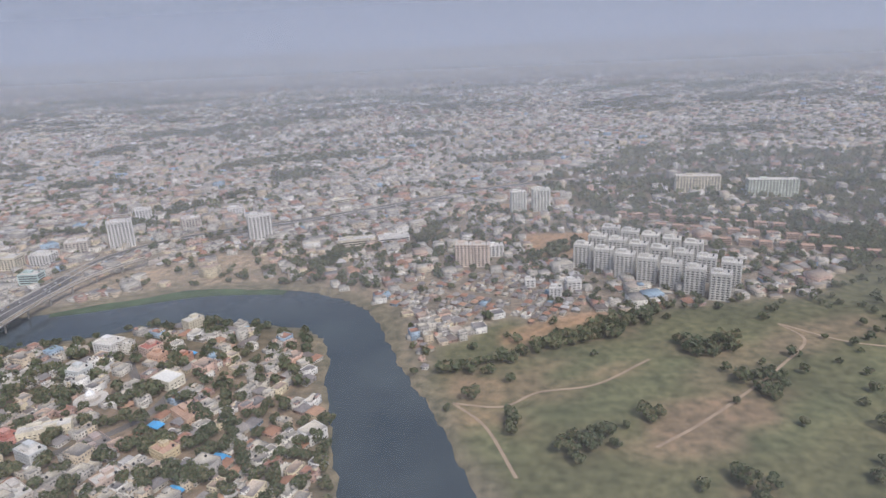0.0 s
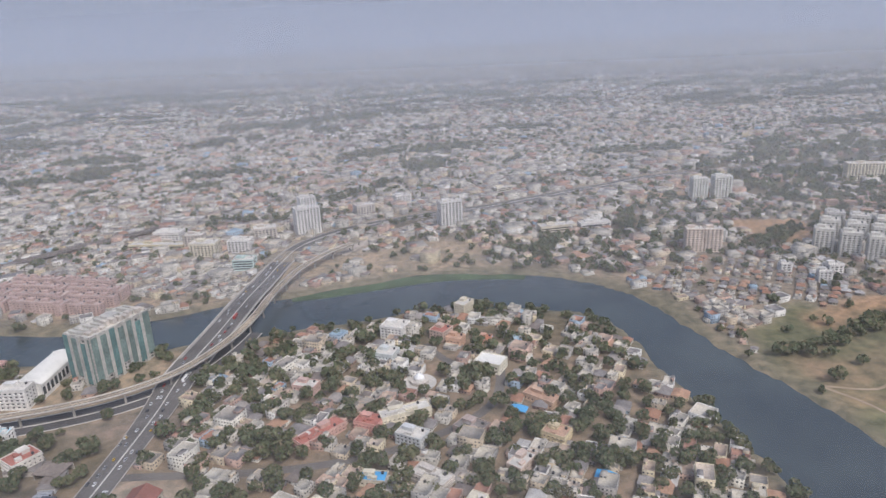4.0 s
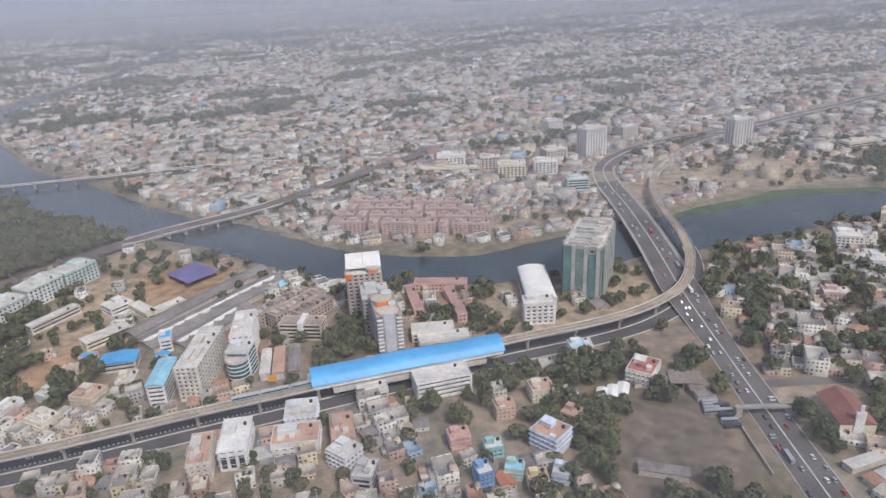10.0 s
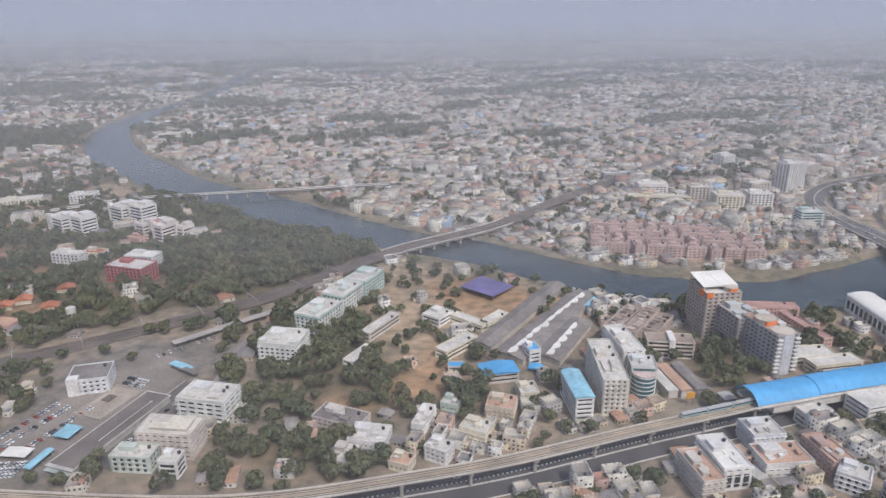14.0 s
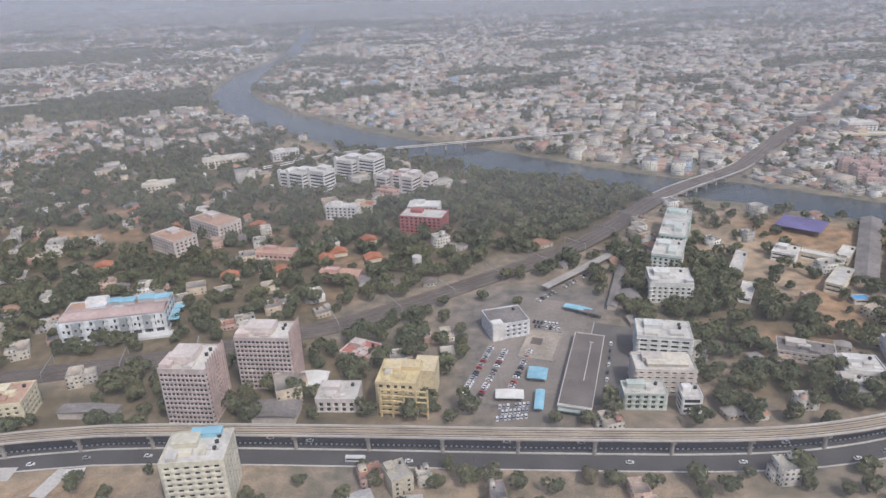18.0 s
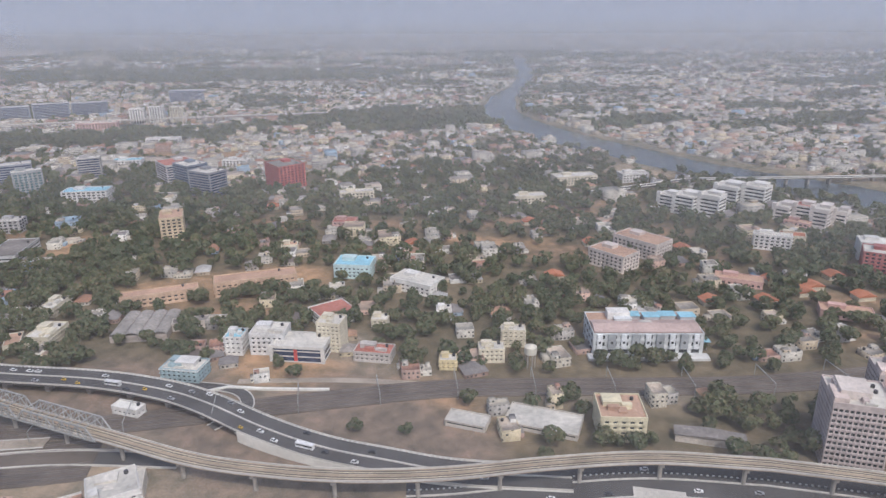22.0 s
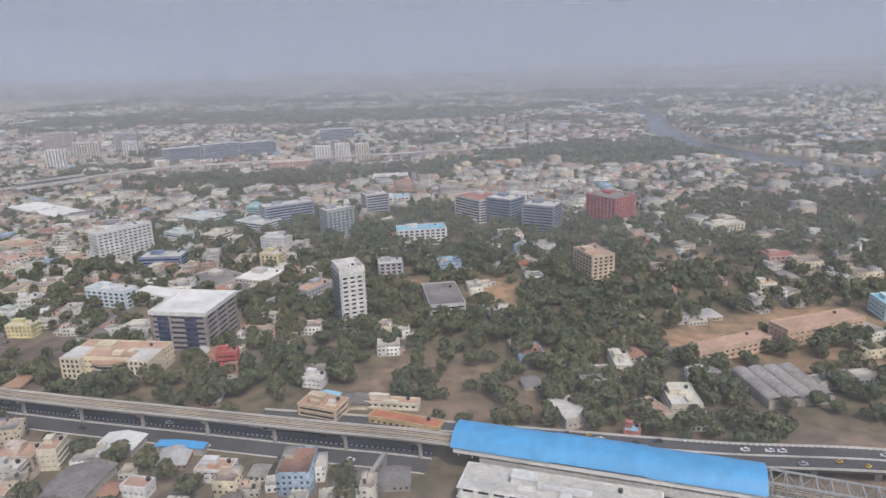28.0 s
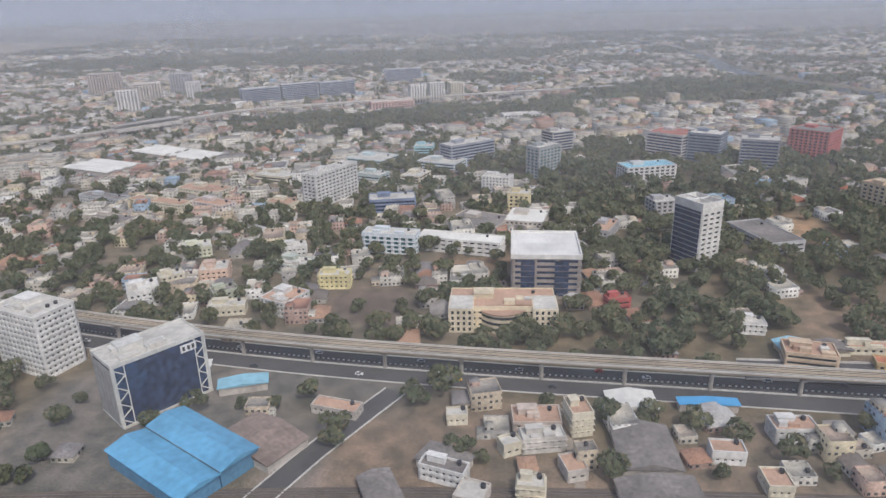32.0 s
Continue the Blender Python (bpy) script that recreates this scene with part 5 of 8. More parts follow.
# long white and green hostel row
for k, (along, h, wd) in enumerate(((-42, 17, 25), (0, 20, 23), (41, 19, 24))):
    ho = block("hostel_block", "long white hostel block with green bands and balconies", "building", -1183 + along * math.sin(radians(22)), 557 + along * math.cos(radians(22)), wd, 38, -22, h,
               MINT if k == 2 else (0.66, 0.68, 0.63), pale_roof, bay=5, sill=1.5, group="hostel row")
    part("gallery_room", Shape().box(4, -8 + 7 * k, h, 7, 15, 3.4), paint(0.60, 0.64, 0.58), ho, "green-white roof room")
    part("green_band", Shape().ring(wd + 0.5, 38.5, h - 2.2, 0.9, 0.3), paint(0.22, 0.38, 0.30), ho, "green cornice band")
hs = block("hostel_block", "white hostel block with a paved terrace and corner turrets", "building", -1215, 460, 33, 30, -8, 17, (0.68, 0.68, 0.63), pale_roof, bay=5, sill=1.5, group="hostel row")
for sx in (-1, 1):
    part("turret", Shape().box(sx * 13, -12, 17, 5, 5, 3).box(sx * 13, -12, 20, 5.8, 5.8, 0.3), paint(0.68, 0.68, 0.63), hs)
block("hostel_block", "grey long low hostel wing", "building", -1141, 507, 10, 48, -28, 8, STONE, pale_roof, head=False, group="hostel row")
block("low_house", "low white row beside trees", "house", -1153, 457, 10, 32, -28, 4, WHITE, pale_roof, head=False, tanks=0)
block("school_building", "cream school building on bare earth", "building", -1073, 471, 13, 40, -40, 8, CREAM, pale_roof, head=False)
block("school_building", "low cream L-shaped school block", "building", -1062, 520, 36, 11, -38, 6, CREAM, pale_roof, head=False)
block("school_building", "low cream school wing", "building", -1040, 524, 11, 32, -38, 6, CREAM, pale_roof, head=False)
block("house_large", "white flat house among trees", "house", -1091, 528, 20, 22, -35, 8, WHITE, pale_roof)
r_v = random.Random(17)
for (ax, ay), (bx, by), w_s, vents in (((-1052, 470), (-972, 606), 18, 0), ((-1031, 452), (-947, 582), 27, 10), ((-1000, 449), (-962, 520), 22, 5)):
    px, py, long_, t_ = (ax + bx) / 2, (ay + by) / 2, math.hypot(bx - ax, by - ay), -math.degrees(math.atan2(bx - ax, by - ay))
    claim(px, py, w_s, long_, t_)
    sh = thing("workshop_shed", "long grey asbestos-roofed workshop shed" + (" with a broken white ridge" if vents else ""), "shed", px, py, 0, t_, "workshop sheds")
    part("body", Shape().box(0, 0, -0.4, w_s - 1, long_ - 2, 6.4), paint(*STONE), sh)
    part("roof", Shape().gable(w_s, long_, 6, 2.6), grey_sheet, sh, "grey corrugated roof")
    v0 = -long_ / 2 + 1
    for i in range(vents):
        run_v, out_v = (long_ - 6) / vents * r_v.uniform(0.75, 1.15), r_v.uniform(1.2, 4.2)
        bow = [(-1.4, v0), (1.0, v0 + 0.5), (out_v, v0 + run_v * 0.35), (out_v * 0.9, v0 + run_v * 0.7), (0.8, v0 + run_v * 0.96), (-1.2, v0 + run_v * 0.96), (-r_v.uniform(1.0, 2.6), v0 + run_v * 0.5)]
        part("ridge_vent", Shape().prism(bow, 6.8, 8.9 + r_v.uniform(0, 0.7)), white_sheet, sh, "white bowed ridge ventilator")
        v0 += run_v
claim(-946, 561, 18, 26, -30)
bs = thing("market_shed", "open shed under a pale sky-blue sheet roof by the river", "shed", -946, 561, 0, -30)
part("roof", Shape().gable(17, 25, 5.6, 1.2), cyan_sheet, bs, "sky-blue sheet roof")
part("body", Shape().box(0, 0, -0.3, 15, 23, 5.8), paint(*STONE), bs)
bb = block("blue_block", "office with blue sheet roofs", "building", -1040, 428, 28, 18, 14, 7, STONE, blue_sheet, head=False, tanks=0)
part("blue_roof", Shape().gable(28.4, 18.4, 8.2, 1.8), blue_sheet, bb, "blue pitched sheet")
block("blue_block", "narrow house with a blue roof shelter", "building", -1012, 455, 10, 14, 20, 13, WHITE, blue_sheet, tanks=0)
block("blue_block", "small shelter with a blue roof", "building", -1073, 440, 13, 9, 0, 4, STONE, blue_sheet, head=False, tanks=0)
for px, py, w, d, t, h, col, rf, lab in ((-1151, 363, 36, 19, -21, 7, STONE, grey_sheet, "wide old hall with a brown-grey roof"), (-1128, 340, 25, 20, -9, 9, WHITE, pale_roof, "white house with roof rooms"),
                                         (-1082, 327, 16, 12, -27, 10, WHITE, pale_roof, "white corner house"), (-1058, 351, 19, 15, -25, 9, CREAM, pale_roof, "cream terrace house"),
                                         (-1040, 380, 20, 18, -13, 9, (0.60, 0.52, 0.40), peach_roof, "tan terrace house"), (-1094, 362, 9, 26, -16, 9, WHITE, pale_roof, "narrow white house"),
                                         (-1142, 322, 16, 20, -13, 7, STONE, pale_roof, "grey terrace house"), (-1105, 318, 14, 12, -20, 6, CREAM, peach_roof, "small cream house"),
                                         (-1020, 400, 14, 16, 10, 8, CREAM, pale_roof, "cream house"), (-1075, 385, 14, 12, -20, 6, (0.50, 0.56, 0.48), pale_roof, "pale green house")):
    block("town_house", lab + " beside the viaduct", "house", px, py, w, d, t, h, col, rf, floor=3.1, bay=3.8)
# hotel row east of the bus yard
block("hotel_block", "white long-banded hotel block with a pale roof room", "hotel", -1245, 371, 36, 24, -10, 19, (0.66, 0.66, 0.62), pale_roof, sill=1.5, bay=7, tanks=2)
pv = block("hotel_block", "white hotel block with a cream roof pavilion and brown front", "hotel", -1256, 332, 37, 21, -4, 18, (0.58, 0.52, 0.46), pale_roof, bay=5, tanks=2)
part("pavilion", Shape().box(2, 0, 18, 24, 13, 2.6).box(2, 0, 20.6, 26, 15, 0.4), paint(0.70, 0.64, 0.52), pv, "cream roof pavilion")
block("hotel_block", "low green-banded hotel front", "hotel", -1272, 314, 26, 14, -3, 11, (0.52, 0.57, 0.50), pale_roof, sill=1.4, bay=5)
block("hotel_block", "slim white hotel wing with stacked balconies", "hotel", -1246, 308, 12, 12, -3, 12, WHITE, pale_roof, sill=1.2)
bo = block("bus_station_office", "white station office with a flat grey roof and a stair tower", "building", -1350, 408, 29, 25, 16, 12, (0.66, 0.66, 0.66), grey_sheet, bay=5, head=False)
part("stair_tower", Shape().box(-10, -10, -0.4, 8, 7, 14.4), paint(*WHITE), bo, "white stair tower")
for px, py, w, d, t, roof_m in ((-1353, 321, 17, 9, -4, white_sheet), (-1333, 344, 12, 13, -12, cyan_sheet),
                                (-1335, 315, 5, 20, -10, cyan_sheet), (-1292, 434, 21, 6, -28, cyan_sheet), (-1284, 427, 20, 4, -28, grey_sheet)):
    claim(px, py, w, d, t)
    sh = thing("yard_shelter", "flat-roofed sheet shelter in the parking yard", "shelter", px, py, 0, t, "yard shelters")
    part("roof", Shape().gable(w, d, 3.6, 0.6), roof_m, sh, "sheet roof")
    for sx in (-1, 1):
        for i in range(3):
            part("post", Shape().box(sx * w * 0.42, -d * 0.42 + d * 0.42 * i, -0.2, 0.35, 0.35, 4.0), concrete, sh)
claim(-1283, 362, 30, 100, -17)
lot = tagged(new("parking_lot", Shape().box(0, 0, 0.02, 30, 104, 0.14).mesh("parking_lot")), "worn grey asphalt yard beside the hotel row", kind="structure")
lot.data.materials.append(dusty_street)
lot.matrix_basis = pose(-1283, 362, 0, 0, 0, -17)
for s in (-1, 1):
    part("kerb", Shape().box(s * 15.2, 0, 0, 0.5, 104, 0.3), pale_concrete, lot, "pale kerb")
claim(-1352, 360, 66, 110, -19)
yard = tagged(new("parking_yard", Shape().box(0, 0, 0.02, 62, 150, 0.08).mesh("parking_yard")), "dusty grey-brown paved parking yard", kind="structure")
yard.data.materials.append(worn("yard_paving", (0.27, 0.235, 0.20), 0.95, 0, 0.5, 0.03, 0.3))
yard.matrix_basis = pose(-1332, 384, 0, 0, 0, -19)
court = tagged(new("paved_court", Shape().box(0, 0, 0.02, 24, 40, 0.5).mesh("paved_court")), "raised pale paved court in the parking yard", kind="structure")
court.data.materials.append(tan_paving)
court.matrix_basis = pose(-1326, 385, 0, 0, 0, -18)
part("court_wall", Shape().ring(25, 41, 0, 1.5, 0.5), concrete, court, "low grey court wall")
part("sunken_pit", Shape().box(-4, 4, 0.5, 8, 9, 0.12), ballast, court, "dark square bed")
plat = thing("platform_roof", "long grey platform roof beside the tracks", "shelter", -1278, 504, 0, 44)
claim(-1278, 504, 100, 9, 44)
part("roof", Shape().box(0, 0, 4.6, 98, 8, 0.4), concrete, plat)
for i in range(13):
    part("post", Shape().box(-46 + 7.6 * i, 0, -0.2, 0.4, 0.4, 4.9), concrete, plat)
claim(-1303, 347, 21, 92, -16)
hall_l = thing("market_hall", "long low hall with a worn brown-grey flat roof and shuttered front", "hall", -1303, 347, 0, -16)
part("body", Shape().box(0, 0, -0.3, 19.4, 89, 5.1), paint(0.46, 0.45, 0.41), hall_l)
part("roof", Shape().box(0, 2, 4.8, 20.4, 88, 0.3), worn("old_flat_roof", (0.215, 0.185, 0.165), 0.95, 0, 0.8, 0.03, 0.4), hall_l, "worn brown-grey roof")
part("roof_edge", Shape().ring(20.8, 90.6, 4.7, 0.9, 0.5), pale_concrete, hall_l, "pale roof edge")
part("roof_strip", Shape().box(2.2, 10, 5.1, 0.5, 50, 0.3).box(2.2, 34, 5.1, 3, 0.5, 0.3), pale_concrete, hall_l, "pale roof joint")
part("front_awning", Shape().box(0, -46.2, 3.2, 19.6, 3.0, 0.3), paint(0.40, 0.46, 0.42), hall_l, "grey-green front awning")
for k in range(5):
    part("shutter", Shape().box(-7.6 + 3.8 * k, -44.6, 0.1, 3.0, 0.3, 2.8), paint(0.26, 0.32, 0.30), hall_l, "dull green shutter")
lsh = thing("long_shed", "long dark low shed at the edge of the parking yard", "shed", -1253, 474, 0, -18)
claim(-1253, 474, 8, 82, -18)
part("body", Shape().box(0, 0, -0.3, 6.4, 80, 3.6), paint(*STONE), lsh)
part("roof", Shape().gable(7.4, 80, 3.3, 1.0, 0.3), grey_sheet, lsh, "dark sheet roof")
# twin towers, yellow building and their neighbours
for (px, py, w, d, t, h) in ((-1546, 314, 29, 29, -4, 39), (-1509, 347, 36, 22, -4, 38)):
    tw = block("office_tower", "pinkish office tower with close rows of windows and fins", "office", px, py, w, d, t, h, (0.55, 0.47, 0.44), pale_roof, floor=3.3, sill=1.6, bay=2.7, tanks=2, group="twin office towers")
    part("roof_block", Shape().box(-3, 0, h, w * 0.5, d * 0.55, 5), paint(0.7, 0.62, 0.56), tw)
    part("roof_block", Shape().box(-w * 0.36, -d * 0.2, h, w * 0.24, d * 0.5, 3), paint(0.72, 0.60, 0.54), tw)
    for i in range(9):
        part("side_fin", Shape().box(w / 2 + 0.5, -d * 0.42 + d * 0.105 * i, 2, 1.0, 0.5, h + 3), paint(0.52, 0.40, 0.37), tw, "tall pink fin")
ye = block("yellow_building", "cream-yellow office building on tall open columns", "office", -1421, 320, 25, 26, -7, 22, (0.72, 0.60, 0.36), worn("yellow_terrace", (0.70, 0.58, 0.32), 0.85), bay=5, sill=1.3)
part("side_wing", Shape().box(14, 14, -0.4, 14, 18, 21), paint(0.66, 0.56, 0.36), ye, "cream side wing")
for i in range(5):
    part("frame_post", Shape().box(-9 + 7.2 * i, -16, -0.3, 1.0, 1.0, 21), paint(0.70, 0.56, 0.30), ye, "open yellow column")
for k in range(5):
    part("frame_beam", Shape().box(5, -16, 3.6 + 3.8 * k, 30, 1.0, 0.8), paint(0.70, 0.56, 0.30), ye, "open yellow beam")
part("upper_block", Shape().box(6, 6, 22, 12, 9, 3), paint(0.66, 0.54, 0.32), ye)
part("blue_shelter", Shape().box(-4, 2, 23.5, 9, 4, 0.3).box(-4, 2, 22, 8, 3, 1.5), cyan_sheet, ye, "pale blue roof shelter")
block("office_block", "white balconied block beside the viaduct", "apartments", -1460, 320, 26, 20, -2, 9, (0.66, 0.60, 0.55), pale_roof, sill=1.1, bay=5)
block("office_block", "old white block with a red terrace", "building", -1453, 371, 22, 20, -26, 9, (0.62, 0.52, 0.46), red_roof, bay=4)
for px, py, w, d, m_roof in ((-1497, 308, 28, 17, grey_sheet), (-1481, 340, 19, 17, white_sheet), (-1616, 311, 38, 9, grey_sheet)):
    claim(px, py, w, d, -2)
    sh = thing("shed", "low shed with a wide sheet roof among trees", "shed", px, py, 0, -2)
    part("body", Shape().box(0, 0, -0.3, w - 1, d - 1, 5.3), paint(*STONE), sh)
    part("roof", Shape().gable(w, d, 5, 1.2), m_roof, sh)
corner = block("office_block", "cream corner office with a sky-blue shelter and railings on its roof", "office", -1518, 242, 32, 25, 5, 30, (0.70, 0.66, 0.52), pale_roof, bay=5, tanks=3)
part("blue_shelter", Shape().box(3, 9, 33, 16, 6, 0.4).box(3, 9, 30, 15, 5, 3), cyan_sheet, corner, "sky-blue roof shelter")
pave = structure("paved_terrace", Shape().box(0, 0, 0.02, 26, 11, 0.12).mesh("paved_terrace"), pale_concrete, "pale paved terrace beside the road")
pave.matrix_basis = pose(-1646, 258, 0, 0, 0, 2)
drive = structure("paved_drive", Shape().box(0, 0, 0.02, 9, 22, 0.12).mesh("paved_drive"), pale_concrete, "pale paved entrance drive")
drive.matrix_basis = pose(-1607, 251, 0, 0, 0, -12)
claim(-1646, 258, 26, 11, 2)
claim(-1607, 251, 9, 22, -12)
lh = block("bungalow", "low house with a dark terrace inside a white parapet", "house", -1648, 233, 25, 22, 12, 4.5, (0.66, 0.64, 0.60), peach_roof, floor=3.6, bay=4, head=False, tanks=0)
part("white_rim", Shape().ring(25.8, 22.8, 4.9, 0.7, 0.9), paint(*WHITE), lh, "white parapet rim")
part("terrace_step", Shape().box(3, 2, 4.6, 1.2, 16, 0.5).box(-6, -2, 4.6, 1.2, 12, 0.5), paint(*WHITE), lh, "white terrace kerb")
gt = thing("gate_house", "white flat gate canopy on posts beside the road", "gate", -1595, 255, 0, 8)
part("canopy", Shape().box(0, 0, 4.2, 10, 4, 0.5), paint(*WHITE), gt)
for sx in (-1, 1):
    part("post", Shape().box(sx * 4, 0, -0.3, 0.7, 0.7, 4.6), paint(*WHITE), gt)
# blue and white hall, small yellow block
bh = block("school_hall", "long white and teal school building with blue roof sheets", "building", -1649, 424, 77, 36, 12, 17, (0.64, 0.66, 0.66), peach_roof, floor=5.5, sill=2.6, bay=9)
part("pitched_roof", Shape().gable(20, 74, 17.8, 2.0, 0.3), worn("pinkish_sheet", (0.50, 0.38, 0.34), 0.8), bh, "dull pink roof sheet", pose(0, -6, 0, 0, 0, 90))
for i in range(4):
    part("blue_shelter", Shape().box(-6 + 13 * i, 10 - (i % 2) * 4, 20 + (i % 2), 12, 9, 0.3), cyan_sheet, bh, "sky-blue roof sheet")
    part("shelter_frame", Shape().box(-6 + 13 * i, 10 - (i % 2) * 4, 17, 11, 8, 3 + (i % 2)), paint(0.5, 0.5, 0.5), bh)
part("white_room", Shape().box(-16, 10, 17, 16, 9, 6), paint(*WHITE), bh)
for i in range(9):
    part("front_box", Shape().box(-34 + 8.4 * i, -18.6, 6.5, 5.4 if i % 2 else 3.6, 1.6, 11.0), paint(*((0.36, 0.38, 0.39) if i % 2 else (0.76, 0.78, 0.79))), bh, "grey or white projecting front box")
    part("window", Shape().box(-34 + 8.4 * i, -19.5, 10.5, 1.6, 0.2, 1.8), dark_glass, bh)
part("plinth", Shape().box(0, -21, -0.3, 84, 8, 2.3), paint(0.60, 0.60, 0.58), bh, "pale front terrace")
for i in range(3):
    part("side_shelter", Shape().box(42 - 2 * (i % 2), -8 + 12 * i, 8 - i, 8, 9, 0.3), cyan_sheet, bh, "sky-blue side roof")
    part("shelter_post", Shape().box(45 - 2 * (i % 2), -8 + 12 * i, -0.3, 0.4, 0.4, 8.3 - i), concrete, bh)
block("yellow_building", "small pale yellow three-storey block with a brown roof", "building", -1666, 312, 26, 25, 10, 16, (0.70, 0.63, 0.44), peach_roof, bay=5)
for px, py, w, d, t in ((-1753, 300, 25, 13, -6), (-1709, 309, 44, 22, -7)):
    block("compound", "low pale roofs of a walled compound", "building", px, py, w, d, t, 3.2, (0.52, 0.48, 0.42), pale_roof, floor=3.0, head=False, tanks=0)
# glass-fronted mall and neighbours
ma = block("shopping_mall", "low mall with a dark glass front and a red panel", "mall", -1885, 358, 38, 22, 6, 12, (0.60, 0.58, 0.55), pale_roof, blue_glass, floor=4, sill=0.8, head=False)
part("red_panel", Shape().box(-1, -11.1, 1, 2.5, 0.4, 9), worn("red_panel", (0.55, 0.08, 0.07), 0.6), ma, "red front panel")
part("cornice", Shape().ring(39.4, 23.4, 10.6, 2.2, 0.8), paint(0.66, 0.64, 0.60), ma, "white roof cornice")
for s in (-1, 1):
    part("end_pier", Shape().box(s * 18.6, -11, -0.3, 2.6, 1.6, 12.3), paint(0.66, 0.64, 0.60), ma, "white end pier")
block("mall_wing", "cream six-storey block beside the mall", "apartments", -1868, 374, 18, 16, 2, 22, CREAM, pale_roof, floor=2.9, bay=3.4)
block("mall_wing", "white stepped block behind the mall", "apartments", -1911, 362, 25, 20, 10, 16, (0.68, 0.67, 0.65), pale_roof, bay=4)
block("mall_wing", "white balconied block with a blue terrace", "apartments", -1934, 354, 13, 15, 10, 14, WHITE, cyan_sheet, bay=4)
def flyover_house(px, py, w, d, t, h, col, rf, lab):
    block("town_house", lab + " near the flyover", "house", px, py, w, d, t, h, col, rf, floor=3.1, bay=3.8, head=h > 6)


flyover_house(-2117, 385, 12, 26, 10, 8, CREAM, pale_roof, "cream narrow hall")
flyover_house(-2084, 340, 18, 27, 10, 8, CREAM, pale_roof, "cream hall with a bare roof")
flyover_house(-2149, 316, 15, 26, 29, 6, STONE, pale_roof, "grey long house")
flyover_house(-2100, 325, 11, 22, 36, 6, CREAM, peach_roof, "cream long house")
flyover_house(-2114, 296, 8, 9, -5, 8, (0.50, 0.20, 0.16), cyan_sheet, "narrow red house with a blue top")
flyover_house(-1989, 382, 28, 10, 28, 6, STONE, grey_sheet, "grey low workshop")
flyover_house(-1833, 365, 27, 15, 3, 7, (0.50, 0.46, 0.42), red_roof, "grey block with a red-brown terrace")
flyover_house(-1752, 380, 18, 12, 14, 10, CREAM, pale_roof, "cream balconied apartment house")
flyover_house(-1740, 405, 17, 10, 10, 13, CREAM, pale_roof, "cream four-storey apartment house")
flyover_house(-1779, 363, 12, 10, 10, 7, (0.66, 0.56, 0.34), pale_roof, "small yellow house")
flyover_house(-1959, 267, 19, 8, -5, 5, WHITE, white_sheet, "white hut below the flyover")
flyover_house(-1915, 200, 26, 18, 30, 7, (0.66, 0.62, 0.55), pale_roof, "pale flat house beside the viaduct")
flyover_house(-1845, 415, 13, 12, 10, 7, CREAM, pale_roof, "cream house")
flyover_house(-1800, 440, 12, 14, 15, 7, WHITE, pale_roof, "white house")
flyover_house(-1990, 560, 16, 12, 20, 8, CREAM, peach_roof, "cream house")
th = block("corner_building", "teal and white three-storey corner building with roof rooms", "building", -1950, 314, 27, 17, 4, 9, (0.34, 0.44, 0.46), pale_roof, floor=3.0, sill=1.3, bay=4, tanks=1)
part("blue_flank", Shape().box(-13.7, 0, 1, 0.4, 15, 7.5), paint(0.16, 0.34, 0.50), th, "blue painted flank")
part("upper_room", Shape().box(2, 1, 9, 13, 9, 3.2).box(2, 1, 12.2, 14, 10, 0.3), paint(*WHITE), th, "white upper room")
part("white_cornice", Shape().ring(27.8, 17.8, 8.6, 0.8, 0.7), paint(*WHITE), th, "white cornice")
wt = thing("water_tower", "cream round water tower on columns", "tower", -1724, 374, 0, 0)
claim(-1724, 374, 9, 9, 0)
part("tank", Shape().drum(0, 0, 11, 4.2, 5, 18).drum(0, 0, 16, 4.2, 1.2, 18, 0.6), paint(0.66, 0.62, 0.52), wt, "round tank")
for i in range(6):
    part("column", Shape().box(3.2 * math.cos(math.tau * i / 6), 3.2 * math.sin(math.tau * i / 6), -0.3, 0.6, 0.6, 11.5), concrete, wt)
rr = block("court_roof", "white pavilion under a flat dull-red terrace", "building", -1886, 418, 26, 30, -42, 9, WHITE, red_roof, head=False, tanks=0)
block("apartment_block", "pale cyan apartment block among trees", "apartments", -1902, 514, 34, 26, 6, 13, (0.56, 0.70, 0.70), cyan_sheet, bay=4)
block("office_block", "long white low office with a broken roofline", "building", -1836, 492, 42, 24, -18, 10, WHITE, pale_roof, bay=5)
block("school_block", "long peach school block with arched openings", "school", -2043, 420, 62, 13, 33, 10, (0.58, 0.42, 0.30), peach_roof, bay=5, head=False)
block("school_block", "long peach school block with three floors", "school", -1976, 462, 70, 18, 30, 13, (0.58, 0.42, 0.30), peach_roof, bay=5, head=False)
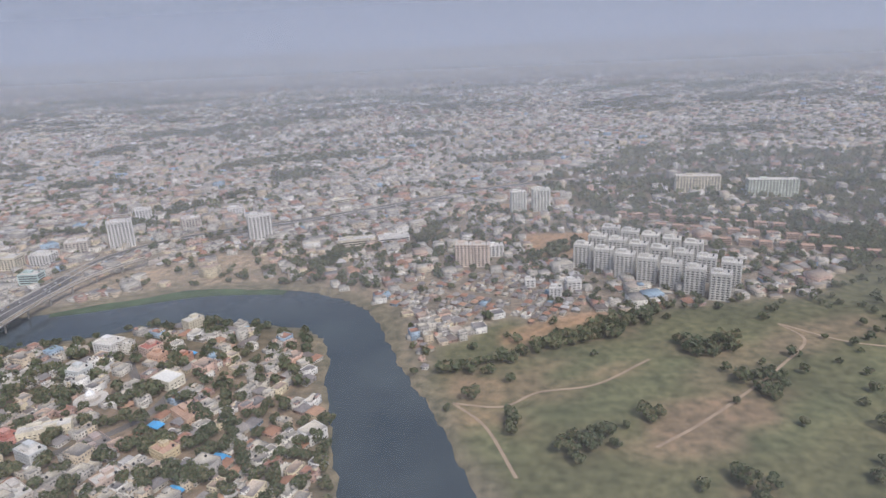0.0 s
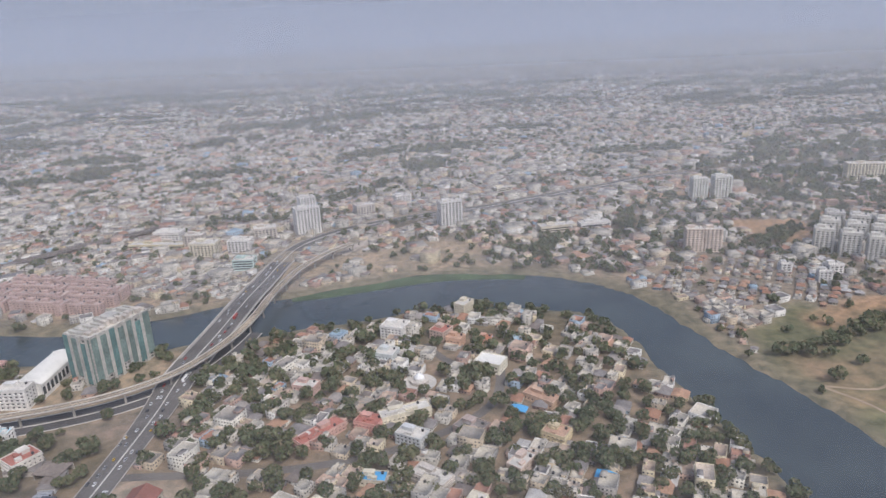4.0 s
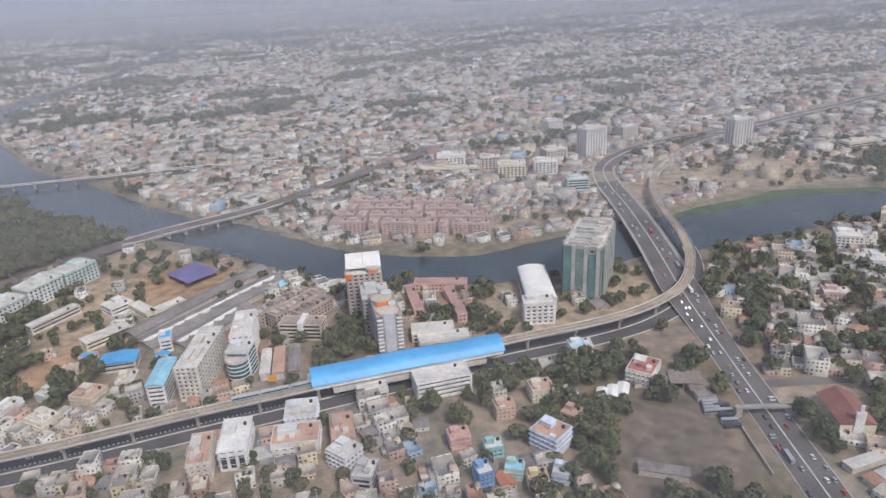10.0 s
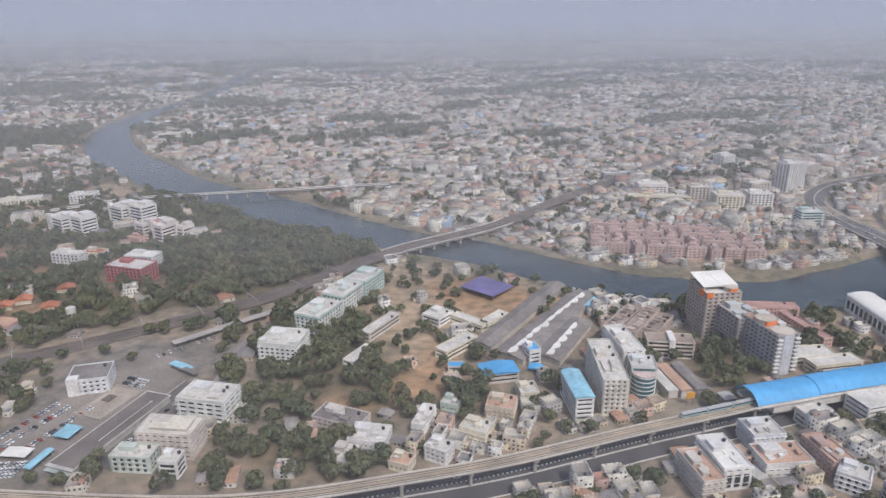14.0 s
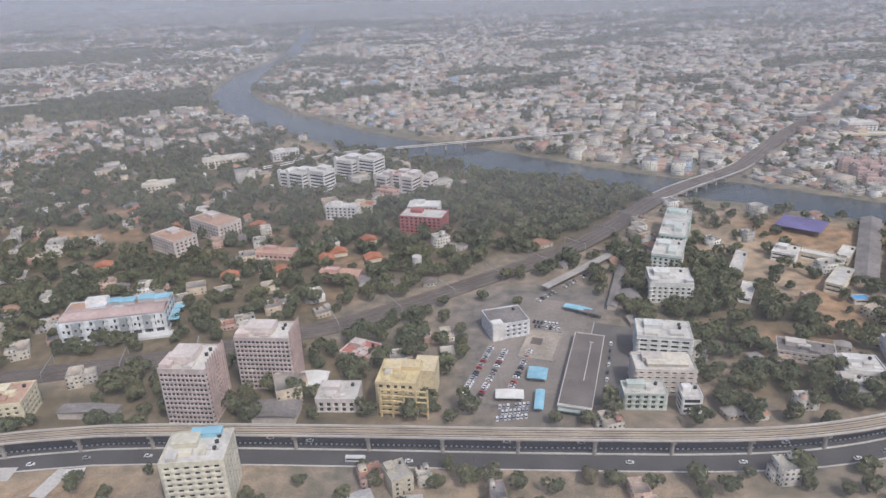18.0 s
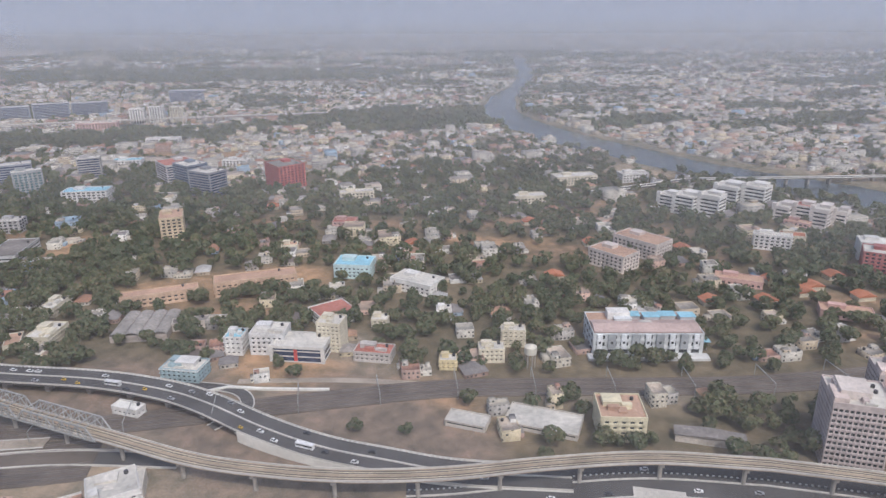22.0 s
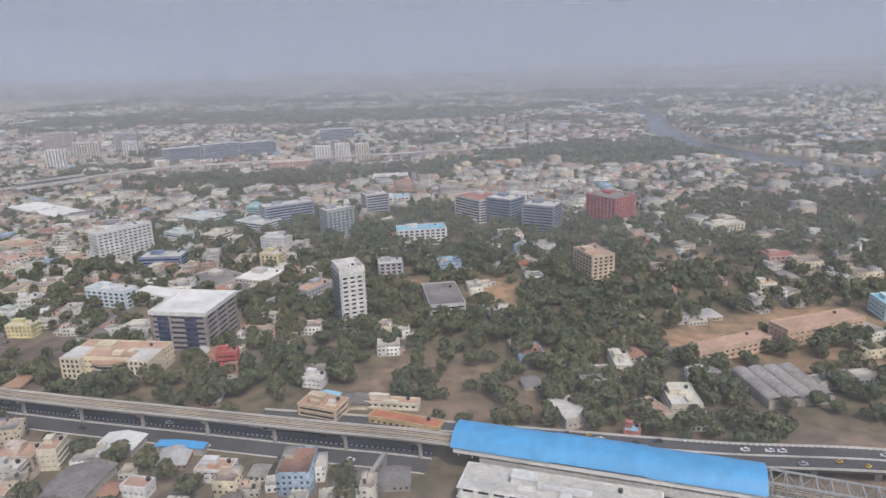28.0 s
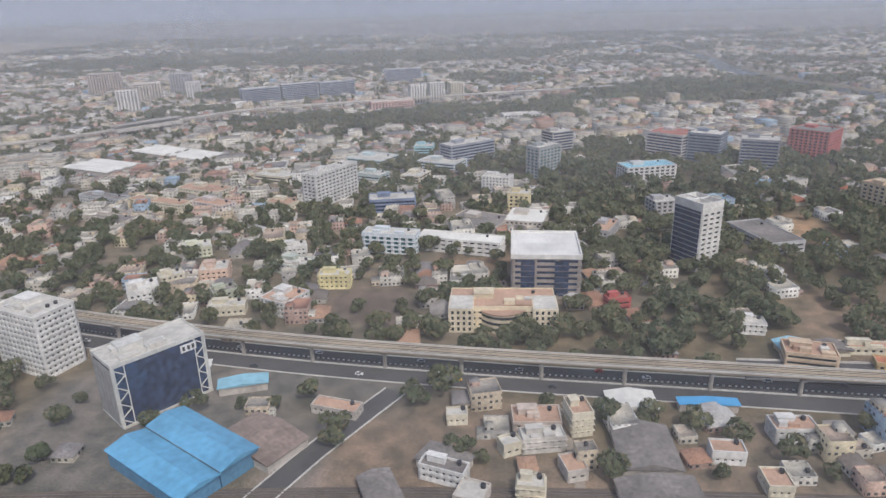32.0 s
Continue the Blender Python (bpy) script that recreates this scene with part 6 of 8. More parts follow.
for i in range(4):
    c, s = math.cos(radians(19)), math.sin(radians(19))
    px, py = -2021 + (i - 1.5) * 10.5 * c, 371 + (i - 1.5) * 10.5 * s
    claim(px, py, 11, 44, 19)
    sh = thing("factory_shed", "old grey factory shed with a curved sheet roof", "shed", px, py, 0, 19, "factory sheds")
    part("body", Shape().box(0, 0, -0.3, 10, 42, 5.3), paint(0.42, 0.37, 0.33), sh)
    arch = Shape()
    for k in range(8):
        a0, a1 = math.pi * k / 8, math.pi * (k + 1) / 8
        arch.face([(-5.2 * math.cos(a0), 21, 5 + 2.4 * math.sin(a0)), (-5.2 * math.cos(a1), 21, 5 + 2.4 * math.sin(a1)),
                   (-5.2 * math.cos(a1), -21, 5 + 2.4 * math.sin(a1)), (-5.2 * math.cos(a0), -21, 5 + 2.4 * math.sin(a0))])
    part("roof", arch, worn("pale_asbestos", (0.36, 0.33, 0.30), 0.95, 0, 0.5, 0.06, 0.35) if i == 0 else bpy.data.materials["pale_asbestos"], sh, "curved grey sheet roof")
# beside the western station
st = block("station_building", "wide white station building with a flat roof terrace", "building", -2150, 232, 92, 20, -5, 10, WHITE, pale_roof, floor=5, sill=3.0, bay=8, head=True)
hotel_w = thing("hotel_pool", "turquoise swimming pool in a brown tiled terrace", "pool", -1935, 176.5, 0, 40)
claim(-1936, 175, 33, 25, 40)
part("terrace", Shape().box(-2, -2, -0.3, 32, 24, 4.3), paint(0.42, 0.27, 0.20), hotel_w, "brown tiled terrace")
part("water", Shape().box(0, 0, 3.9, 24, 9.4, 0.2), pool_water, hotel_w, "turquoise pool water")
part("pool_edge", Shape().ring(25.4, 10.8, 3.9, 0.4, 0.6), paint(*WHITE), hotel_w, "white pool edge")
part("terrace_wall", Shape().box(-2, 10.2, 4.0, 32, 0.4, 1.2).box(-18, -2, 4.0, 0.4, 24, 1.2), paint(*WHITE), hotel_w, "low white terrace wall")
for k in range(3):
    part("lounger", Shape().box(-9 + 9 * k, 8, 4.0, 0.8, 2.0, 0.4), paint(*WHITE), hotel_w, "white lounger")
hw_p = block("hotel_block", "white hotel wing with a broad flat roof beside a pool", "hotel", -1915, 197, 24, 22, 42, 9, WHITE, pale_roof, bay=5, head=False)
part("roof_hut", Shape().box(-8.5, -7, 9, 4.5, 6.5, 4.2), paint(*WHITE), hw_p, "white stair hut")
block("compound", "roofless white compound walls", "building", -1890, 160, 40, 26, 0, 4, CREAM, pale_roof, head=False, tanks=0)
# ---- office quarter in the west ----
cr = block("college_building", "cream college building with arched windows and a curved front", "building", -2459, 332, 64, 28, 5, 14, (0.72, 0.62, 0.44), peach_roof, floor=4, sill=2.2, bay=4)
part("curved_front", Shape().drum(0, -6, -0.3, 15, 12, 28), paint(0.72, 0.62, 0.44), cr, "curved cream front")
for k in range(3):
    part("window_ring", Shape().drum(0, -6, 1.5 + 3.8 * k, 15.06, 1.7, 28), dark_glass, cr)
part("front_terrace", Shape().drum(0, -6, 11.7, 15.4, 0.8, 28), peach_roof, cr, "peach terrace")
for s in (-1, 1):
    part("end_pavilion", Shape().box(s * 25, -9, -0.3, 15, 20, 15.8), paint(0.74, 0.65, 0.48), cr)
    part("pavilion_roof", Shape().box(s * 25, -9, 15.5, 13.6, 18.6, 0.25), pale_roof, cr)
    for k in range(4):
        for i in range(4):
            part("window", Shape().box(s * 25 - 5 + 3.4 * i, -19.05, 1.4 + 3.6 * k, 1.5, 0.2, 2.0), dark_glass, cr)
bw = block("office_building", "large grey office building with a white roof and blue glass panels", "office", -2434, 388, 45, 48, 3, 30, (0.30, 0.265, 0.245), worn("white_terrace", (0.78, 0.76, 0.72), 0.8), blue_glass, floor=4.0, sill=1.9, bay=15, tanks=0, head=False)
for q in (-12, 10):
    part("glass_panel", Shape().box(q, -24.2, 3, 9, 0.5, 24), blue_glass, bw, "tall blue glass panel")
part("white_brow", Shape().ring(46, 49, 28.5, 3, 1.0), paint(*WHITE), bw, "white roof edge")
block("conference_hall", "long white hall with a saw-edged roof", "hall", -2500, 452, 68, 18, -10, 11, WHITE, white_sheet, bay=6, head=False)
block("glass_office", "white office with sky-blue glass", "office", -2555, 446, 44, 15, -5, 16, (0.62, 0.66, 0.68), pale_roof, teal_glass, sill=1.0, bay=6)
sl = block("slim_tower", "slim white office tower with a crown frame and dark side", "tower", -2326, 436, 20, 26, 35, 46, (0.66, 0.64, 0.60), pale_roof, floor=3.6, sill=1.8, bay=6)
part("crown_frame", Shape().ring(20.2, 26.2, 46.5, 4.5, 0.9), paint(*WHITE), sl, "open white crown")
part("dark_side", Shape().box(-10.3, 0, 1, 0.6, 24, 44), blue_glass, sl, "dark blue glass side")
for k in range(12):
    part("side_band", Shape().box(-10.65, 0, 3.4 + 3.6 * k, 0.3, 24, 0.5), paint(0.34, 0.35, 0.37), sl, "grey floor band")
part("crown_beam", Shape().box(0, 0, 50, 19, 1.0, 0.9).box(0, 0, 50.1, 1.0, 25, 0.7), paint(*WHITE), sl, "white crown beam")
block("red_house", "small red building with white bands", "building", -2388, 352, 15, 9, 20, 9, (0.48, 0.12, 0.11), red_roof, sill=2.4)
block("low_office", "grey pitched office with white window bands", "office", -2262, 490, 30, 56, 21, 9, (0.50, 0.50, 0.49), grey_sheet, head=False)
block("white_office", "white office slab with dark window bands", "office", -2648, 585, 64, 18, 67, 33, WHITE, pale_roof, bay=6, tanks=2)
block("white_hotel", "white hotel slab with a grid of small windows", "hotel", -2712, 250, 38, 24, -16, 36, WHITE, pale_roof, floor=3.2, bay=3.6, tanks=2)
bg = block("glass_showroom", "dark blue glass box with white diagonal bracing and a pale roof", "showroom", -2626, 222, 46, 24, 55, 33, (0.62, 0.61, 0.57), pale_roof, blue_glass, floor=32, sill=0.9, tanks=0)
for s in (-1, 1):
    lo_x, hi_x = (17.2, 22.8) if s > 0 else (-22.8, -17.2)
    for q in (lo_x, hi_x):
        part("brace_post", Shape().box(q, -12.5, 0.5, 0.4, 0.4, 32), white_line, bg, "white steel post")
    for k in range(7):
        part("brace", Shape().rod((lo_x if k % 2 else hi_x, -12.5, 1 + 4.4 * k), (hi_x if k % 2 else lo_x, -12.5, 5.4 + 4.4 * k), 0.22), white_line, bg, "white diagonal brace")
part("foot_beam", Shape().box(0, -12.7, 0.2, 46, 1.0, 1.1), pale_concrete, bg, "pale foot beam")
for k in range(5):
    part("end_panel", Shape().box(-23.15, -9 + 4.5 * k, 2, 0.3, 3.9, 29), paint(0.36, 0.355, 0.34), bg, "grey end wall panel")
part("roof_plant", Shape().box(-12, 4, 33, 9, 4, 1.8).box(-3, 6, 33, 4, 3, 1.2), paint(*WHITE), bg, "white roof plant")
part("sign_board", Shape().box(14, -12.6, 27, 8, 0.4, 4), paint(0.75, 0.75, 0.75), bg, "white sign board")
part("sign_mark", Shape().box(11.5, -12.9, 28, 1.2, 0.3, 2.2).box(14, -12.9, 28, 1.2, 0.3, 2.2).box(16.3, -12.9, 28, 1.2, 0.3, 2.2), dark_line, bg, "dark sign strokes")
claim(-2587, 175, 57, 42, -28)
bs = thing("blue_shed", "large two-bay shed with bright blue pitched sheet roofs", "shed", -2587, 175.5, 0, -28)
azure = worn("azure_sheet", (0.15, 0.40, 0.62), 0.5, 0, 0.3, 0.05, 0.2)
for k, (off, base) in enumerate(((9.8, 8.6), (-9.8, 7.6))):
    part("bay_wall", Shape().box(0, off, -0.3, 53, 19, base + 0.3), worn("azure_wall", (0.13, 0.30, 0.47), 0.6) if k == 0 else bpy.data.materials["azure_wall"], bs, "blue sheet wall")
    part("roof", Shape().gable(19.4, 55, base, 2.3, 0.4), azure, bs, "bright blue roof sheet", pose(0, off, 0, 0, 0, 90))
part("gutter", Shape().box(0, 0, 8.3, 55, 0.7, 0.5), steel, bs, "dark valley gutter")
# glass offices around the red block
def glass_office_block(px, py, w, d, t, h, col, rf, gl, lab):
    block("office_building", lab + " among trees", "office", px, py, w, d, t, h, col, rf, gl, sill=1.6, bay=0 if gl is blue_glass else 6)


glass_office_block(-2116, 815, 46, 40, -39, 32, (0.46, 0.14, 0.13), grey_sheet, dark_glass, "bright red office block with a white window grid")
glass_office_block(-2282, 806, 48, 44, -38, 30, (0.55, 0.52, 0.50), red_roof, blue_glass, "office block with white bands and a red roof")
glass_office_block(-2246, 786, 38, 32, -27, 33, (0.20, 0.24, 0.30), pale_roof, blue_glass, "dark blue glass office tower")
glass_office_block(-2197, 750, 40, 30, -16, 33, (0.26, 0.27, 0.30), pale_roof, blue_glass, "dark glass office tower with a pale edge")
glass_office_block(-2438, 700, 36, 20, 48, 34, (0.34, 0.36, 0.36), pale_roof, teal_glass, "grey office tower with a green-tinted front")
glass_office_block(-2422, 798, 32, 24, 36, 32, (0.40, 0.39, 0.38), pale_roof, blue_glass, "grey office tower with vertical bands")
glass_office_block(-2530, 756, 66, 24, 44, 26, (0.34, 0.36, 0.40), pale_roof, blue_glass, "long dark glass office building")
glass_office_block(-2329, 680, 56, 26, 20, 18, WHITE, cyan_sheet, dark_glass, "white terraced office with pale blue roofs")
glass_office_block(-2136, 578, 24, 34, 32, 26, (0.62, 0.50, 0.34), peach_roof, dark_glass, "peach hotel tower with a red roof")
glass_office_block(-2459, 569, 21, 17, -2, 16, (0.70, 0.60, 0.36), pale_roof, dark_glass, "pale yellow stepped block")
glass_office_block(-2580, 560, 44, 24, 14, 12, (0.22, 0.27, 0.38), pale_roof, blue_glass, "low dark blue office")
glass_office_block(-2240, 900, 40, 22, 10, 14, WHITE, pale_roof, dark_glass, "white low office")
glass_office_block(-2420, 880, 44, 20, 20, 12, WHITE, cyan_sheet, dark_glass, "white low office with blue roofs")
glass_office_block(-2330, 560, 24, 20, 20, 14, GREY, pale_roof, dark_glass, "grey block behind the slim tower")
# far slabs
for px, py, w, t, h, col, lab in ((-3005, 1250, 76, 39, 33, (0.32, 0.34, 0.38), "long dark glass office slab"), (-2942, 1302, 76, 39, 35, (0.36, 0.38, 0.42), "grey glass office slab"),
                                  (-2879, 1353, 78, 39, 33, (0.33, 0.35, 0.39), "dark glass office slab"), (-2690, 1272, 30, 26, 33, WHITE, "white apartment slab"),
                                  (-2655, 1292, 30, 26, 35, WHITE, "white apartment slab"), (-2618, 1312, 28, 26, 33, CREAM, "cream apartment slab"),
                                  (-3222, 1140, 38, 30, 42, WHITE, "white apartment tower"), (-3440, 1395, 70, 26, 50, (0.50, 0.42, 0.36), "tall brownish apartment tower"),
                                  (-3265, 1280, 54, 26, 41, STONE, "pale apartment tower"), (-3262, 1412, 50, 30, 46, (0.42, 0.41, 0.42), "grey apartment tower"),
                                  (-3190, 1330, 30, 30, 36, WHITE, "white apartment tower"), (-2720, 1180, 80, 24, 16, PINK, "pink apartment row"),
                                  (-2790, 1615, 88, 20, 33, (0.34, 0.35, 0.39), "dark office tower"), (-2480, 1060, 60, 20, 12, WHITE, "white low office")):
    block("far_building", lab + " above the far trees", "building", px, py, w, 22, t, h, col, pale_roof, blue_glass if col[0] < 0.41 else dark_glass, sill=1.5, bay=0 if col[0] < 0.41 else 6, head=False)
# second elevated line, far off
FAR_LINE = [(-3900, 480, 12), (-3600, 590, 12), (-3350, 690, 12), (-3200, 790, 12), (-3130, 855, 12), (-3075, 935, 12), (-3025, 1020, 12), (-2960, 1110, 12), (-2830, 1180, 12), (-2600, 1290, 12), (-2300, 1420, 12)]
far_line = curve_through(FAR_LINE, 28)
keep_free(curve_through(FAR_LINE, 8), 16)
fv = tagged(new("viaduct_far"), "second grey elevated railway line in the distance", kind="structure")
part("deck", ribbon(far_line, -5, 5, far_line[:, 2], 2.2), concrete, fv)
for s in (-1, 1):
    part("parapet", ribbon(far_line, s * 5 - 0.2, s * 5 + 0.2, far_line[:, 2] + 1.2, 1.2), pale_concrete, fv)
part("road_below", ribbon(far_line, -11, 11, 0.05, 0.1), asphalt, fv, "grey road below the line")
for x, y, z in far_line[::1]:
    part("pier", Shape().box(0, 0, -0.3, 2.6, 2.6, 10.4).box(0, 0, 9, 3, 8, 1), pale_concrete, fv, at=pose(x, y, 0))
fs = thing("metro_station", "pale boxy elevated station on the far line", "station", -3068, 948, 0, 58)
claim(-3068, 948, 120, 26, 58)
part("hall", Shape().box(0, 0, 8, 110, 22, 5.5), pale_concrete, fs)
part("canopy", Shape().box(0, 0, 17.5, 112, 20, 0.8), concrete, fs, "flat grey canopy")
for i in range(9):
    part("pier", Shape().box(-48 + 12 * i, 0, -0.3, 2.4, 14, 8.6), pale_concrete, fs)
    for sy in (-1, 1):
        part("canopy_post", Shape().box(-48 + 12 * i, sy * 8.5, 13.4, 0.6, 0.6, 4.2), pale_concrete, fs)
for px, py, w, d, t in ((-2974, 692, 80, 52, -18), (-2949, 783, 66, 46, -22), (-2884, 758, 60, 44, -22)):
    claim(px, py, w, d, t)
    sh = thing("warehouse", "wide warehouse with a dusty white sheet roof", "warehouse", px, py, 0, t, "warehouses")
    part("body", Shape().box(0, 0, -0.3, w - 1, d - 1, 7.3), paint(*STONE), sh)
    for i in range(3):
        part("roof", Shape().gable(d / 3, w, 7, 1.8, 0.3), white_sheet, sh, "dusty white roof sheet", pose(0, (i - 1) * d / 3, 0, 0, 0, 90))
def western_house(px, py, w, d, t, h, col, rf, lab):
    block("western_building", lab + " among western trees", "building", px, py, w, d, t, h, col, rf, floor=3.2, sill=1.8, bay=0 if py > 640 else 4)


western_house(-2701, 333, 20, 20, 35, 12, WHITE, pale_roof, "white apartment block")
western_house(-2696, 360, 17, 12, 40, 10, CREAM, pale_roof, "cream apartment block")
western_house(-2601, 333, 22, 24, -22, 10, WHITE, peach_roof, "white house with brown roof rooms")
western_house(-2670, 375, 20, 19, 19, 11, (0.62, 0.46, 0.36), pale_roof, "peach apartment block")
western_house(-2710, 424, 22, 18, 30, 8, (0.66, 0.66, 0.50), pale_roof, "pale yellow house")
western_house(-2579, 372, 22, 12, 8, 10, (0.72, 0.64, 0.36), pale_roof, "yellow apartment block")
western_house(-2620, 399, 26, 20, -17, 7, (0.54, 0.58, 0.50), pale_roof, "pale green house")
western_house(-2631, 431, 19, 12, 21, 8, WHITE, pale_roof, "white house")
western_house(-2809, 539, 70, 16, -15, 10, CREAM, peach_roof, "long cream apartment row")
western_house(-2753, 538, 44, 18, -21, 10, (0.66, 0.58, 0.54), peach_roof, "pinkish apartment row")
western_house(-2882, 558, 58, 14, -16, 8, (0.55, 0.56, 0.56), grey_sheet, "long grey row")
western_house(-2589, 788, 24, 22, 3, 15, (0.36, 0.56, 0.58), pale_roof, "teal office cube")
western_house(-2622, 652, 30, 20, -19, 12, (0.58, 0.66, 0.64), pale_roof, "pale teal office")
western_house(-2557, 725, 50, 34, -18, 10, (0.60, 0.66, 0.66), pale_roof, "pale blue low office")
western_house(-2735, 660, 46, 28, -17, 8, CREAM, pale_roof, "cream flat-roofed hall")
western_house(-2690, 559, 30, 20, -19, 6, CREAM, peach_roof, "low cream hall")
western_house(-2648, 343, 17, 11, 40, 8, (0.45, 0.47, 0.36), grey_sheet, "olive house")
western_house(-2637, 324, 24, 12, 16, 6, CREAM, pale_roof, "low cream house")
western_house(-2313, 330, 14, 10, -2, 7, WHITE, pale_roof, "white house")
western_house(-2256, 311, 37, 8, 3, 4, CREAM, peach_roof, "long low cream row")
western_house(-2385, 500, 16, 34, -20, 8, GREY, peach_roof, "grey stepped house")
western_house(-2484, 629, 30, 18, -10, 16, WHITE, pale_roof, "white office cube")
western_house(-2786, 588, 56, 26, -18, 10, CREAM, peach_roof, "cream apartment row")
western_house(-2645, 741, 51, 40, -20, 10, (0.56, 0.66, 0.66), pale_roof, "pale cyan block")
western_house(-2576, 659, 23, 30, -14, 10, CREAM, pale_roof, "cream block")
western_house(-2450, 525, 34, 40, -8, 7, STONE, white_sheet, "wide pale shed")
western_house(-2492, 514, 48, 39, -23, 6, STONE, grey_sheet, "wide low shed")
western_house(-2837, 500, 52, 14, -14, 5, STONE, grey_sheet, "low grey row")
for i in range(2):
    claim(-2297 + 20 * i, 310, 18, 12, 9)
    sh = thing("bungalow", "cream bungalow with a pitched grey roof", "house", -2297 + 20 * i, 308, 0, 9)
    part("body", Shape().box(0, 0, -0.3, 16, 10, 4.3), paint(*CREAM), sh)
    part("roof", Shape().gable(18, 12, 4, 2), grey_sheet if i else cyan_sheet, sh)

# ---- south side of the viaduct in the west ----
for px, py, w, d, t, h, col, rf, lab in (
        (-2417, 222, 10, 14, 17, 12, CREAM, peach_roof, "narrow cream house with a walled terrace"), (-2473, 180, 20, 8, -14, 7, WHITE, grey_sheet, "white gabled house"), (-2355, 207, 14, 9, 1, 6, WHITE, peach_roof, "white house"),
        (-2323, 226, 19, 11, 6, 7, WHITE, peach_roof, "white house with a peach terrace"), (-2436, 220, 22, 14, 7, 7, (0.58, 0.48, 0.40), peach_roof, "brown terrace house"), (-2433, 206, 19, 9, 14, 7, (0.62, 0.58, 0.52), pale_roof, "pale terrace house"),
        (-2447, 201, 9, 7, 30, 6, CREAM, pale_roof, "small cream house"), (-2437, 174, 11, 8, 0, 7, CREAM, pale_roof, "cream house"), (-2473, 221, 10, 7, 10, 5, CREAM, pale_roof, "small cream house"), (-2460, 168, 12, 12, -14, 5, STONE, pale_roof, "grey house"),
        (-2420, 190, 9, 12, 20, 5, STONE, peach_roof, "brown house"), (-2340, 190, 10, 12, 4, 5, CREAM, peach_roof, "cream house among trees"), (-2532, 222, 24, 9, -10, 4, STONE, peach_roof, "low ruined walled house")):
    block("town_house", lab + " near the road", "house", px, py, w, d, t, h, col, rf, floor=3.1, bay=3.6, head=h > 6)
peach_sheet = worn("brown_sheet", (0.30, 0.23, 0.19), 0.9, 0, 0.5, 0.06, 0.35)
for px, py, w, d, t, m_r in ((-2391, 241, 23, 16, 6, white_sheet), (-2389, 205, 25, 31, 5, grey_sheet), (-2355, 244, 28, 6, 4, blue_sheet), (-2387, 178, 32, 15, 9, grey_sheet),
                             (-2474, 188, 22, 13, -22, grey_sheet), (-2497, 166, 14, 20, 30, grey_sheet), (-2587, 237, 25, 10, 22, cyan_sheet), (-2558, 192, 36, 24, -27, peach_sheet),
                             (-2285, 196, 22, 16, 6, grey_sheet), (-2620, 250, 16, 8, 20, white_sheet)):
    claim(px, py, w, d, t)
    sh = thing("shed", "low workshop shed with a sheet roof by the road", "shed", px, py, 0, t)
    part("body", Shape().box(0, 0, -0.3, w - 0.8, d - 0.8, 4.8), paint(*STONE), sh)
    part("roof", Shape().gable(w, d, 4.5, min(w, d) * 0.12, 0.4), m_r, sh)
arch_gate = thing("portal", "curved concrete portal beside the road", "portal", -2240, 238, 0, -5)
claim(-2240, 238, 4, 24, -5)
part("post", Shape().box(0, -8, -0.3, 2, 2.4, 9), concrete, arch_gate)
part("post", Shape().box(0, 8, -0.3, 2, 2.4, 9), concrete, arch_gate)
part("lintel", Shape().box(0, 0, 8.6, 2.2, 19, 1.8), concrete, arch_gate)
block("house_large", "peach house with a pitched roof behind the viaduct", "house", -2293, 296, 26, 16, -8, 8, (0.62, 0.48, 0.34), peach_roof)
block("school_row", "long ochre school row behind the viaduct", "school", -2240, 290, 44, 9, -8, 5, (0.55, 0.42, 0.22), tile_roof, head=False, bay=4)

# ---- woods campus ----
def campus_block(px, py, w, d, t, h, col, rf, lab):
    block("campus_building", lab + " among trees", "building", px, py, w, d, t, h, col, rf, sill=1.7, bay=5, tanks=0)


def stepped_row(px, py, t, pieces, col, lab):
    """White terraced wings set side by side, each with its own depth and height."""
    c_, s_ = math.cos(radians(t)), math.sin(radians(t))
    for along, back, w, d, h, rf in pieces:
        wing = block("institute_wing", lab + " among trees", "building", px + along * c_ - back * s_, py + along * s_ + back * c_, w, d, t, h, col, rf, floor=4.2, sill=2.3, bay=0, head=False, tanks=1, group="institute")
        part("set_back_floor", Shape().box(w * 0.12, d * 0.16, h, w * 0.6, d * 0.5, 3.6).box(w * 0.12, d * 0.16, h + 3.6, w * 0.64, d * 0.56, 0.4), paint(*col), wing, "set-back roof floor")
        part("stair_tower", Shape().box(-w * 0.42, -d * 0.42, -0.3, 4.5, 4.5, h + 4.2), paint(*col), wing, "white stair tower")


stepped_row(-1575, 782, -30, ((-30, 2, 24, 22, 17, pale_roof), (-6, -4, 26, 26, 22, pale_roof), (20, 4, 26, 22, 25, pale_roof)), WHITE, "white terraced institute wing with long window bands")
stepped_row(-1514, 822, -30, ((-16, 0, 30, 30, 24, pale_roof), (14, 6, 28, 24, 27, pale_roof)), WHITE, "tall white institute wing with long window bands")
stepped_row(-1458, 770, -30, ((-20, 0, 18, 26, 15, pale_roof), (0, 6, 20, 20, 18, red_roof), (20, -2, 18, 26, 20, pale_roof), (36, 14, 14, 18, 16, pale_roof)), (0.70, 0.64, 0.59), "cream-white institute wing with many bays")
campus_block(-1470, 740, 26, 12, -30, 8, PINK, peach_roof, "pink low canteen with a flat roof")
campus_block(-1420, 622, 46, 26, -15, 18, (0.42, 0.14, 0.13), pale_roof, "red building with white cornices")
campus_block(-1421, 652, 34, 20, -7, 18, WHITE, white_sheet, "white flat hall")
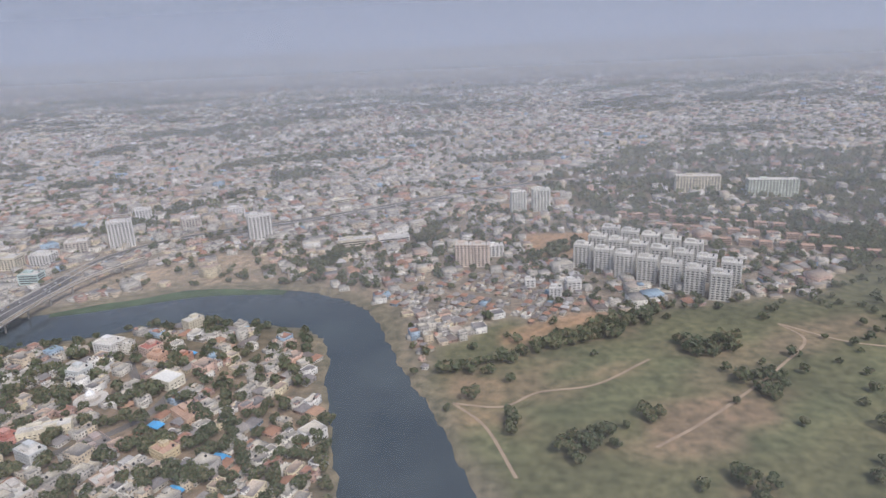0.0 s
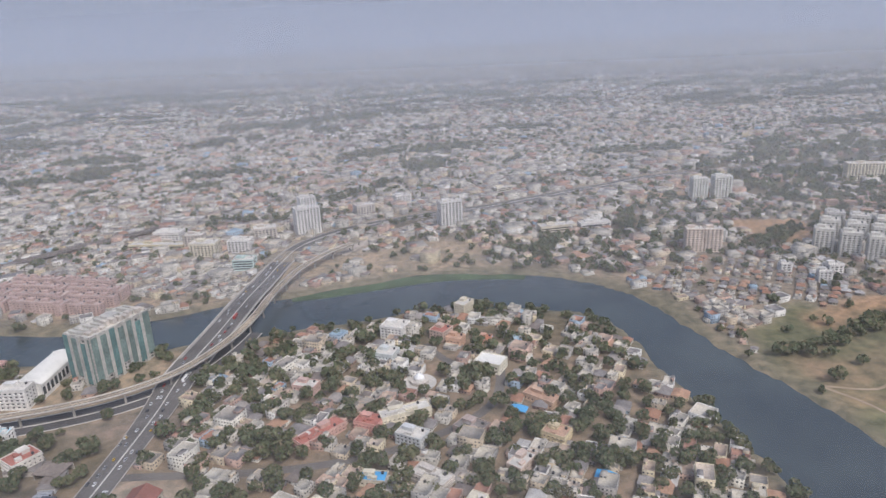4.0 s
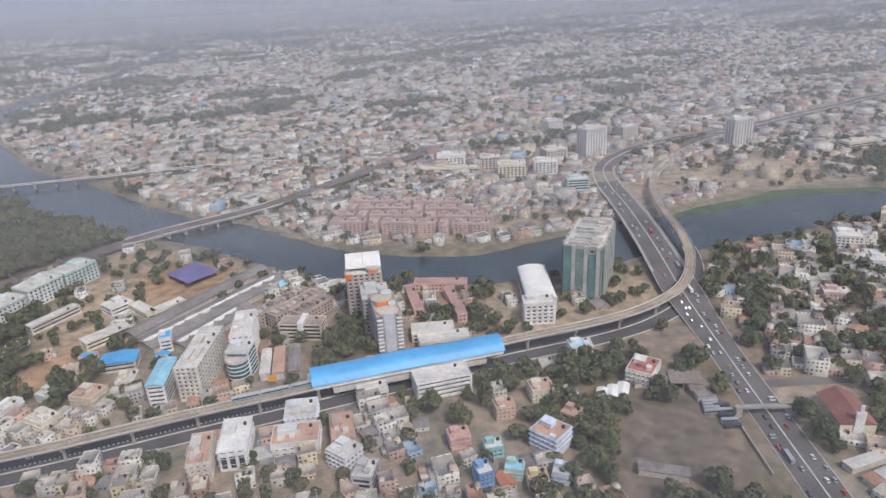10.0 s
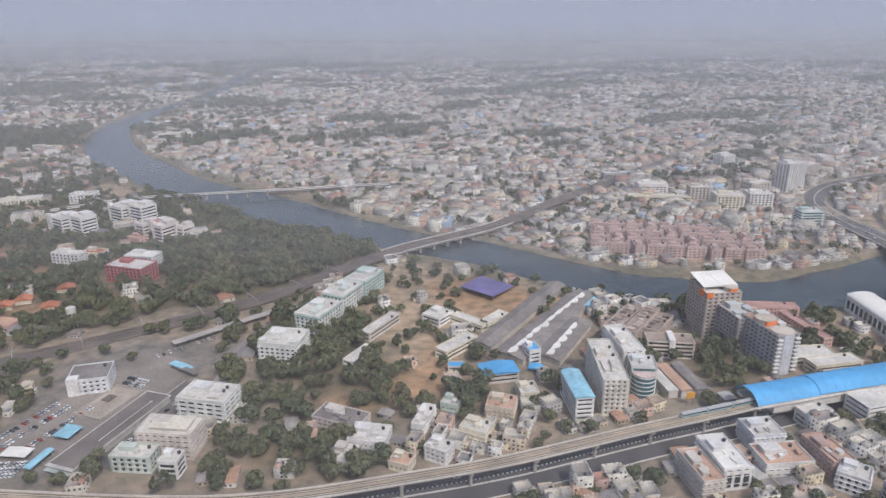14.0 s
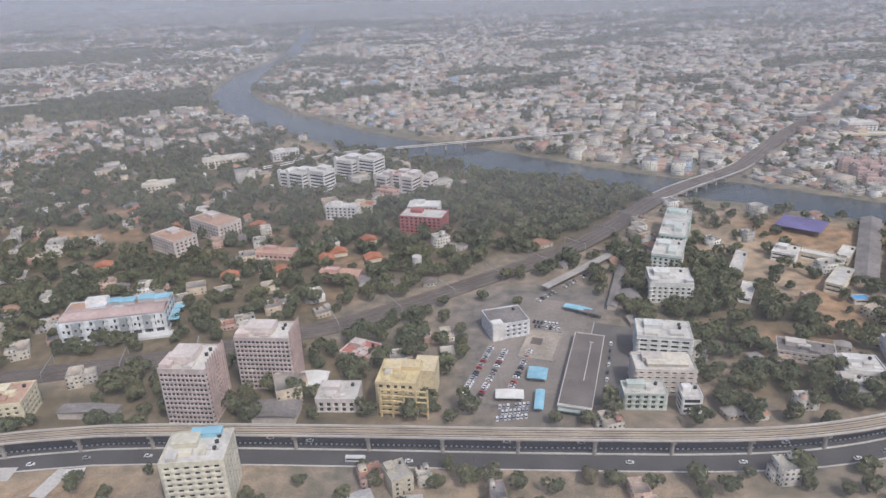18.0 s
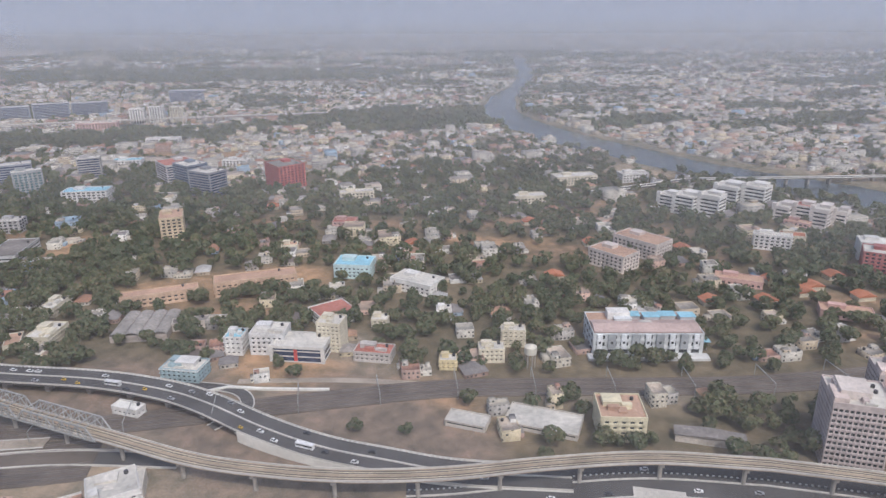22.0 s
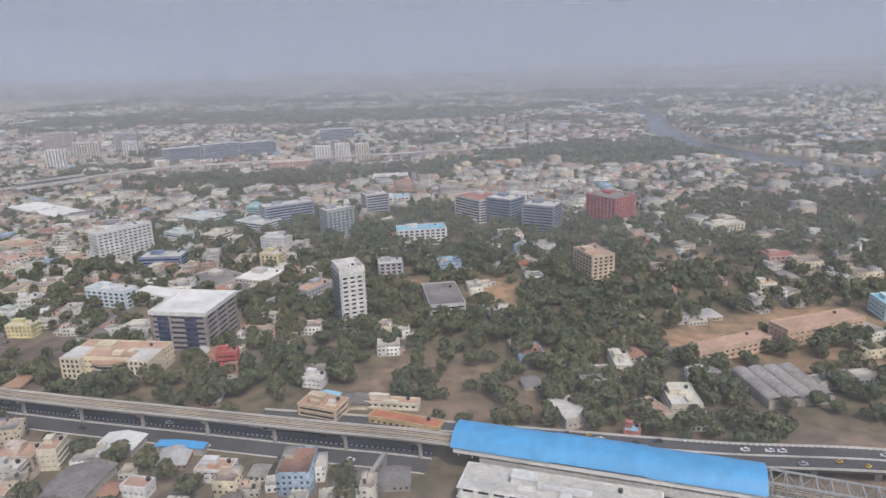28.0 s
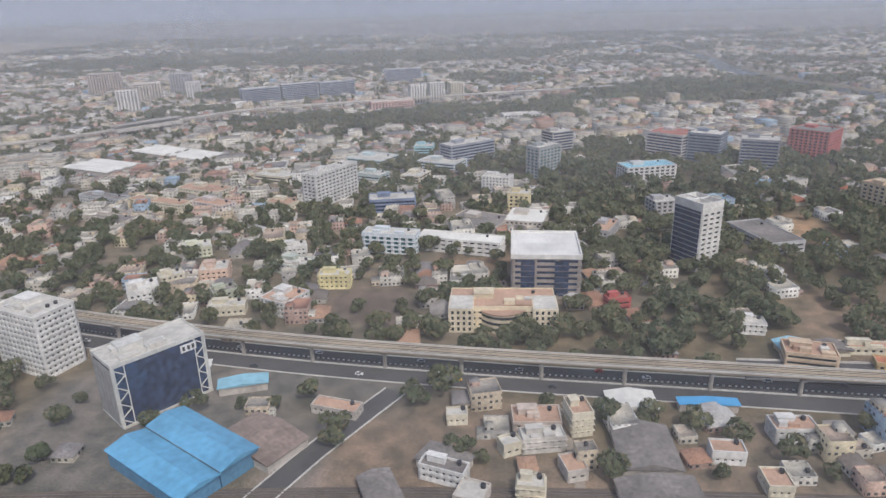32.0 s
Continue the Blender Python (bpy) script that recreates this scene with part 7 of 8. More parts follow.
campus_block(-1668, 584, 40, 26, -36, 16, (0.66, 0.58, 0.52), peach_roof, "pale court building")
campus_block(-1640, 625, 50, 28, -36, 17, (0.66, 0.58, 0.52), peach_roof, "pale court building with terraces")
campus_block(-1512, 664, 36, 14, -10, 15, WHITE, pale_roof, "white lodge with a verandah")
campus_block(-1490, 678, 24, 16, -10, 12, CREAM, tile_roof, "lodge with a red tiled roof")
campus_block(-1560, 560, 40, 16, -12, 6, PINK, peach_roof, "pink low school block")
campus_block(-1490, 505, 38, 16, -8, 6, PINK, peach_roof, "pink low block with a verandah")
campus_block(-1770, 790, 40, 18, 20, 10, CREAM, pale_roof, "cream apartment row")
campus_block(-1720, 900, 60, 24, 25, 12, CREAM, pale_roof, "cream hostel block")
campus_block(-1640, 930, 40, 20, 25, 12, WHITE, pale_roof, "white hostel block")
campus_block(-1960, 640, 26, 20, 10, 11, PINK, red_roof, "pink block with a white front")
campus_block(-1990, 760, 44, 16, 25, 12, CREAM, pale_roof, "cream long block")
for px, py in ((-1530, 570), (-1500, 560), (-1475, 590), (-1545, 520), (-1465, 545), (-1600, 640), (-1720, 540), (-1590, 510), (-1760, 700), (-1690, 640), (-1510, 545), (-1870, 600), (-2140, 640), (-2200, 600), (-2080, 700)):
    claim(px, py, 18, 14, 20)
    sh = thing("bungalow", "low bungalow with an orange-red tiled roof among trees", "house", px, py, 0, 20 + (px % 5) * 12, "tiled bungalows")
    part("body", Shape().box(0, 0, -0.3, 15, 11, 4.3), paint(*CREAM), sh)
    part("roof", Shape().gable(15, 11, 4, 3.0, 0.9), tile_roof, sh, "orange-red tile roof")
tower = thing("water_tower", "pale concrete water tower on legs", "tower", -1421, 508, 0, 0)
claim(-1421, 508, 10, 10, 0)
part("tank", Shape().drum(0, 0, 14, 4.2, 5, 16), pale_concrete, tower)
for i in range(6):
    a = i * math.tau / 6
    part("leg", Shape().rod((3.6 * math.cos(a), 3.6 * math.sin(a), -0.3), (3.6 * math.cos(a), 3.6 * math.sin(a), 14), 0.3), pale_concrete, tower)

# ---- north bank ----
def north_bank_block(px, py, w, d, t, h, col, lab):
    block("city_building", lab + " above the low town", "building", px, py, w, d, t, h, col, pale_roof, sill=1.7, bay=6 if h > 15 else 0)


north_bank_block(-322, 1036, 38, 20, 25, 44, WHITE, "white hotel tower")
north_bank_block(-557, 1017, 40, 24, 30, 44, WHITE, "white office block with balconies")
north_bank_block(-620, 990, 36, 24, 20, 20, STONE, "grey office block")
north_bank_block(-640, 930, 34, 26, 0, 18, WHITE, "white office block")
north_bank_block(-690, 915, 40, 26, 0, 20, CREAM, "cream office block")
north_bank_block(-606, 848, 30, 20, 4, 15, (0.5, 0.62, 0.58), "white shop hall with green net")
north_bank_block(-720, 950, 30, 20, 0, 22, STONE, "pale office block")
north_bank_block(-780, 945, 90, 16, -3, 9, (0.62, 0.55, 0.36), "long pale yellow school")
north_bank_block(-779, 988, 44, 25, -2, 17, WHITE, "white temple-like hall with columns")
north_bank_block(-800, 1090, 70, 18, 5, 10, GREY, "long grey sheet-roofed hall")
north_bank_block(-150, 1000, 60, 20, 15, 10, CREAM, "long cream college block")
north_bank_block(-90, 1010, 50, 18, 15, 10, WHITE, "white college block")
north_bank_block(-1720, 1460, 70, 26, 20, 12, CREAM, "long cream block by the river")
north_bank_block(-600, 1180, 30, 24, 30, 22, WHITE, "white apartment block")
north_bank_block(-480, 1120, 34, 22, 30, 20, STONE, "pale apartment block")
north_bank_block(-420, 1190, 30, 22, 30, 18, WHITE, "white shop block")
north_bank_block(-230, 1250, 34, 20, 30, 14, CREAM, "cream shop block")
pk = block("apartment_block", "pink five-storey tenement block with small balconies", "apartments", -900, 745, 22, 11, -8, 14, (0.55, 0.40, 0.35), worn("pink_terrace", (0.46, 0.36, 0.32), 0.9), floor=3.0, bay=5, group="pink tenements")
for k in range(34):
    cx, cy = -908 + (k % 9) * 21 + (k // 9) * 4, 716 + (k // 9) * 25 - (k % 9) * 3.0
    if k:
        claim(cx, cy, 22, 11, -8)
        copy_thing(pk, pose(cx, cy, 0, 0, 0, -8 + (k % 3) * 4 + 90 * (k % 4 == 2)))
pk.matrix_basis = pose(-908, 716, 0, 0, 0, -8)

# ---- eastern flats ----
ap = block("apartment_tower", "cream ten-storey apartment tower with grey stair shafts", "apartments", 200, 872, 25, 20, -20, 34, (0.62, 0.60, 0.54), pale_roof, floor=3.1, sill=1.6, bay=6, tanks=2, group="cream apartment towers")
for k in range(19):
    row, i = divmod(k, 7)
    cx, cy = 200 + i * 25 + row * 26, 872 - i * 20.5 + row * 40
    if k:
        claim(cx, cy, 24, 20, -20)
        copy_thing(ap, pose(cx, cy, 0, 0, 0, -20))
for px, py, w, d, t, h, col, lab in ((30, 888, 24, 18, -4, 33, (0.66, 0.55, 0.46), "peach apartment tower"), (55, 886, 24, 18, -4, 33, (0.66, 0.55, 0.46), "peach apartment tower"),
                                     (75, 930, 26, 18, 5, 16, WHITE, "white apartment block"), (122, 1174, 28, 18, 7, 39, (0.66, 0.66, 0.60), "pale twin apartment tower"), (164, 1180, 32, 18, 7, 41, (0.66, 0.66, 0.60), "pale twin apartment tower"),
                                     (480, 1290, 84, 22, -7, 33, CREAM, "long pale yellow government block"), (606, 1245, 90, 22, -6, 32, (0.58, 0.62, 0.52), "long pale green government block"),
                                     (150, 760, 16, 12, -10, 14, WHITE, "white house by the trees"), (175, 790, 20, 14, 10, 12, WHITE, "white house by the trees"), (120, 800, 14, 12, 0, 10, WHITE, "white house by the trees")):
    block("apartment_block", lab + " with a flat roof", "apartments", px, py, w, d, t, h, col, pale_roof, floor=3.2, sill=1.6, bay=6)
ro = block("row_house", "low brown staff quarters block", "house", 300, 1090, 18, 12, -15, 9, (0.45, 0.33, 0.25), peach_roof, floor=3.0, head=False, tanks=0, group="staff quarters")
for k in range(30):
    row, i = divmod(k, 10)
    cx, cy = 300 + i * 26 + row * 50, 1120 - i * 10 - row * 75
    if k:
        claim(cx, cy, 18, 12, -15)
        copy_thing(ro, pose(cx, cy, 0, 0, 0, -15))
    else:
        ro.matrix_basis = pose(cx, cy, 0, 0, 0, -15)

# ---- the river bend quarter ----
block("white_hall", "white assembly hall with a broad flat roof", "hall", -261, 547, 27, 20, -24, 10, (0.70, 0.66, 0.54), white_sheet, bay=5, head=False, tanks=0)
def bend_house(px, py, w, d, t, h, col, rf, lab):
    block("town_building", lab + " in a crowded quarter", "building", px, py, w, d, t, h, col, rf, floor=3.1, sill=1.7, bay=4)


bend_house(-363, 622, 26, 22, -17, 14, WHITE, pale_roof, "white five-storey apartment block")
bend_house(-290, 680, 14, 22, -30, 14, CREAM, pale_roof, "cream apartment block by the river")
bend_house(-364, 563, 20, 18, -17, 12, (0.66, 0.68, 0.66), pale_roof, "white balconied block")
bend_house(-313, 618, 18, 20, -30, 10, (0.60, 0.46, 0.38), red_roof, "peach house with a red terrace")
bend_house(-297, 600, 17, 14, -22, 9, (0.62, 0.40, 0.28), peach_roof, "orange house by the plaza")
bend_house(-266, 598, 13, 14, -10, 8, (0.60, 0.36, 0.26), tile_roof, "red-orange house by the plaza")
bend_house(-335, 460, 44, 13, 25, 9, CREAM, pale_roof, "long cream school wing")
bend_house(-402, 432, 14, 44, -40, 7, (0.55, 0.36, 0.30), red_roof, "row of red-roofed houses")
bend_house(-363, 447, 22, 16, -20, 8, (0.58, 0.32, 0.26), red_roof, "red-roofed house")
bend_house(-325, 425, 24, 15, -25, 10, (0.62, 0.63, 0.62), pale_roof, "white-grey apartment block")
bend_house(-432, 507, 22, 14, -14, 8, (0.62, 0.44, 0.38), pale_roof, "pink house")
bend_house(-349, 376, 20, 12, -5, 5, CREAM, blue_sheet, "cream house with a blue covered court")
bend_house(-377, 340, 31, 12, -35, 6, CREAM, tile_roof, "long house with an orange tiled roof")
bend_house(-306, 376, 30, 15, -32, 7, STONE, pale_roof, "pale flat-roofed hall")
bend_house(-240, 392, 13, 22, -35, 8, (0.60, 0.48, 0.40), pale_roof, "pinkish terrace house")
bend_house(-276, 338, 12, 27, -25, 11, CREAM, pale_roof, "cream apartment house")
bend_house(-257, 318, 16, 18, -25, 9, (0.60, 0.45, 0.38), peach_roof, "peach apartment house")
bend_house(-217, 487, 31, 14, -38, 6, (0.60, 0.42, 0.30), peach_roof, "long peach house")
bend_house(-278, 441, 24, 20, -35, 6, (0.42, 0.34, 0.30), grey_sheet, "brown-grey hall")
bend_house(-200, 300, 16, 14, -15, 12, CREAM, pale_roof, "cream apartment house")
bend_house(-175, 290, 16, 14, -15, 10, PINK, pale_roof, "pinkish apartment house")
bend_house(-190, 250, 18, 16, -15, 9, (0.50, 0.30, 0.22), tile_roof, "red-brown house")
bend_house(-115, 270, 16, 18, -20, 11, CREAM, pale_roof, "cream apartment house")
bend_house(-210, 430, 20, 16, -30, 8, (0.62, 0.52, 0.34), peach_roof, "ochre house")
bend_house(-385, 345 - 60, 18, 16, 12, 12, WHITE, pale_roof, "white balconied apartment block")
bend_house(-340, 270, 20, 14, -10, 10, WHITE, pale_roof, "white terrace house")
plaza = thing("fountain_temple", "small white domed shrine on a round plaza", "shrine", -328, 520, 0, 0)
claim(-328, 520, 34, 34, 0)
part("plaza", Shape().drum(0, 0, -0.2, 16, 1.0, 28), pale_concrete, plaza, "round paved plaza")
part("ring_wall", Shape().drum(0, 0, 0.8, 9, 3, 24), paint(*STONE), plaza)
part("drum", Shape().drum(0, 0, 3.8, 5, 2.5, 20), paint(*WHITE), plaza)
part("dome", Shape().drum(0, 0, 6.3, 4.6, 2, 20, 3.4).drum(0, 0, 8.3, 3.4, 1.6, 20, 0.8), paint(0.8, 0.8, 0.78), plaza, "white dome")
part("finial", Shape().drum(0, 0, 9.9, 0.5, 2.6, 8, 0.05), paint(*WHITE), plaza)
church = thing("church", "church with a dull red pitched roof and a white spire wall", "church", -510, 338, 0, -3)
claim(-510, 338, 24, 38, -3)
part("body", Shape().box(0, 0, -0.3, 22, 34, 9.3), paint(*CREAM), church)
part("roof", Shape().gable(22, 34, 9, 5.5, 0.6), worn("church_tiles", (0.30, 0.13, 0.10), 0.9), church, "dull red tiled roof")
part("front_gable", Shape().box(0, -17.4, -0.3, 6, 1.2, 19).box(0, -17.4, 18.7, 2, 1.0, 5), paint(*WHITE), church, "white spire wall")
for i in range(5):
    part("window", Shape().box(11.05, -13 + 6.4 * i, 2.5, 0.2, 1.8, 4.5), dark_glass, church)
for px, py, w, d, t, m_r in ((-575 - 50, 388, 26, 16, 8, grey_sheet), (-592, 372, 14, 22, 6, grey_sheet), (-640, 290, 30, 9, -15, grey_sheet), (-505, 300, 60, 8, 20, pale_roof)):
    claim(px, py, w, d, t)
    sh = thing("shed", "long low shed with a grey flat roof at the yard", "shed", px, py, 0, t)
    part("body", Shape().box(0, 0, -0.3, w - 1, d - 1, 4.6), paint(*STONE), sh)
    part("roof", Shape().box(0, 0, 4.3, w, d, 0.4), m_r, sh)
for px, py, w, d, t, h, col, rf, lab in (
        (-763, 322, 13, 11, 14, 9, (0.62, 0.40, 0.36), peach_roof, "pink terrace house"), (-741, 312, 12, 10, 10, 8, (0.30, 0.50, 0.50), pale_roof, "teal terrace house"),
        (-748, 288, 10, 12, 20, 10, (0.20, 0.36, 0.60), pale_roof, "blue narrow house"), (-729, 292, 11, 10, -10, 8, (0.44, 0.58, 0.54), cyan_sheet, "pale green house"),
        (-716, 284, 12, 10, 6, 7, (0.66, 0.58, 0.34), peach_roof, "yellow terrace house"), (-701, 288, 10, 11, -15, 8, (0.56, 0.62, 0.66), pale_roof, "pale blue house"),
        (-732, 352, 14, 12, 12, 9, (0.60, 0.44, 0.34), peach_roof, "brown brick terrace house")):
    block("town_house", lab + " crowded against its neighbours", "house", px, py, w, d, t, h, col, rf, floor=3.0, bay=3.6, head=True)
fb = thing("footbridge", "steel pedestrian bridge across the main road", "bridge", -558, 345, 0, 0)
part("deck", Shape().box(0, 0, 6, 40, 3, 0.6), concrete, fb)
part("rail_wall", Shape().box(0, 1.5, 6.6, 40, 0.15, 1.2), truss_steel, fb)
part("rail_wall", Shape().box(0, -1.5, 6.6, 40, 0.15, 1.2), truss_steel, fb)
for s in (-1, 1):
    part("stair_tower", Shape().box(s * 18, 0, -0.3, 4, 5, 6.3), concrete, fb)
# roof shelters of blue sheet on scattered roofs
for px, py, w, d, z in ((-262, 330, 10, 8, 3), (-238, 470, 14, 9, 3), (-330, 300, 9, 7, 3), (-310, 330, 9, 7, 3), (-180, 380, 14, 9, 3), (-265, 610, 12, 8, 3), (-1010, 440, 10, 9, 3), (-70 - 90, 420, 16, 12, 3), (-1660, 470, 14, 10, 3)):
    claim(px, py, w, d, -20)
    sh = thing("tarpaulin_shelter", "shelter under a bright blue tarpaulin", "shelter", px, py, 0, -20, "blue shelters")
    part("sheet", Shape().gable(w, d, z, 1.2), blue_sheet, sh, "bright blue tarpaulin")
    for sx in (-1, 1):
        for sy in (-1, 1):
            part("post", Shape().box(sx * w * 0.46, sy * d * 0.46, -0.3, 0.25, 0.25, z + 0.3), steel, sh)


# ---- scattered town: houses and trees ----
rng = np.random.default_rng(7)


def lookup(grid, x, y):
    i, j = int((x - X0) / CELL), int((y - Y0) / CELL)
    return grid[j, i] if 0 <= i < NX and 0 <= j < NY else None


def edge_of_view(x):
    """The near edge of the town that can be seen from the flight line."""
    return np.interp(x, [-2600, -2000, -1400, -1000, -450, 0, 400], [150, 195, 236, 275, 285, 370, 375])


near_plots, far_plots = [], []
for turn_block in (-30.0, -25.0, -20.0, -18.0, 5.0, 8.0, 10.0, 12.0, 14.0, 15.0, 20.0, 24.0, 28.0, 30.0, 32.0):
    ii = np.argwhere(turn_on == turn_block)
    if not len(ii):
        continue
    c, s = math.cos(radians(turn_block)), math.sin(radians(turn_block))
    jx, jy = X0 + CELL * (ii[:, 1] + 0.5), Y0 + CELL * (ii[:, 0] + 0.5)
    u, v = jx * c + jy * s, -jx * s + jy * c
    pu, pv = 12.0, 13.2
    cells = np.unique(np.stack([np.floor(u / pu), np.floor(v / pv)], 1).astype(int), axis=0)
    for cu, cv in cells:
        if (cu * 7 + (cv // 5) * 3) % 53 < 6 or cv % 9 == 0 and (cu // 6) % 3:
            continue
        r = rng.random(6)
        uu, vv = (cu + 0.5) * pu + (r[0] - 0.5) * 5, (cv + 0.5) * pv + (r[1] - 0.5) * 5
        x, y = uu * c - vv * s, uu * s + vv * c
        if lookup(turn_on, x, y) != turn_block or lookup(taken, x, y):
            continue
        if y > 1700 and rng.random() < 0.25 + (y - 1700) / 3400 or y > 4300 or x > 2300 or x < -5000 or r[2] > lookup(houses_on, x, y):
            continue
        k = lookup(size_on, x, y)
        w, d = (7.5 + 5.5 * r[3]) * k, (7.5 + 6.5 * r[4]) * k
        leafy_here = lookup(trees_on, x, y) > 0.7
        floors = 1 + int(r[5] ** 1.5 * 3.2) if k > 0.66 else 1
        if y > 650 and not leafy_here:
            w, d, floors = w * 1.2, d * 1.2, min(floors, 2) if rng.random() < 0.8 else floors
        if y < edge_of_view(x) - 40 and rng.random() < 0.4:
            continue
        if leafy_here and y < 1300:
            floors, w, d = min(floors, 2), w * 1.08, d * 1.15
        if rng.random() < (0.09 if y > 650 else 0.05) and k >= 0.85:
            floors, w, d = floors + 2, w * (1.6 if y > 650 else 1.35), d * (1.6 if y > 650 else 1.35)
        row = (x, y, w, d, turn_block + rng.normal(0, 4), 3.1 * floors + 0.5 + rng.uniform(-0.35, 0.35))
        (near_plots if y < 1500 else far_plots).append(row)
near_plots, far_plots = np.array(near_plots), np.array(far_plots)
for x, y in near_plots[:, :2]:
    i, j = int((x - X0) / CELL), int((y - Y0) / CELL)
    taken[j, i] = True


def box_batch(rows, z0=-0.4):
    """Plain five-sided boxes for many rows of x, y, w, d, turn, height."""
    x, y, w, d, t, h = rows.T
    c, s = np.cos(np.radians(t)), np.sin(np.radians(t))
    base = np.array([(-0.5, -0.5), (0.5, -0.5), (0.5, 0.5), (-0.5, 0.5)])
    px, py = base[:, 0][None] * w[:, None], base[:, 1][None] * d[:, None]
    vx, vy = x[:, None] + px * c[:, None] - py * s[:, None], y[:, None] + px * s[:, None] + py * c[:, None]
    lo = np.stack([vx, vy, np.broadcast_to(z0, vx.shape[0])[:, None] + 0 * vx], -1)
    hi = np.stack([vx, vy, np.broadcast_to(h[:, None], vx.shape)], -1)
    verts = np.concatenate([lo, hi], 1).reshape(-1, 3)
    f = np.array([(0, 1, 5, 4), (1, 2, 6, 5), (2, 3, 7, 6), (3, 0, 4, 7), (4, 5, 6, 7)])
    faces = (np.arange(len(rows))[:, None, None] * 8 + f[None]).reshape(-1, 4)
    return verts, faces, np.tile([0, 0, 0, 0, 1], len(rows))


def terrace_batch(rows):
    """Houses with a parapet round a sunken roof terrace."""
    x, y, w, d, t, h = rows.T
    c, s = np.cos(np.radians(t)), np.sin(np.radians(t))
    base = np.array([(-0.5, -0.5), (0.5, -0.5), (0.5, 0.5), (-0.5, 0.5)])
    levels = []
    for inset, z in ((0, np.full(len(rows), -0.4)), (0, h + 0.8), (0.28, h + 0.8), (0.28, h)):
        px, py = base[:, 0][None] * (w - 2 * inset)[:, None], base[:, 1][None] * (d - 2 * inset)[:, None]
        levels.append(np.stack([x[:, None] + px * c[:, None] - py * s[:, None], y[:, None] + px * s[:, None] + py * c[:, None],
                                np.broadcast_to(z[:, None], px.shape)], -1))
    verts = np.concatenate(levels, 1).reshape(-1, 3)
    f, m = [], []
    for k in range(3):
        for i in range(4):
            j = (i + 1) % 4
            f.append((4 * k + i, 4 * k + j, 4 * k + 4 + j, 4 * k + 4 + i))
            m.append(0)
    f.append((12, 13, 14, 15))
    m.append(1)
    faces = (np.arange(len(rows))[:, None, None] * 16 + np.array(f)[None]).reshape(-1, 4)
    return verts, faces, np.tile(m, len(rows))


def hip_batch(rows, rise):
    """Low houses under pitched roofs with wide eaves."""
    x, y, w, d, t, h = rows.T
    c, s = np.cos(np.radians(t)), np.sin(np.radians(t))
    base = np.array([(-0.5, -0.5), (0.5, -0.5), (0.5, 0.5), (-0.5, 0.5)])
    levels = []
    for fw, fd, add, z in ((1, 1, 0, np.full(len(rows), -0.4)), (1, 1, 0, h), (1, 1, 1.0, h - 0.1), (0.02, 0.6, 0, h + rise * w)):
        px, py = base[:, 0][None] * (w * fw + add)[:, None], base[:, 1][None] * (d * fd + add)[:, None]
        levels.append(np.stack([x[:, None] + px * c[:, None] - py * s[:, None], y[:, None] + px * s[:, None] + py * c[:, None],
                                np.broadcast_to(z[:, None], px.shape)], -1))
    verts = np.concatenate(levels, 1).reshape(-1, 3)
    f, m = [], []
    for k, slot in ((0, 0), (2, 2)):
        for i in range(4):
            j = (i + 1) % 4
            f.append((4 * k + i, 4 * k + j, 4 * k + 4 + j, 4 * k + 4 + i))
            m.append(slot)
    f.append((12, 13, 14, 15))
    m.append(2)
    faces = (np.arange(len(rows))[:, None, None] * 16 + np.array(f)[None]).reshape(-1, 4)
    return verts, faces, np.tile(m, len(rows))


def batch_object(name, batches, materials, label, category):
    vs, fs, ms, k = [], [], [], 0
    for v, f, m in batches:
        vs.append(v)
        fs.append(f + k)
        ms.append(m)
        k += len(v)
    me = fill_mesh(bpy.data.meshes.new(name), np.concatenate(vs), np.concatenate(fs))
    for m in materials:
        me.materials.append(m)
    me.polygons.foreach_set("material_index", np.concatenate(ms).astype(np.int32))
    me.update()
    return tagged(new(name, me), label, category, kind="stuff")


def heads(rows, share):
    """The stair rooms and tanks that stand on roof terraces."""
    pick = rows[rng.random(len(rows)) < share]
    t = np.radians(pick[:, 4])
    ox, oy = pick[:, 2] * 0.28 * np.sign(rng.random(len(pick)) - 0.5), pick[:, 3] * 0.26 * np.sign(rng.random(len(pick)) - 0.5)
    out = pick.copy()
    out[:, 0] += ox * np.cos(t) - oy * np.sin(t)
    out[:, 1] += ox * np.sin(t) + oy * np.cos(t)
    out[:, 2], out[:, 3], out[:, 5] = pick[:, 2] * 0.33, pick[:, 3] * 0.38, pick[:, 5] + 2.5
    return box_batch(out, pick[:, 5] - 0.1)


def roof_tanks(rows, share):
    """Small dark water tanks on roof terraces."""
    pick = rows[rng.random(len(rows)) < share]
    t = np.radians(pick[:, 4])
    ox, oy = pick[:, 2] * rng.uniform(-0.38, 0.38, len(pick)), pick[:, 3] * rng.uniform(-0.38, 0.38, len(pick))
    out = pick.copy()
    out[:, 0] += ox * np.cos(t) - oy * np.sin(t)
    out[:, 1] += ox * np.sin(t) + oy * np.cos(t)
    out[:, 2], out[:, 3], out[:, 5] = 1.5, 1.5, pick[:, 5] + 1.7
    v, f, m = box_batch(out, pick[:, 5] - 0.1)
    return v, f, np.full(len(f), 3)


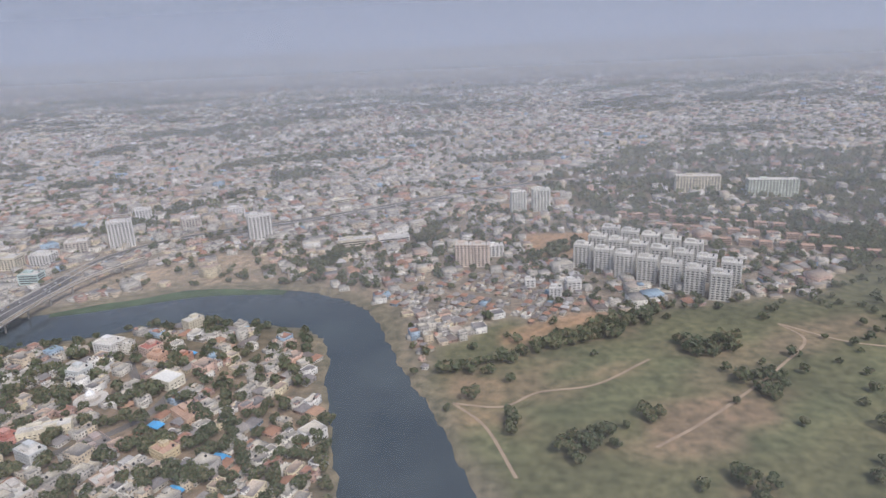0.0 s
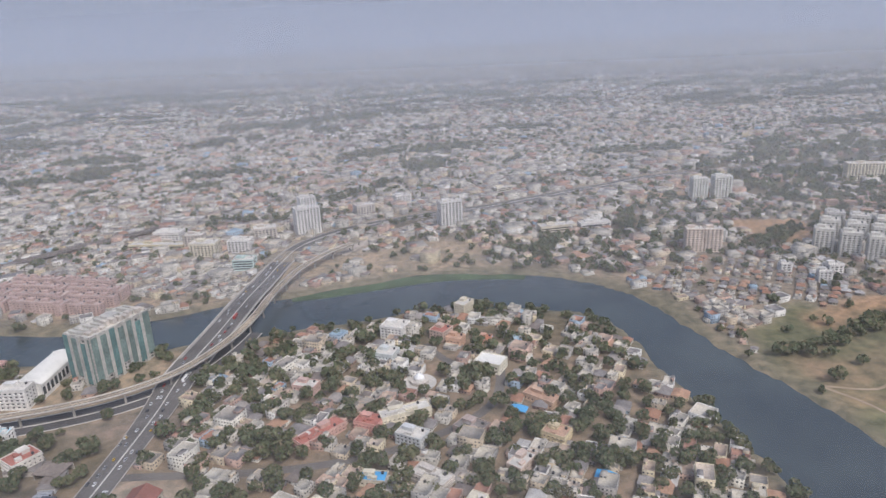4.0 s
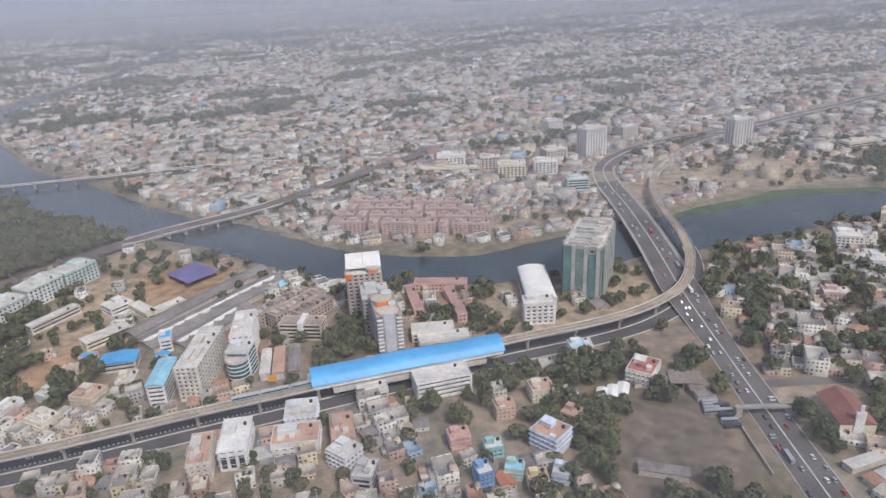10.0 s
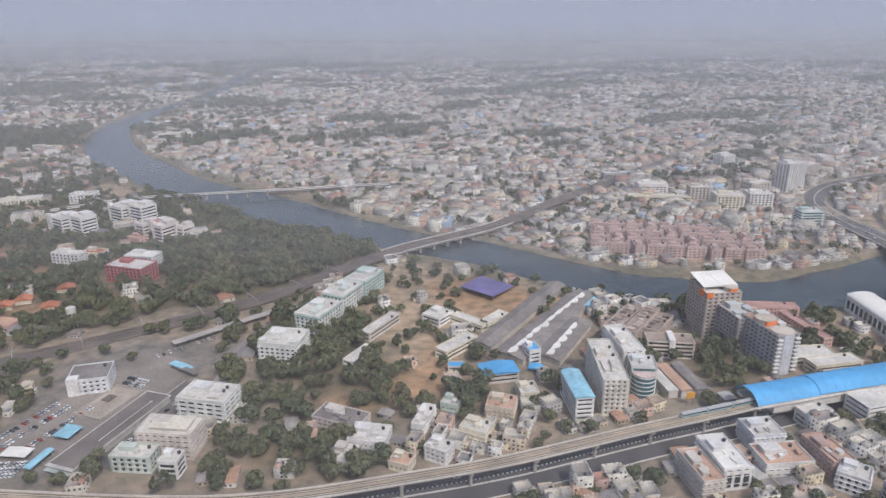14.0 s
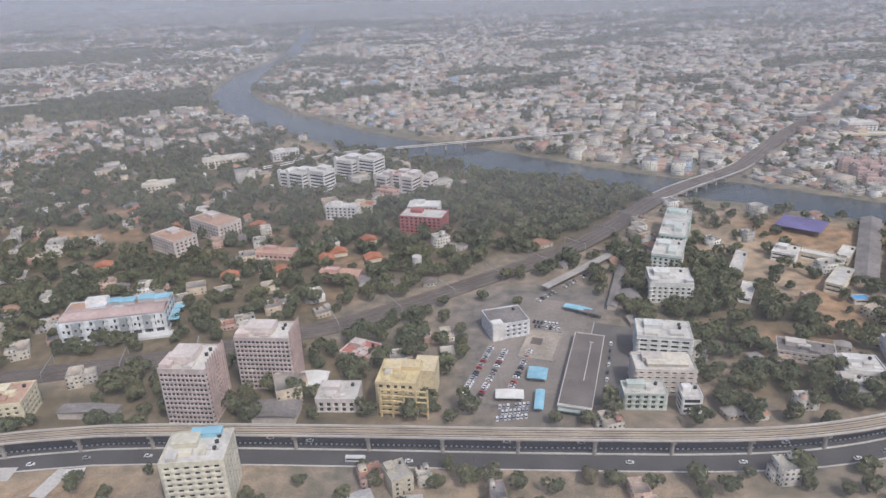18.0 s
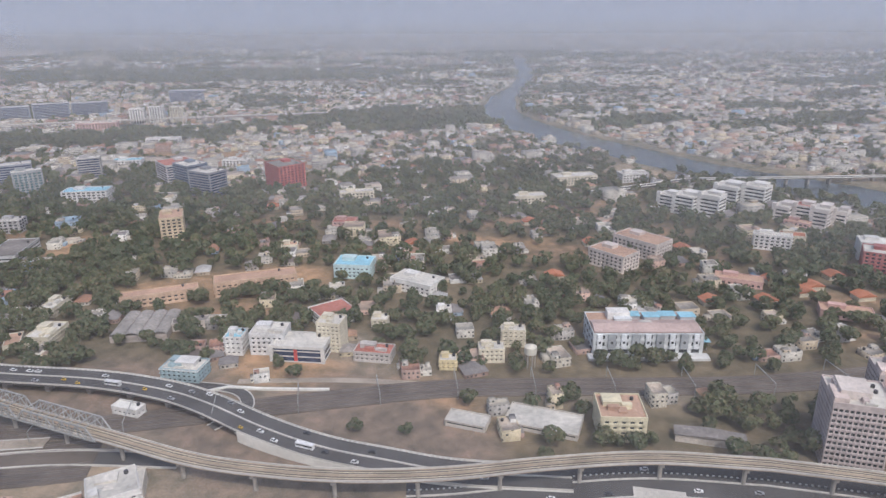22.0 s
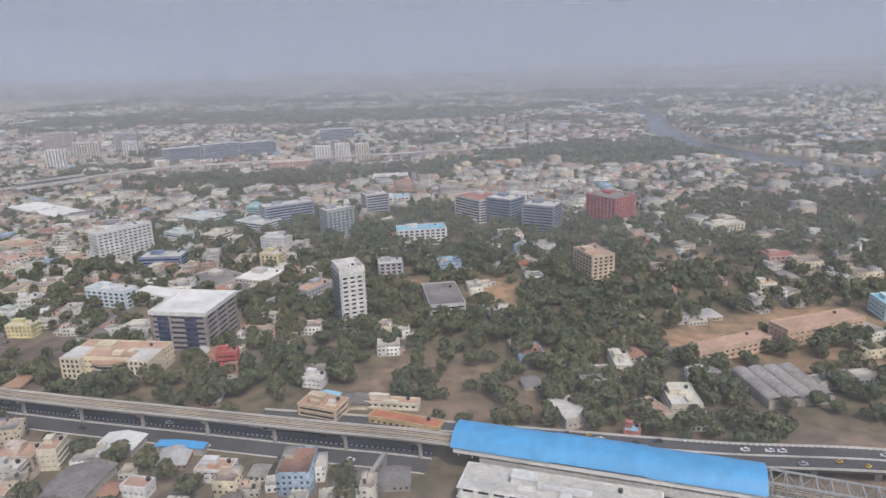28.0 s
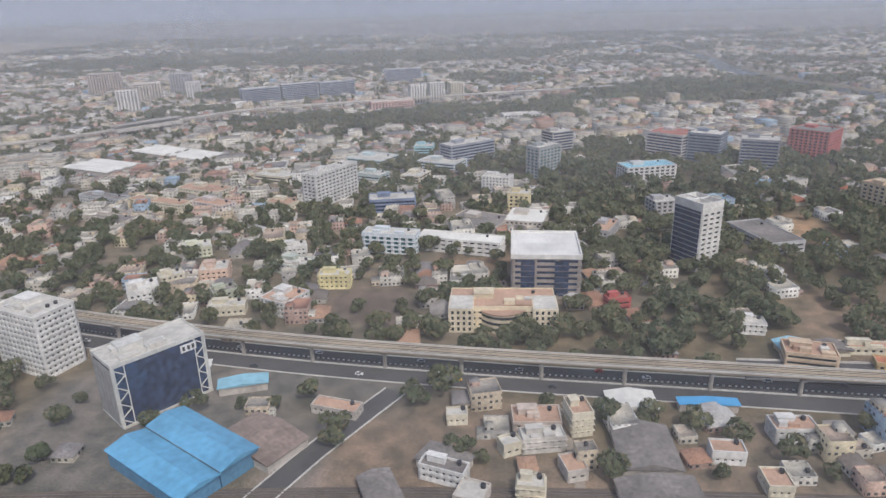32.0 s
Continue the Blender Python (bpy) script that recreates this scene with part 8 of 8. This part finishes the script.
def annexes(rows, share):
    """Lower wings built against the houses."""
    pick = rows[rng.random(len(rows)) < share]
    t = np.radians(pick[:, 4])
    ox, oy = pick[:, 2] * 0.5 * np.sign(rng.random(len(pick)) - 0.5), pick[:, 3] * rng.uniform(-0.3, 0.3, len(pick))
    out = pick.copy()
    out[:, 0] += ox * np.cos(t) - oy * np.sin(t)
    out[:, 1] += ox * np.sin(t) + oy * np.cos(t)
    out[:, 2], out[:, 3] = pick[:, 2] * rng.uniform(0.35, 0.7, len(pick)), pick[:, 3] * rng.uniform(0.35, 0.7, len(pick))
    out[:, 5] = np.maximum(2.4, pick[:, 5] * rng.uniform(0.35, 0.75, len(pick)))
    return box_batch(out)


# the houses nearest the flight line stand alone; the rest is one town
above = near_plots[:, 1] - edge_of_view(near_plots[:, 0])
order = np.argsort(np.where(above > 0, above, 1e6))
alone = order[:270:3]
rest = np.setdiff1d(np.arange(len(near_plots)), alone)
close = near_plots[rest]
is_low = (close[:, 5] < 4) & (rng.random(len(close)) < 0.6)
flat, low_ones = close[~is_low], close[is_low]
unseen = flat[:, 1] < edge_of_view(flat[:, 0]) - 40
under_path, flat = flat[unseen], flat[~unseen]
batch_object("town_houses", [box_batch(under_path), terrace_batch(flat[flat[:, 1] < 720]), box_batch(flat[flat[:, 1] >= 720]), heads(flat[flat[:, 1] < 1200], 0.5), annexes(flat[flat[:, 1] < 900], 0.6), hip_batch(low_ones, 0.22), roof_tanks(flat[flat[:, 1] < 620], 0.45)], [town_wall, town_roof, town_pitched, black_tank],
             "crowd of small flat-roofed plastered houses, white, cream, pink and grey", "houses")
batch_object("distant_houses", [box_batch(far_plots)], [town_wall, town_roof],
             "distant sea of pale flat-roofed city houses", "houses")

# single houses, in a few patterns
pane_mesh = Shape().box(0, 0, 0, 1.3, 0.16, 1.3).mesh("window")
door_mesh = Shape().box(0, 0, 0, 1.0, 0.16, 2.1).mesh("door")
door_wood = worn("door_wood", (0.16, 0.10, 0.06), 0.7)


def house_pattern(w, d, floors, gable):
    root = thing("house", "small plastered town house with a flat roof terrace and parapet" if not gable else "small plastered house with a pitched clay tile roof", "house")
    h = 3.1 * floors + 0.5
    if gable:
        part("body", Shape().box(0, 0, -0.4, w, d, h + 0.4), house_wall, root)
        part("roof", Shape().gable(w, d, h, 2.4), tile_roof, root, "red-brown clay tile roof")
    else:
        part("body", Shape().box(0, 0, -0.4, w, d, h + 0.4).ring(w, d, h, 0.8, 0.28), house_wall, root)
        part("roof_terrace", Shape().box(0, 0, h, w - 0.6, d - 0.6, 0.05), house_roof, root)
        part("stair_room", Shape().box(-w * 0.25, d * 0.22, h, w * 0.36, d * 0.36, 2.4).box(-w * 0.25, d * 0.22, h + 2.4, w * 0.42, d * 0.42, 0.15), house_wall, root)
        part("water_tank", Shape().drum(w * 0.28, d * 0.28, h, 0.75, 1.4, 10), black_tank, root, "black plastic water tank")
    for k in range(floors):
        for sx in (-0.27, 0.27):
            part("window", pane_mesh, dark_glass, root, "", pose(w * sx, -d / 2 - 0.03, 1.1 + 3.1 * k))
        part("window", pane_mesh, dark_glass, root, "", pose(w / 2 + 0.03, 0, 1.1 + 3.1 * k, 0, 0, 90))
    part("door", door_mesh, door_wood, root, "brown wooden door", pose(0, -d / 2 - 0.03, 0))
    return root


patterns = {}
for k, i in enumerate(alone):
    x, y, w, d, t, h = near_plots[i]
    floors = max(1, min(3, round((h - 0.5) / 3.1)))
    key = (floors, round(w / 3), round(d / 3), k % 5 == 0 and floors == 1)
    if key not in patterns:
        ob = patterns[key] = house_pattern(3.0 * key[1], 3.0 * key[2], floors, key[3])
        ob["group"] = "town houses"
        ob.matrix_basis = pose(x, y, 0, 0, 0, t)
    else:
        copy_thing(patterns[key], pose(x, y, 0, 0, 0, t))


# ---- trees ----
def leaf_cloud(count, rx, rz, z, size, seed):
    """Leaf clumps on the outside of several rounded lobes, which make one uneven crown."""
    r = np.random.default_rng(seed)
    lobes = r.normal(0, 1, (7, 3)) * (rx * 0.40, rx * 0.40, rz * 0.22)
    lobes[0] = (0, 0, rz * 0.25)
    reach = r.uniform(0.42, 0.68, 7)
    way = r.normal(0, 1, (6 * count, 3))
    way[:, 2] = np.where(way[:, 2] < 0, way[:, 2] * 0.45, way[:, 2])
    way /= np.linalg.norm(way, axis=1)[:, None]
    k = r.integers(0, 7, len(way))
    p = lobes[k] + way * reach[k][:, None] * (rx, rx, rz * 0.8) * r.uniform(0.82, 1.06, (len(way), 1))
    buried = np.zeros(len(way), bool)
    for q in range(7):
        buried |= (k != q) & ((((p - lobes[q]) / (rx * reach[q], rx * reach[q], rz * 0.8 * reach[q])) ** 2).sum(1) < 0.72)
    p, way = p[~buried][:count], way[~buried][:count]
    p[:, 2] = np.maximum(p[:, 2], -rz * 0.6) + z
    lean = way + r.normal(0, 0.42, way.shape)
    lean /= np.linalg.norm(lean, axis=1)[:, None]
    a = np.cross(lean, r.normal(0, 1, way.shape))
    a /= np.linalg.norm(a, axis=1)[:, None]
    b = np.cross(lean, a)
    a, b = a * size * r.uniform(0.7, 1.25, (len(p), 1)), b * size * r.uniform(0.7, 1.25, (len(p), 1))
    return np.stack([p - a * 0.62 - b * 0.5, p + a * 0.62 - b * 0.5, p + b * 0.75], 1)


def tree_pattern(seed, rx, rz):
    root = thing("tree", "broad dusty green city tree with an uneven crown", "tree", group="trees")
    trunk = Shape().drum(0, 0, -0.3, 0.45, rz * 0.9, 8, 0.25)
    r = random.Random(seed)
    for _ in range(5):
        a = r.uniform(0, math.tau)
        trunk.rod((0, 0, rz * 0.55), (math.cos(a) * rx * 0.5, math.sin(a) * rx * 0.5, rz * r.uniform(0.95, 1.3)), 0.14)
    part("trunk", trunk, bark, root, "brown trunk with limbs")
    tri = leaf_cloud(620, rx, rz, rz * 1.15, 0.95, seed).reshape(-1, 3)
    me = fill_mesh(bpy.data.meshes.new("crown"), tri, np.arange(len(tri)).reshape(-1, 3))
    part("crown", me, leaf_tree, root, "dusty green leaf crown")
    return root


def tree_spots(step, y_lo, y_hi, share):
    spots = []
    for y in np.arange(y_lo, y_hi, step):
        for x in np.arange(-4900, 2000, step):
            r = rng.random(4)
            px, py = x + (r[0] - 0.5) * step * 1.3, y + (r[1] - 0.5) * step * 1.3
            t = lookup(trees_on, px, py)
            if t is not None and r[2] < t * share and not lookup(taken, px, py):
                spots.append((px, py, (0.8 + 0.75 * r[3]) * (1.32 if t > 0.9 else 1.2 if t > 0.75 else 1.0)))
    return np.array(spots)


near_trees = tree_spots(10.0, 60, 1250, 0.55)
near_trees = near_trees[near_trees[:, 1] > edge_of_view(near_trees[:, 0]) - 35]
far_trees = tree_spots(14.0, 1250, 3800, 0.8)
above = near_trees[:, 1] - edge_of_view(near_trees[:, 0])
order = np.argsort(np.where(above > 0, above, 1e6))
single = order[:240:3]
kinds = [tree_pattern(11 + k, 3.6 + 0.5 * k, 4.2 + 0.35 * k) for k in range(5)]
for k, i in enumerate(single):
    x, y, s_ = near_trees[i]
    m = pose(x, y, 0, 0, 0, rng.uniform(0, 360))
    if k < 5:
        kinds[k].matrix_basis = m
    else:
        copy_thing(kinds[k % 5], m)
near_clouds = [leaf_cloud(n, 3.9, 4.0, 4.8, size, 80 + k) for k, (n, size) in enumerate([(230, 1.15)] * 6)]
clouds = [leaf_cloud(n, 3.8, 4.0, 4.6, size, 40 + k) for k, (n, size) in enumerate([(52, 2.2)] * 7)]
thin = [leaf_cloud(n, 4.6, 4.0, 4.4, size, 60 + k) for k, (n, size) in enumerate([(10, 4.9)] * 6)]


def wood(name, spots, models, label):
    tris = []
    pick = rng.integers(0, len(models), len(spots))
    a = rng.uniform(0, math.tau, len(spots))
    for k, cloud in enumerate(models):
        w_ = spots[pick == k]
        c, s = np.cos(a[pick == k])[:, None, None], np.sin(a[pick == k])[:, None, None]
        sc = w_[:, 2][:, None, None]
        x = (cloud[None, :, :, 0] * c - cloud[None, :, :, 1] * s) * sc + w_[:, 0][:, None, None]
        y = (cloud[None, :, :, 0] * s + cloud[None, :, :, 1] * c) * sc + w_[:, 1][:, None, None]
        z = cloud[None, :, :, 2] * sc
        tris.append(np.stack([x, y, np.maximum(z, 0.2)], -1).reshape(-1, 3))
    v = np.concatenate(tris)
    me = fill_mesh(bpy.data.meshes.new(name), v, np.arange(len(v)).reshape(-1, 3))
    me.materials.append(leaf_stuff)
    tagged(new(name, me), label, "trees", kind="stuff")


joined = near_trees[np.setdiff1d(np.arange(len(near_trees)), single)]
wood("street_trees", joined[joined[:, 1] < 520], near_clouds, "dusty green trees between houses and roads")
wood("city_trees", joined[joined[:, 1] >= 520], clouds, "dusty green trees between the houses")
wood("distant_trees", far_trees, thin, "distant grey-green trees among the city houses")


# ---- vehicles ----
CAR_PAINT = [worn("car_paint_white", (0.78, 0.78, 0.77), 0.35), worn("car_paint_silver", (0.45, 0.46, 0.48), 0.3, 0.3), worn("car_paint_red", (0.45, 0.05, 0.04), 0.35),
             worn("car_paint_dark", (0.06, 0.065, 0.08), 0.3), worn("car_paint_yellow", (0.75, 0.48, 0.06), 0.45)]


def car_pattern(color, kind):
    label = {"car": "%s saloon car on the road", "bus": "%s city bus on the road", "auto": "%s three-wheeled taxi on the road"}[kind] % color[0]
    root = thing("car" if kind == "car" else kind.replace("auto", "auto_rickshaw"), label, kind if kind != "auto" else "rickshaw", group="vehicles")
    length, wide, tall = {"car": (4.3, 1.8, 0.85), "bus": (11, 2.6, 2.9), "auto": (2.7, 1.4, 0.9)}[kind]
    k, hw = length / 2, wide / 2
    body = Shape()
    body.prism([(-k, -hw), (k - 0.2, -hw), (k, -hw + 0.3), (k, hw - 0.3), (k - 0.2, hw), (-k, hw)], 0.3, 0.3 + tall)
    if kind != "bus":
        body.prism([(-k * 0.55, -hw + 0.25), (k * 0.2, -hw + 0.25), (k * 0.2, hw - 0.25), (-k * 0.55, hw - 0.25)], 0.88 + tall, 0.95 + tall)
    part("body", body, color[1], root)
    if kind == "bus":
        part("window_band", Shape().box(0, 0, 1.5, length - 0.6, wide + 0.06, 1.0), dark_glass, root)
    else:
        c = Shape()
        lo, hi = [(-k * 0.75, -hw + 0.1), (k * 0.45, -hw + 0.1), (k * 0.45, hw - 0.1), (-k * 0.75, hw - 0.1)], [(-k * 0.55, -hw + 0.25), (k * 0.2, -hw + 0.25), (k * 0.2, hw - 0.25), (-k * 0.55, hw - 0.25)]
        z0, z1 = 0.3 + tall, 0.3 + tall + 0.6
        for i in range(4):
            j = (i + 1) % 4
            c.face([(*lo[i], z0), (*lo[j], z0), (*hi[j], z1), (*hi[i], z1)])
        part("window_band", c, dark_glass, root, "dark car windows")
    gear = Shape()
    for sx in (-0.6, 0.6):
        gear.box(k * sx, 0, 0.0, 0.68, wide + 0.06, 0.62)
    part("running_gear", gear, rubber, root, "black tyres and axles")
    return root


names = ["white", "silver", "red", "dark", "yellow"]
car_kinds = {}


def park(color, kind, x, y, z, turn):
    key = (color, kind)
    if key not in car_kinds:
        car_kinds[key] = car_pattern((names[color], CAR_PAINT[color]), kind)
        car_kinds[key].matrix_basis = pose(x, y, z, 0, 0, turn)
    else:
        copy_thing(car_kinds[key], pose(x, y, z, 0, 0, turn))


def traffic(line, lanes, gap, z, lo, hi, seed):
    r = random.Random(seed)
    side = sides_of(line)
    run = 0.0
    for i in range(lo, min(hi, len(line) - 1)):
        run += float(np.linalg.norm(line[i + 1, :2] - line[i, :2]))
        if run > gap * r.uniform(0.5, 1.5):
            run = 0.0
            lane = r.choice(lanes)
            x, y = line[i, :2] + side[i] * lane
            if line is under and -2220 < x < -1770:
                continue
            dx, dy = line[i + 1, :2] - line[i, :2]
            kind = r.choices(["car", "bus", "auto"], [11, 1, 1])[0]
            color = 4 if kind == "auto" else r.choices([0, 1, 2, 3], [6, 2, 1, 2])[0]
            park(color, kind, x, y, line[i, 2] + z, math.degrees(math.atan2(dy, dx)) + (180 if lane > 0 else 0))


traffic(flyover, [-7, -4, 4, 7], 9, 0.92, 20, 90, 3)
traffic(main_road, [-10, -7.5, -5, 5, 7.5, 10], 4, 0.12, 12, 110, 8)
traffic(under, [-11, -9, -7, 7, 9, 11], 26, 0.1, 150, 640, 12)
traffic(main_road, [-9.5, -7, -4.5, 4.5, 7, 9.5], 5, 0.12, 40, 74, 21)
for k in range(5):
    park(1 if k % 2 else 3, "bus", -584, 354 - 5.4 * k, 0.1, 2)
r_ = random.Random(4)
for lane, (ox, oy, count) in enumerate(((-1382, 326, 21), (-1371, 325, 20), (-1352, 330, 18))):
    for k in range(count):
        if r_.random() < 0.85:
            park(r_.choice([0, 0, 1, 3, 2]), "car", ox + 1.0 * k, oy + 2.75 * k, 0.12, -20 + r_.uniform(-4, 4))
for k in range(16):
    if r_.random() < 0.8:
        park(r_.choice([0, 1, 3]), "car", -1320 + 3.5 * k, 454 + 3.5 * k, 0.1, -46 + r_.uniform(-4, 4))
for k in range(14):
    park(r_.choice([0, 1, 3, 3]), "car", -1327 + 2.7 * (k % 7) * 1.0, 419 - 0.9 * (k % 7) - 7 * (k // 7), 0.12, 72)
for k in range(24):
    i, j = k % 8, k // 8
    if r_.random() < 0.9:
        park(r_.choice([0, 0, 1]), "car", -1362 + i * 2.5 + j * 1.2, 300 + i * 0.3 + j * 6, 0.05, 84 + r_.uniform(-5, 5))
for k in range(7):
    park(r_.choice([0, 0, 3]), "car", -1283 + 2.4 * k - 8, 330 + 9 * k, 0.18, 73)
for k in range(5):
    park(1, "bus", -592 + 0.6 * k, 348 + 3.6 * k, 0.05, 4)

# ---- metro train on the viaduct, just short of the station ----
train = thing("metro_train", "grey and teal metro train on the viaduct", "train")
coach_paint, coach_band = worn("coach_steel", (0.55, 0.57, 0.57), 0.4, 0.3), worn("coach_teal", (0.16, 0.40, 0.42), 0.5)
i_near = int(np.argmin(np.hypot(metro[:, 0] + 923, metro[:, 1] - 356)))
head_at, tail_dir = metro[i_near, :2], metro[i_near - 3, :2] - metro[i_near, :2]
tail_dir = tail_dir / np.linalg.norm(tail_dir)
side_dir = np.array([-tail_dir[1], tail_dir[0]])
for k in range(3):
    p = head_at + tail_dir * (10 + 20.5 * k) + side_dir * 2.3
    at = pose(p[0], p[1], 13.65, 0, 0, math.degrees(math.atan2(tail_dir[1], tail_dir[0])))
    coach = part("coach", Shape().box(0, 0, 0.4, 19.8, 2.8, 2.9).box(0, 0, 3.3, 19.4, 2.2, 0.35).box(-6.5, 0, -0.1, 3, 2.2, 0.6).box(6.5, 0, -0.1, 3, 2.2, 0.6), coach_paint, train, "grey metro coach", at)
    part("window_band", Shape().box(0, 0, 1.7, 18.6, 2.9, 1.0), dark_glass, coach, "dark window band")
    part("stripe", Shape().box(0, 0, 0.8, 19.6, 2.88, 0.6), coach_band, coach, "teal stripe")
    for q in (-5, 4):
        part("roof_unit", Shape().box(q, 0, 3.6, 3.4, 1.7, 0.4), pale_concrete, coach, "white cooling unit")

# ---- upright see-through sheets that imitate haze, near and far over the city ----
def haze_sheet_material(dense, top, tint):
    """See-through surface imitating haze; it thins out towards the ground and its top."""
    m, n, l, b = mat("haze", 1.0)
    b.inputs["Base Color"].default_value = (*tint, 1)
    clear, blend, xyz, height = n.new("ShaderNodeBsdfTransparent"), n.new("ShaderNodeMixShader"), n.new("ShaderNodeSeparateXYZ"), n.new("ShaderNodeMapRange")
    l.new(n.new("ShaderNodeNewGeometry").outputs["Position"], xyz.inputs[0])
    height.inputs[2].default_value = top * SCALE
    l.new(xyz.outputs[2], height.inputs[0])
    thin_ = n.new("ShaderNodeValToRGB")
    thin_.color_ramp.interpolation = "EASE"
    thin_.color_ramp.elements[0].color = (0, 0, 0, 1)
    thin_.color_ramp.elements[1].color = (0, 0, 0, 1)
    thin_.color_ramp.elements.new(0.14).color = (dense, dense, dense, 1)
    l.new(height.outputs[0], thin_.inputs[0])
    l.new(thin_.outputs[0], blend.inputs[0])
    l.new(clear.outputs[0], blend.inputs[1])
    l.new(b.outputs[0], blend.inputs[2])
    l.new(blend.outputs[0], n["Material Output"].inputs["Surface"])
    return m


# distance and opacity of each sheet; the nearest lifts dark tones everywhere
HAZE_SHEETS = [(120, 0.10), (600, 0.14), (900, 0.15), (1300, 0.16), (1800, 0.20), (2600, 0.30), (3900, 0.50)]
for k, (far, dense) in enumerate(HAZE_SHEETS):
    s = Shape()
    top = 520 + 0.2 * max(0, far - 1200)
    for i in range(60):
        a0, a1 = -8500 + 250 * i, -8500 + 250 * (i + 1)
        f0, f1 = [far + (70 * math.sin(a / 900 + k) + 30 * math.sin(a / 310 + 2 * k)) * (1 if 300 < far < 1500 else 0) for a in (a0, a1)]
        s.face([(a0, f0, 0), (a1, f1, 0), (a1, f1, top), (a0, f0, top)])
    # farther sheets get a bluer tint in place of distance haze
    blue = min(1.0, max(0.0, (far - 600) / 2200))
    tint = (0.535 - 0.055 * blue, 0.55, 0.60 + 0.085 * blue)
    structure("haze_sheet", s.mesh("haze_sheet"), haze_sheet_material(dense, top, tint), "upright see-through sheet that imitates haze over the city")

# ---- the plan is drawn at its scale ----
for ob in list(scene.collection.objects):
    if ob.parent is None and ob.type in ("MESH", "EMPTY"):
        ob.matrix_basis = Matrix.Diagonal((SCALE, SCALE, SCALE, 1)) @ ob.matrix_basis
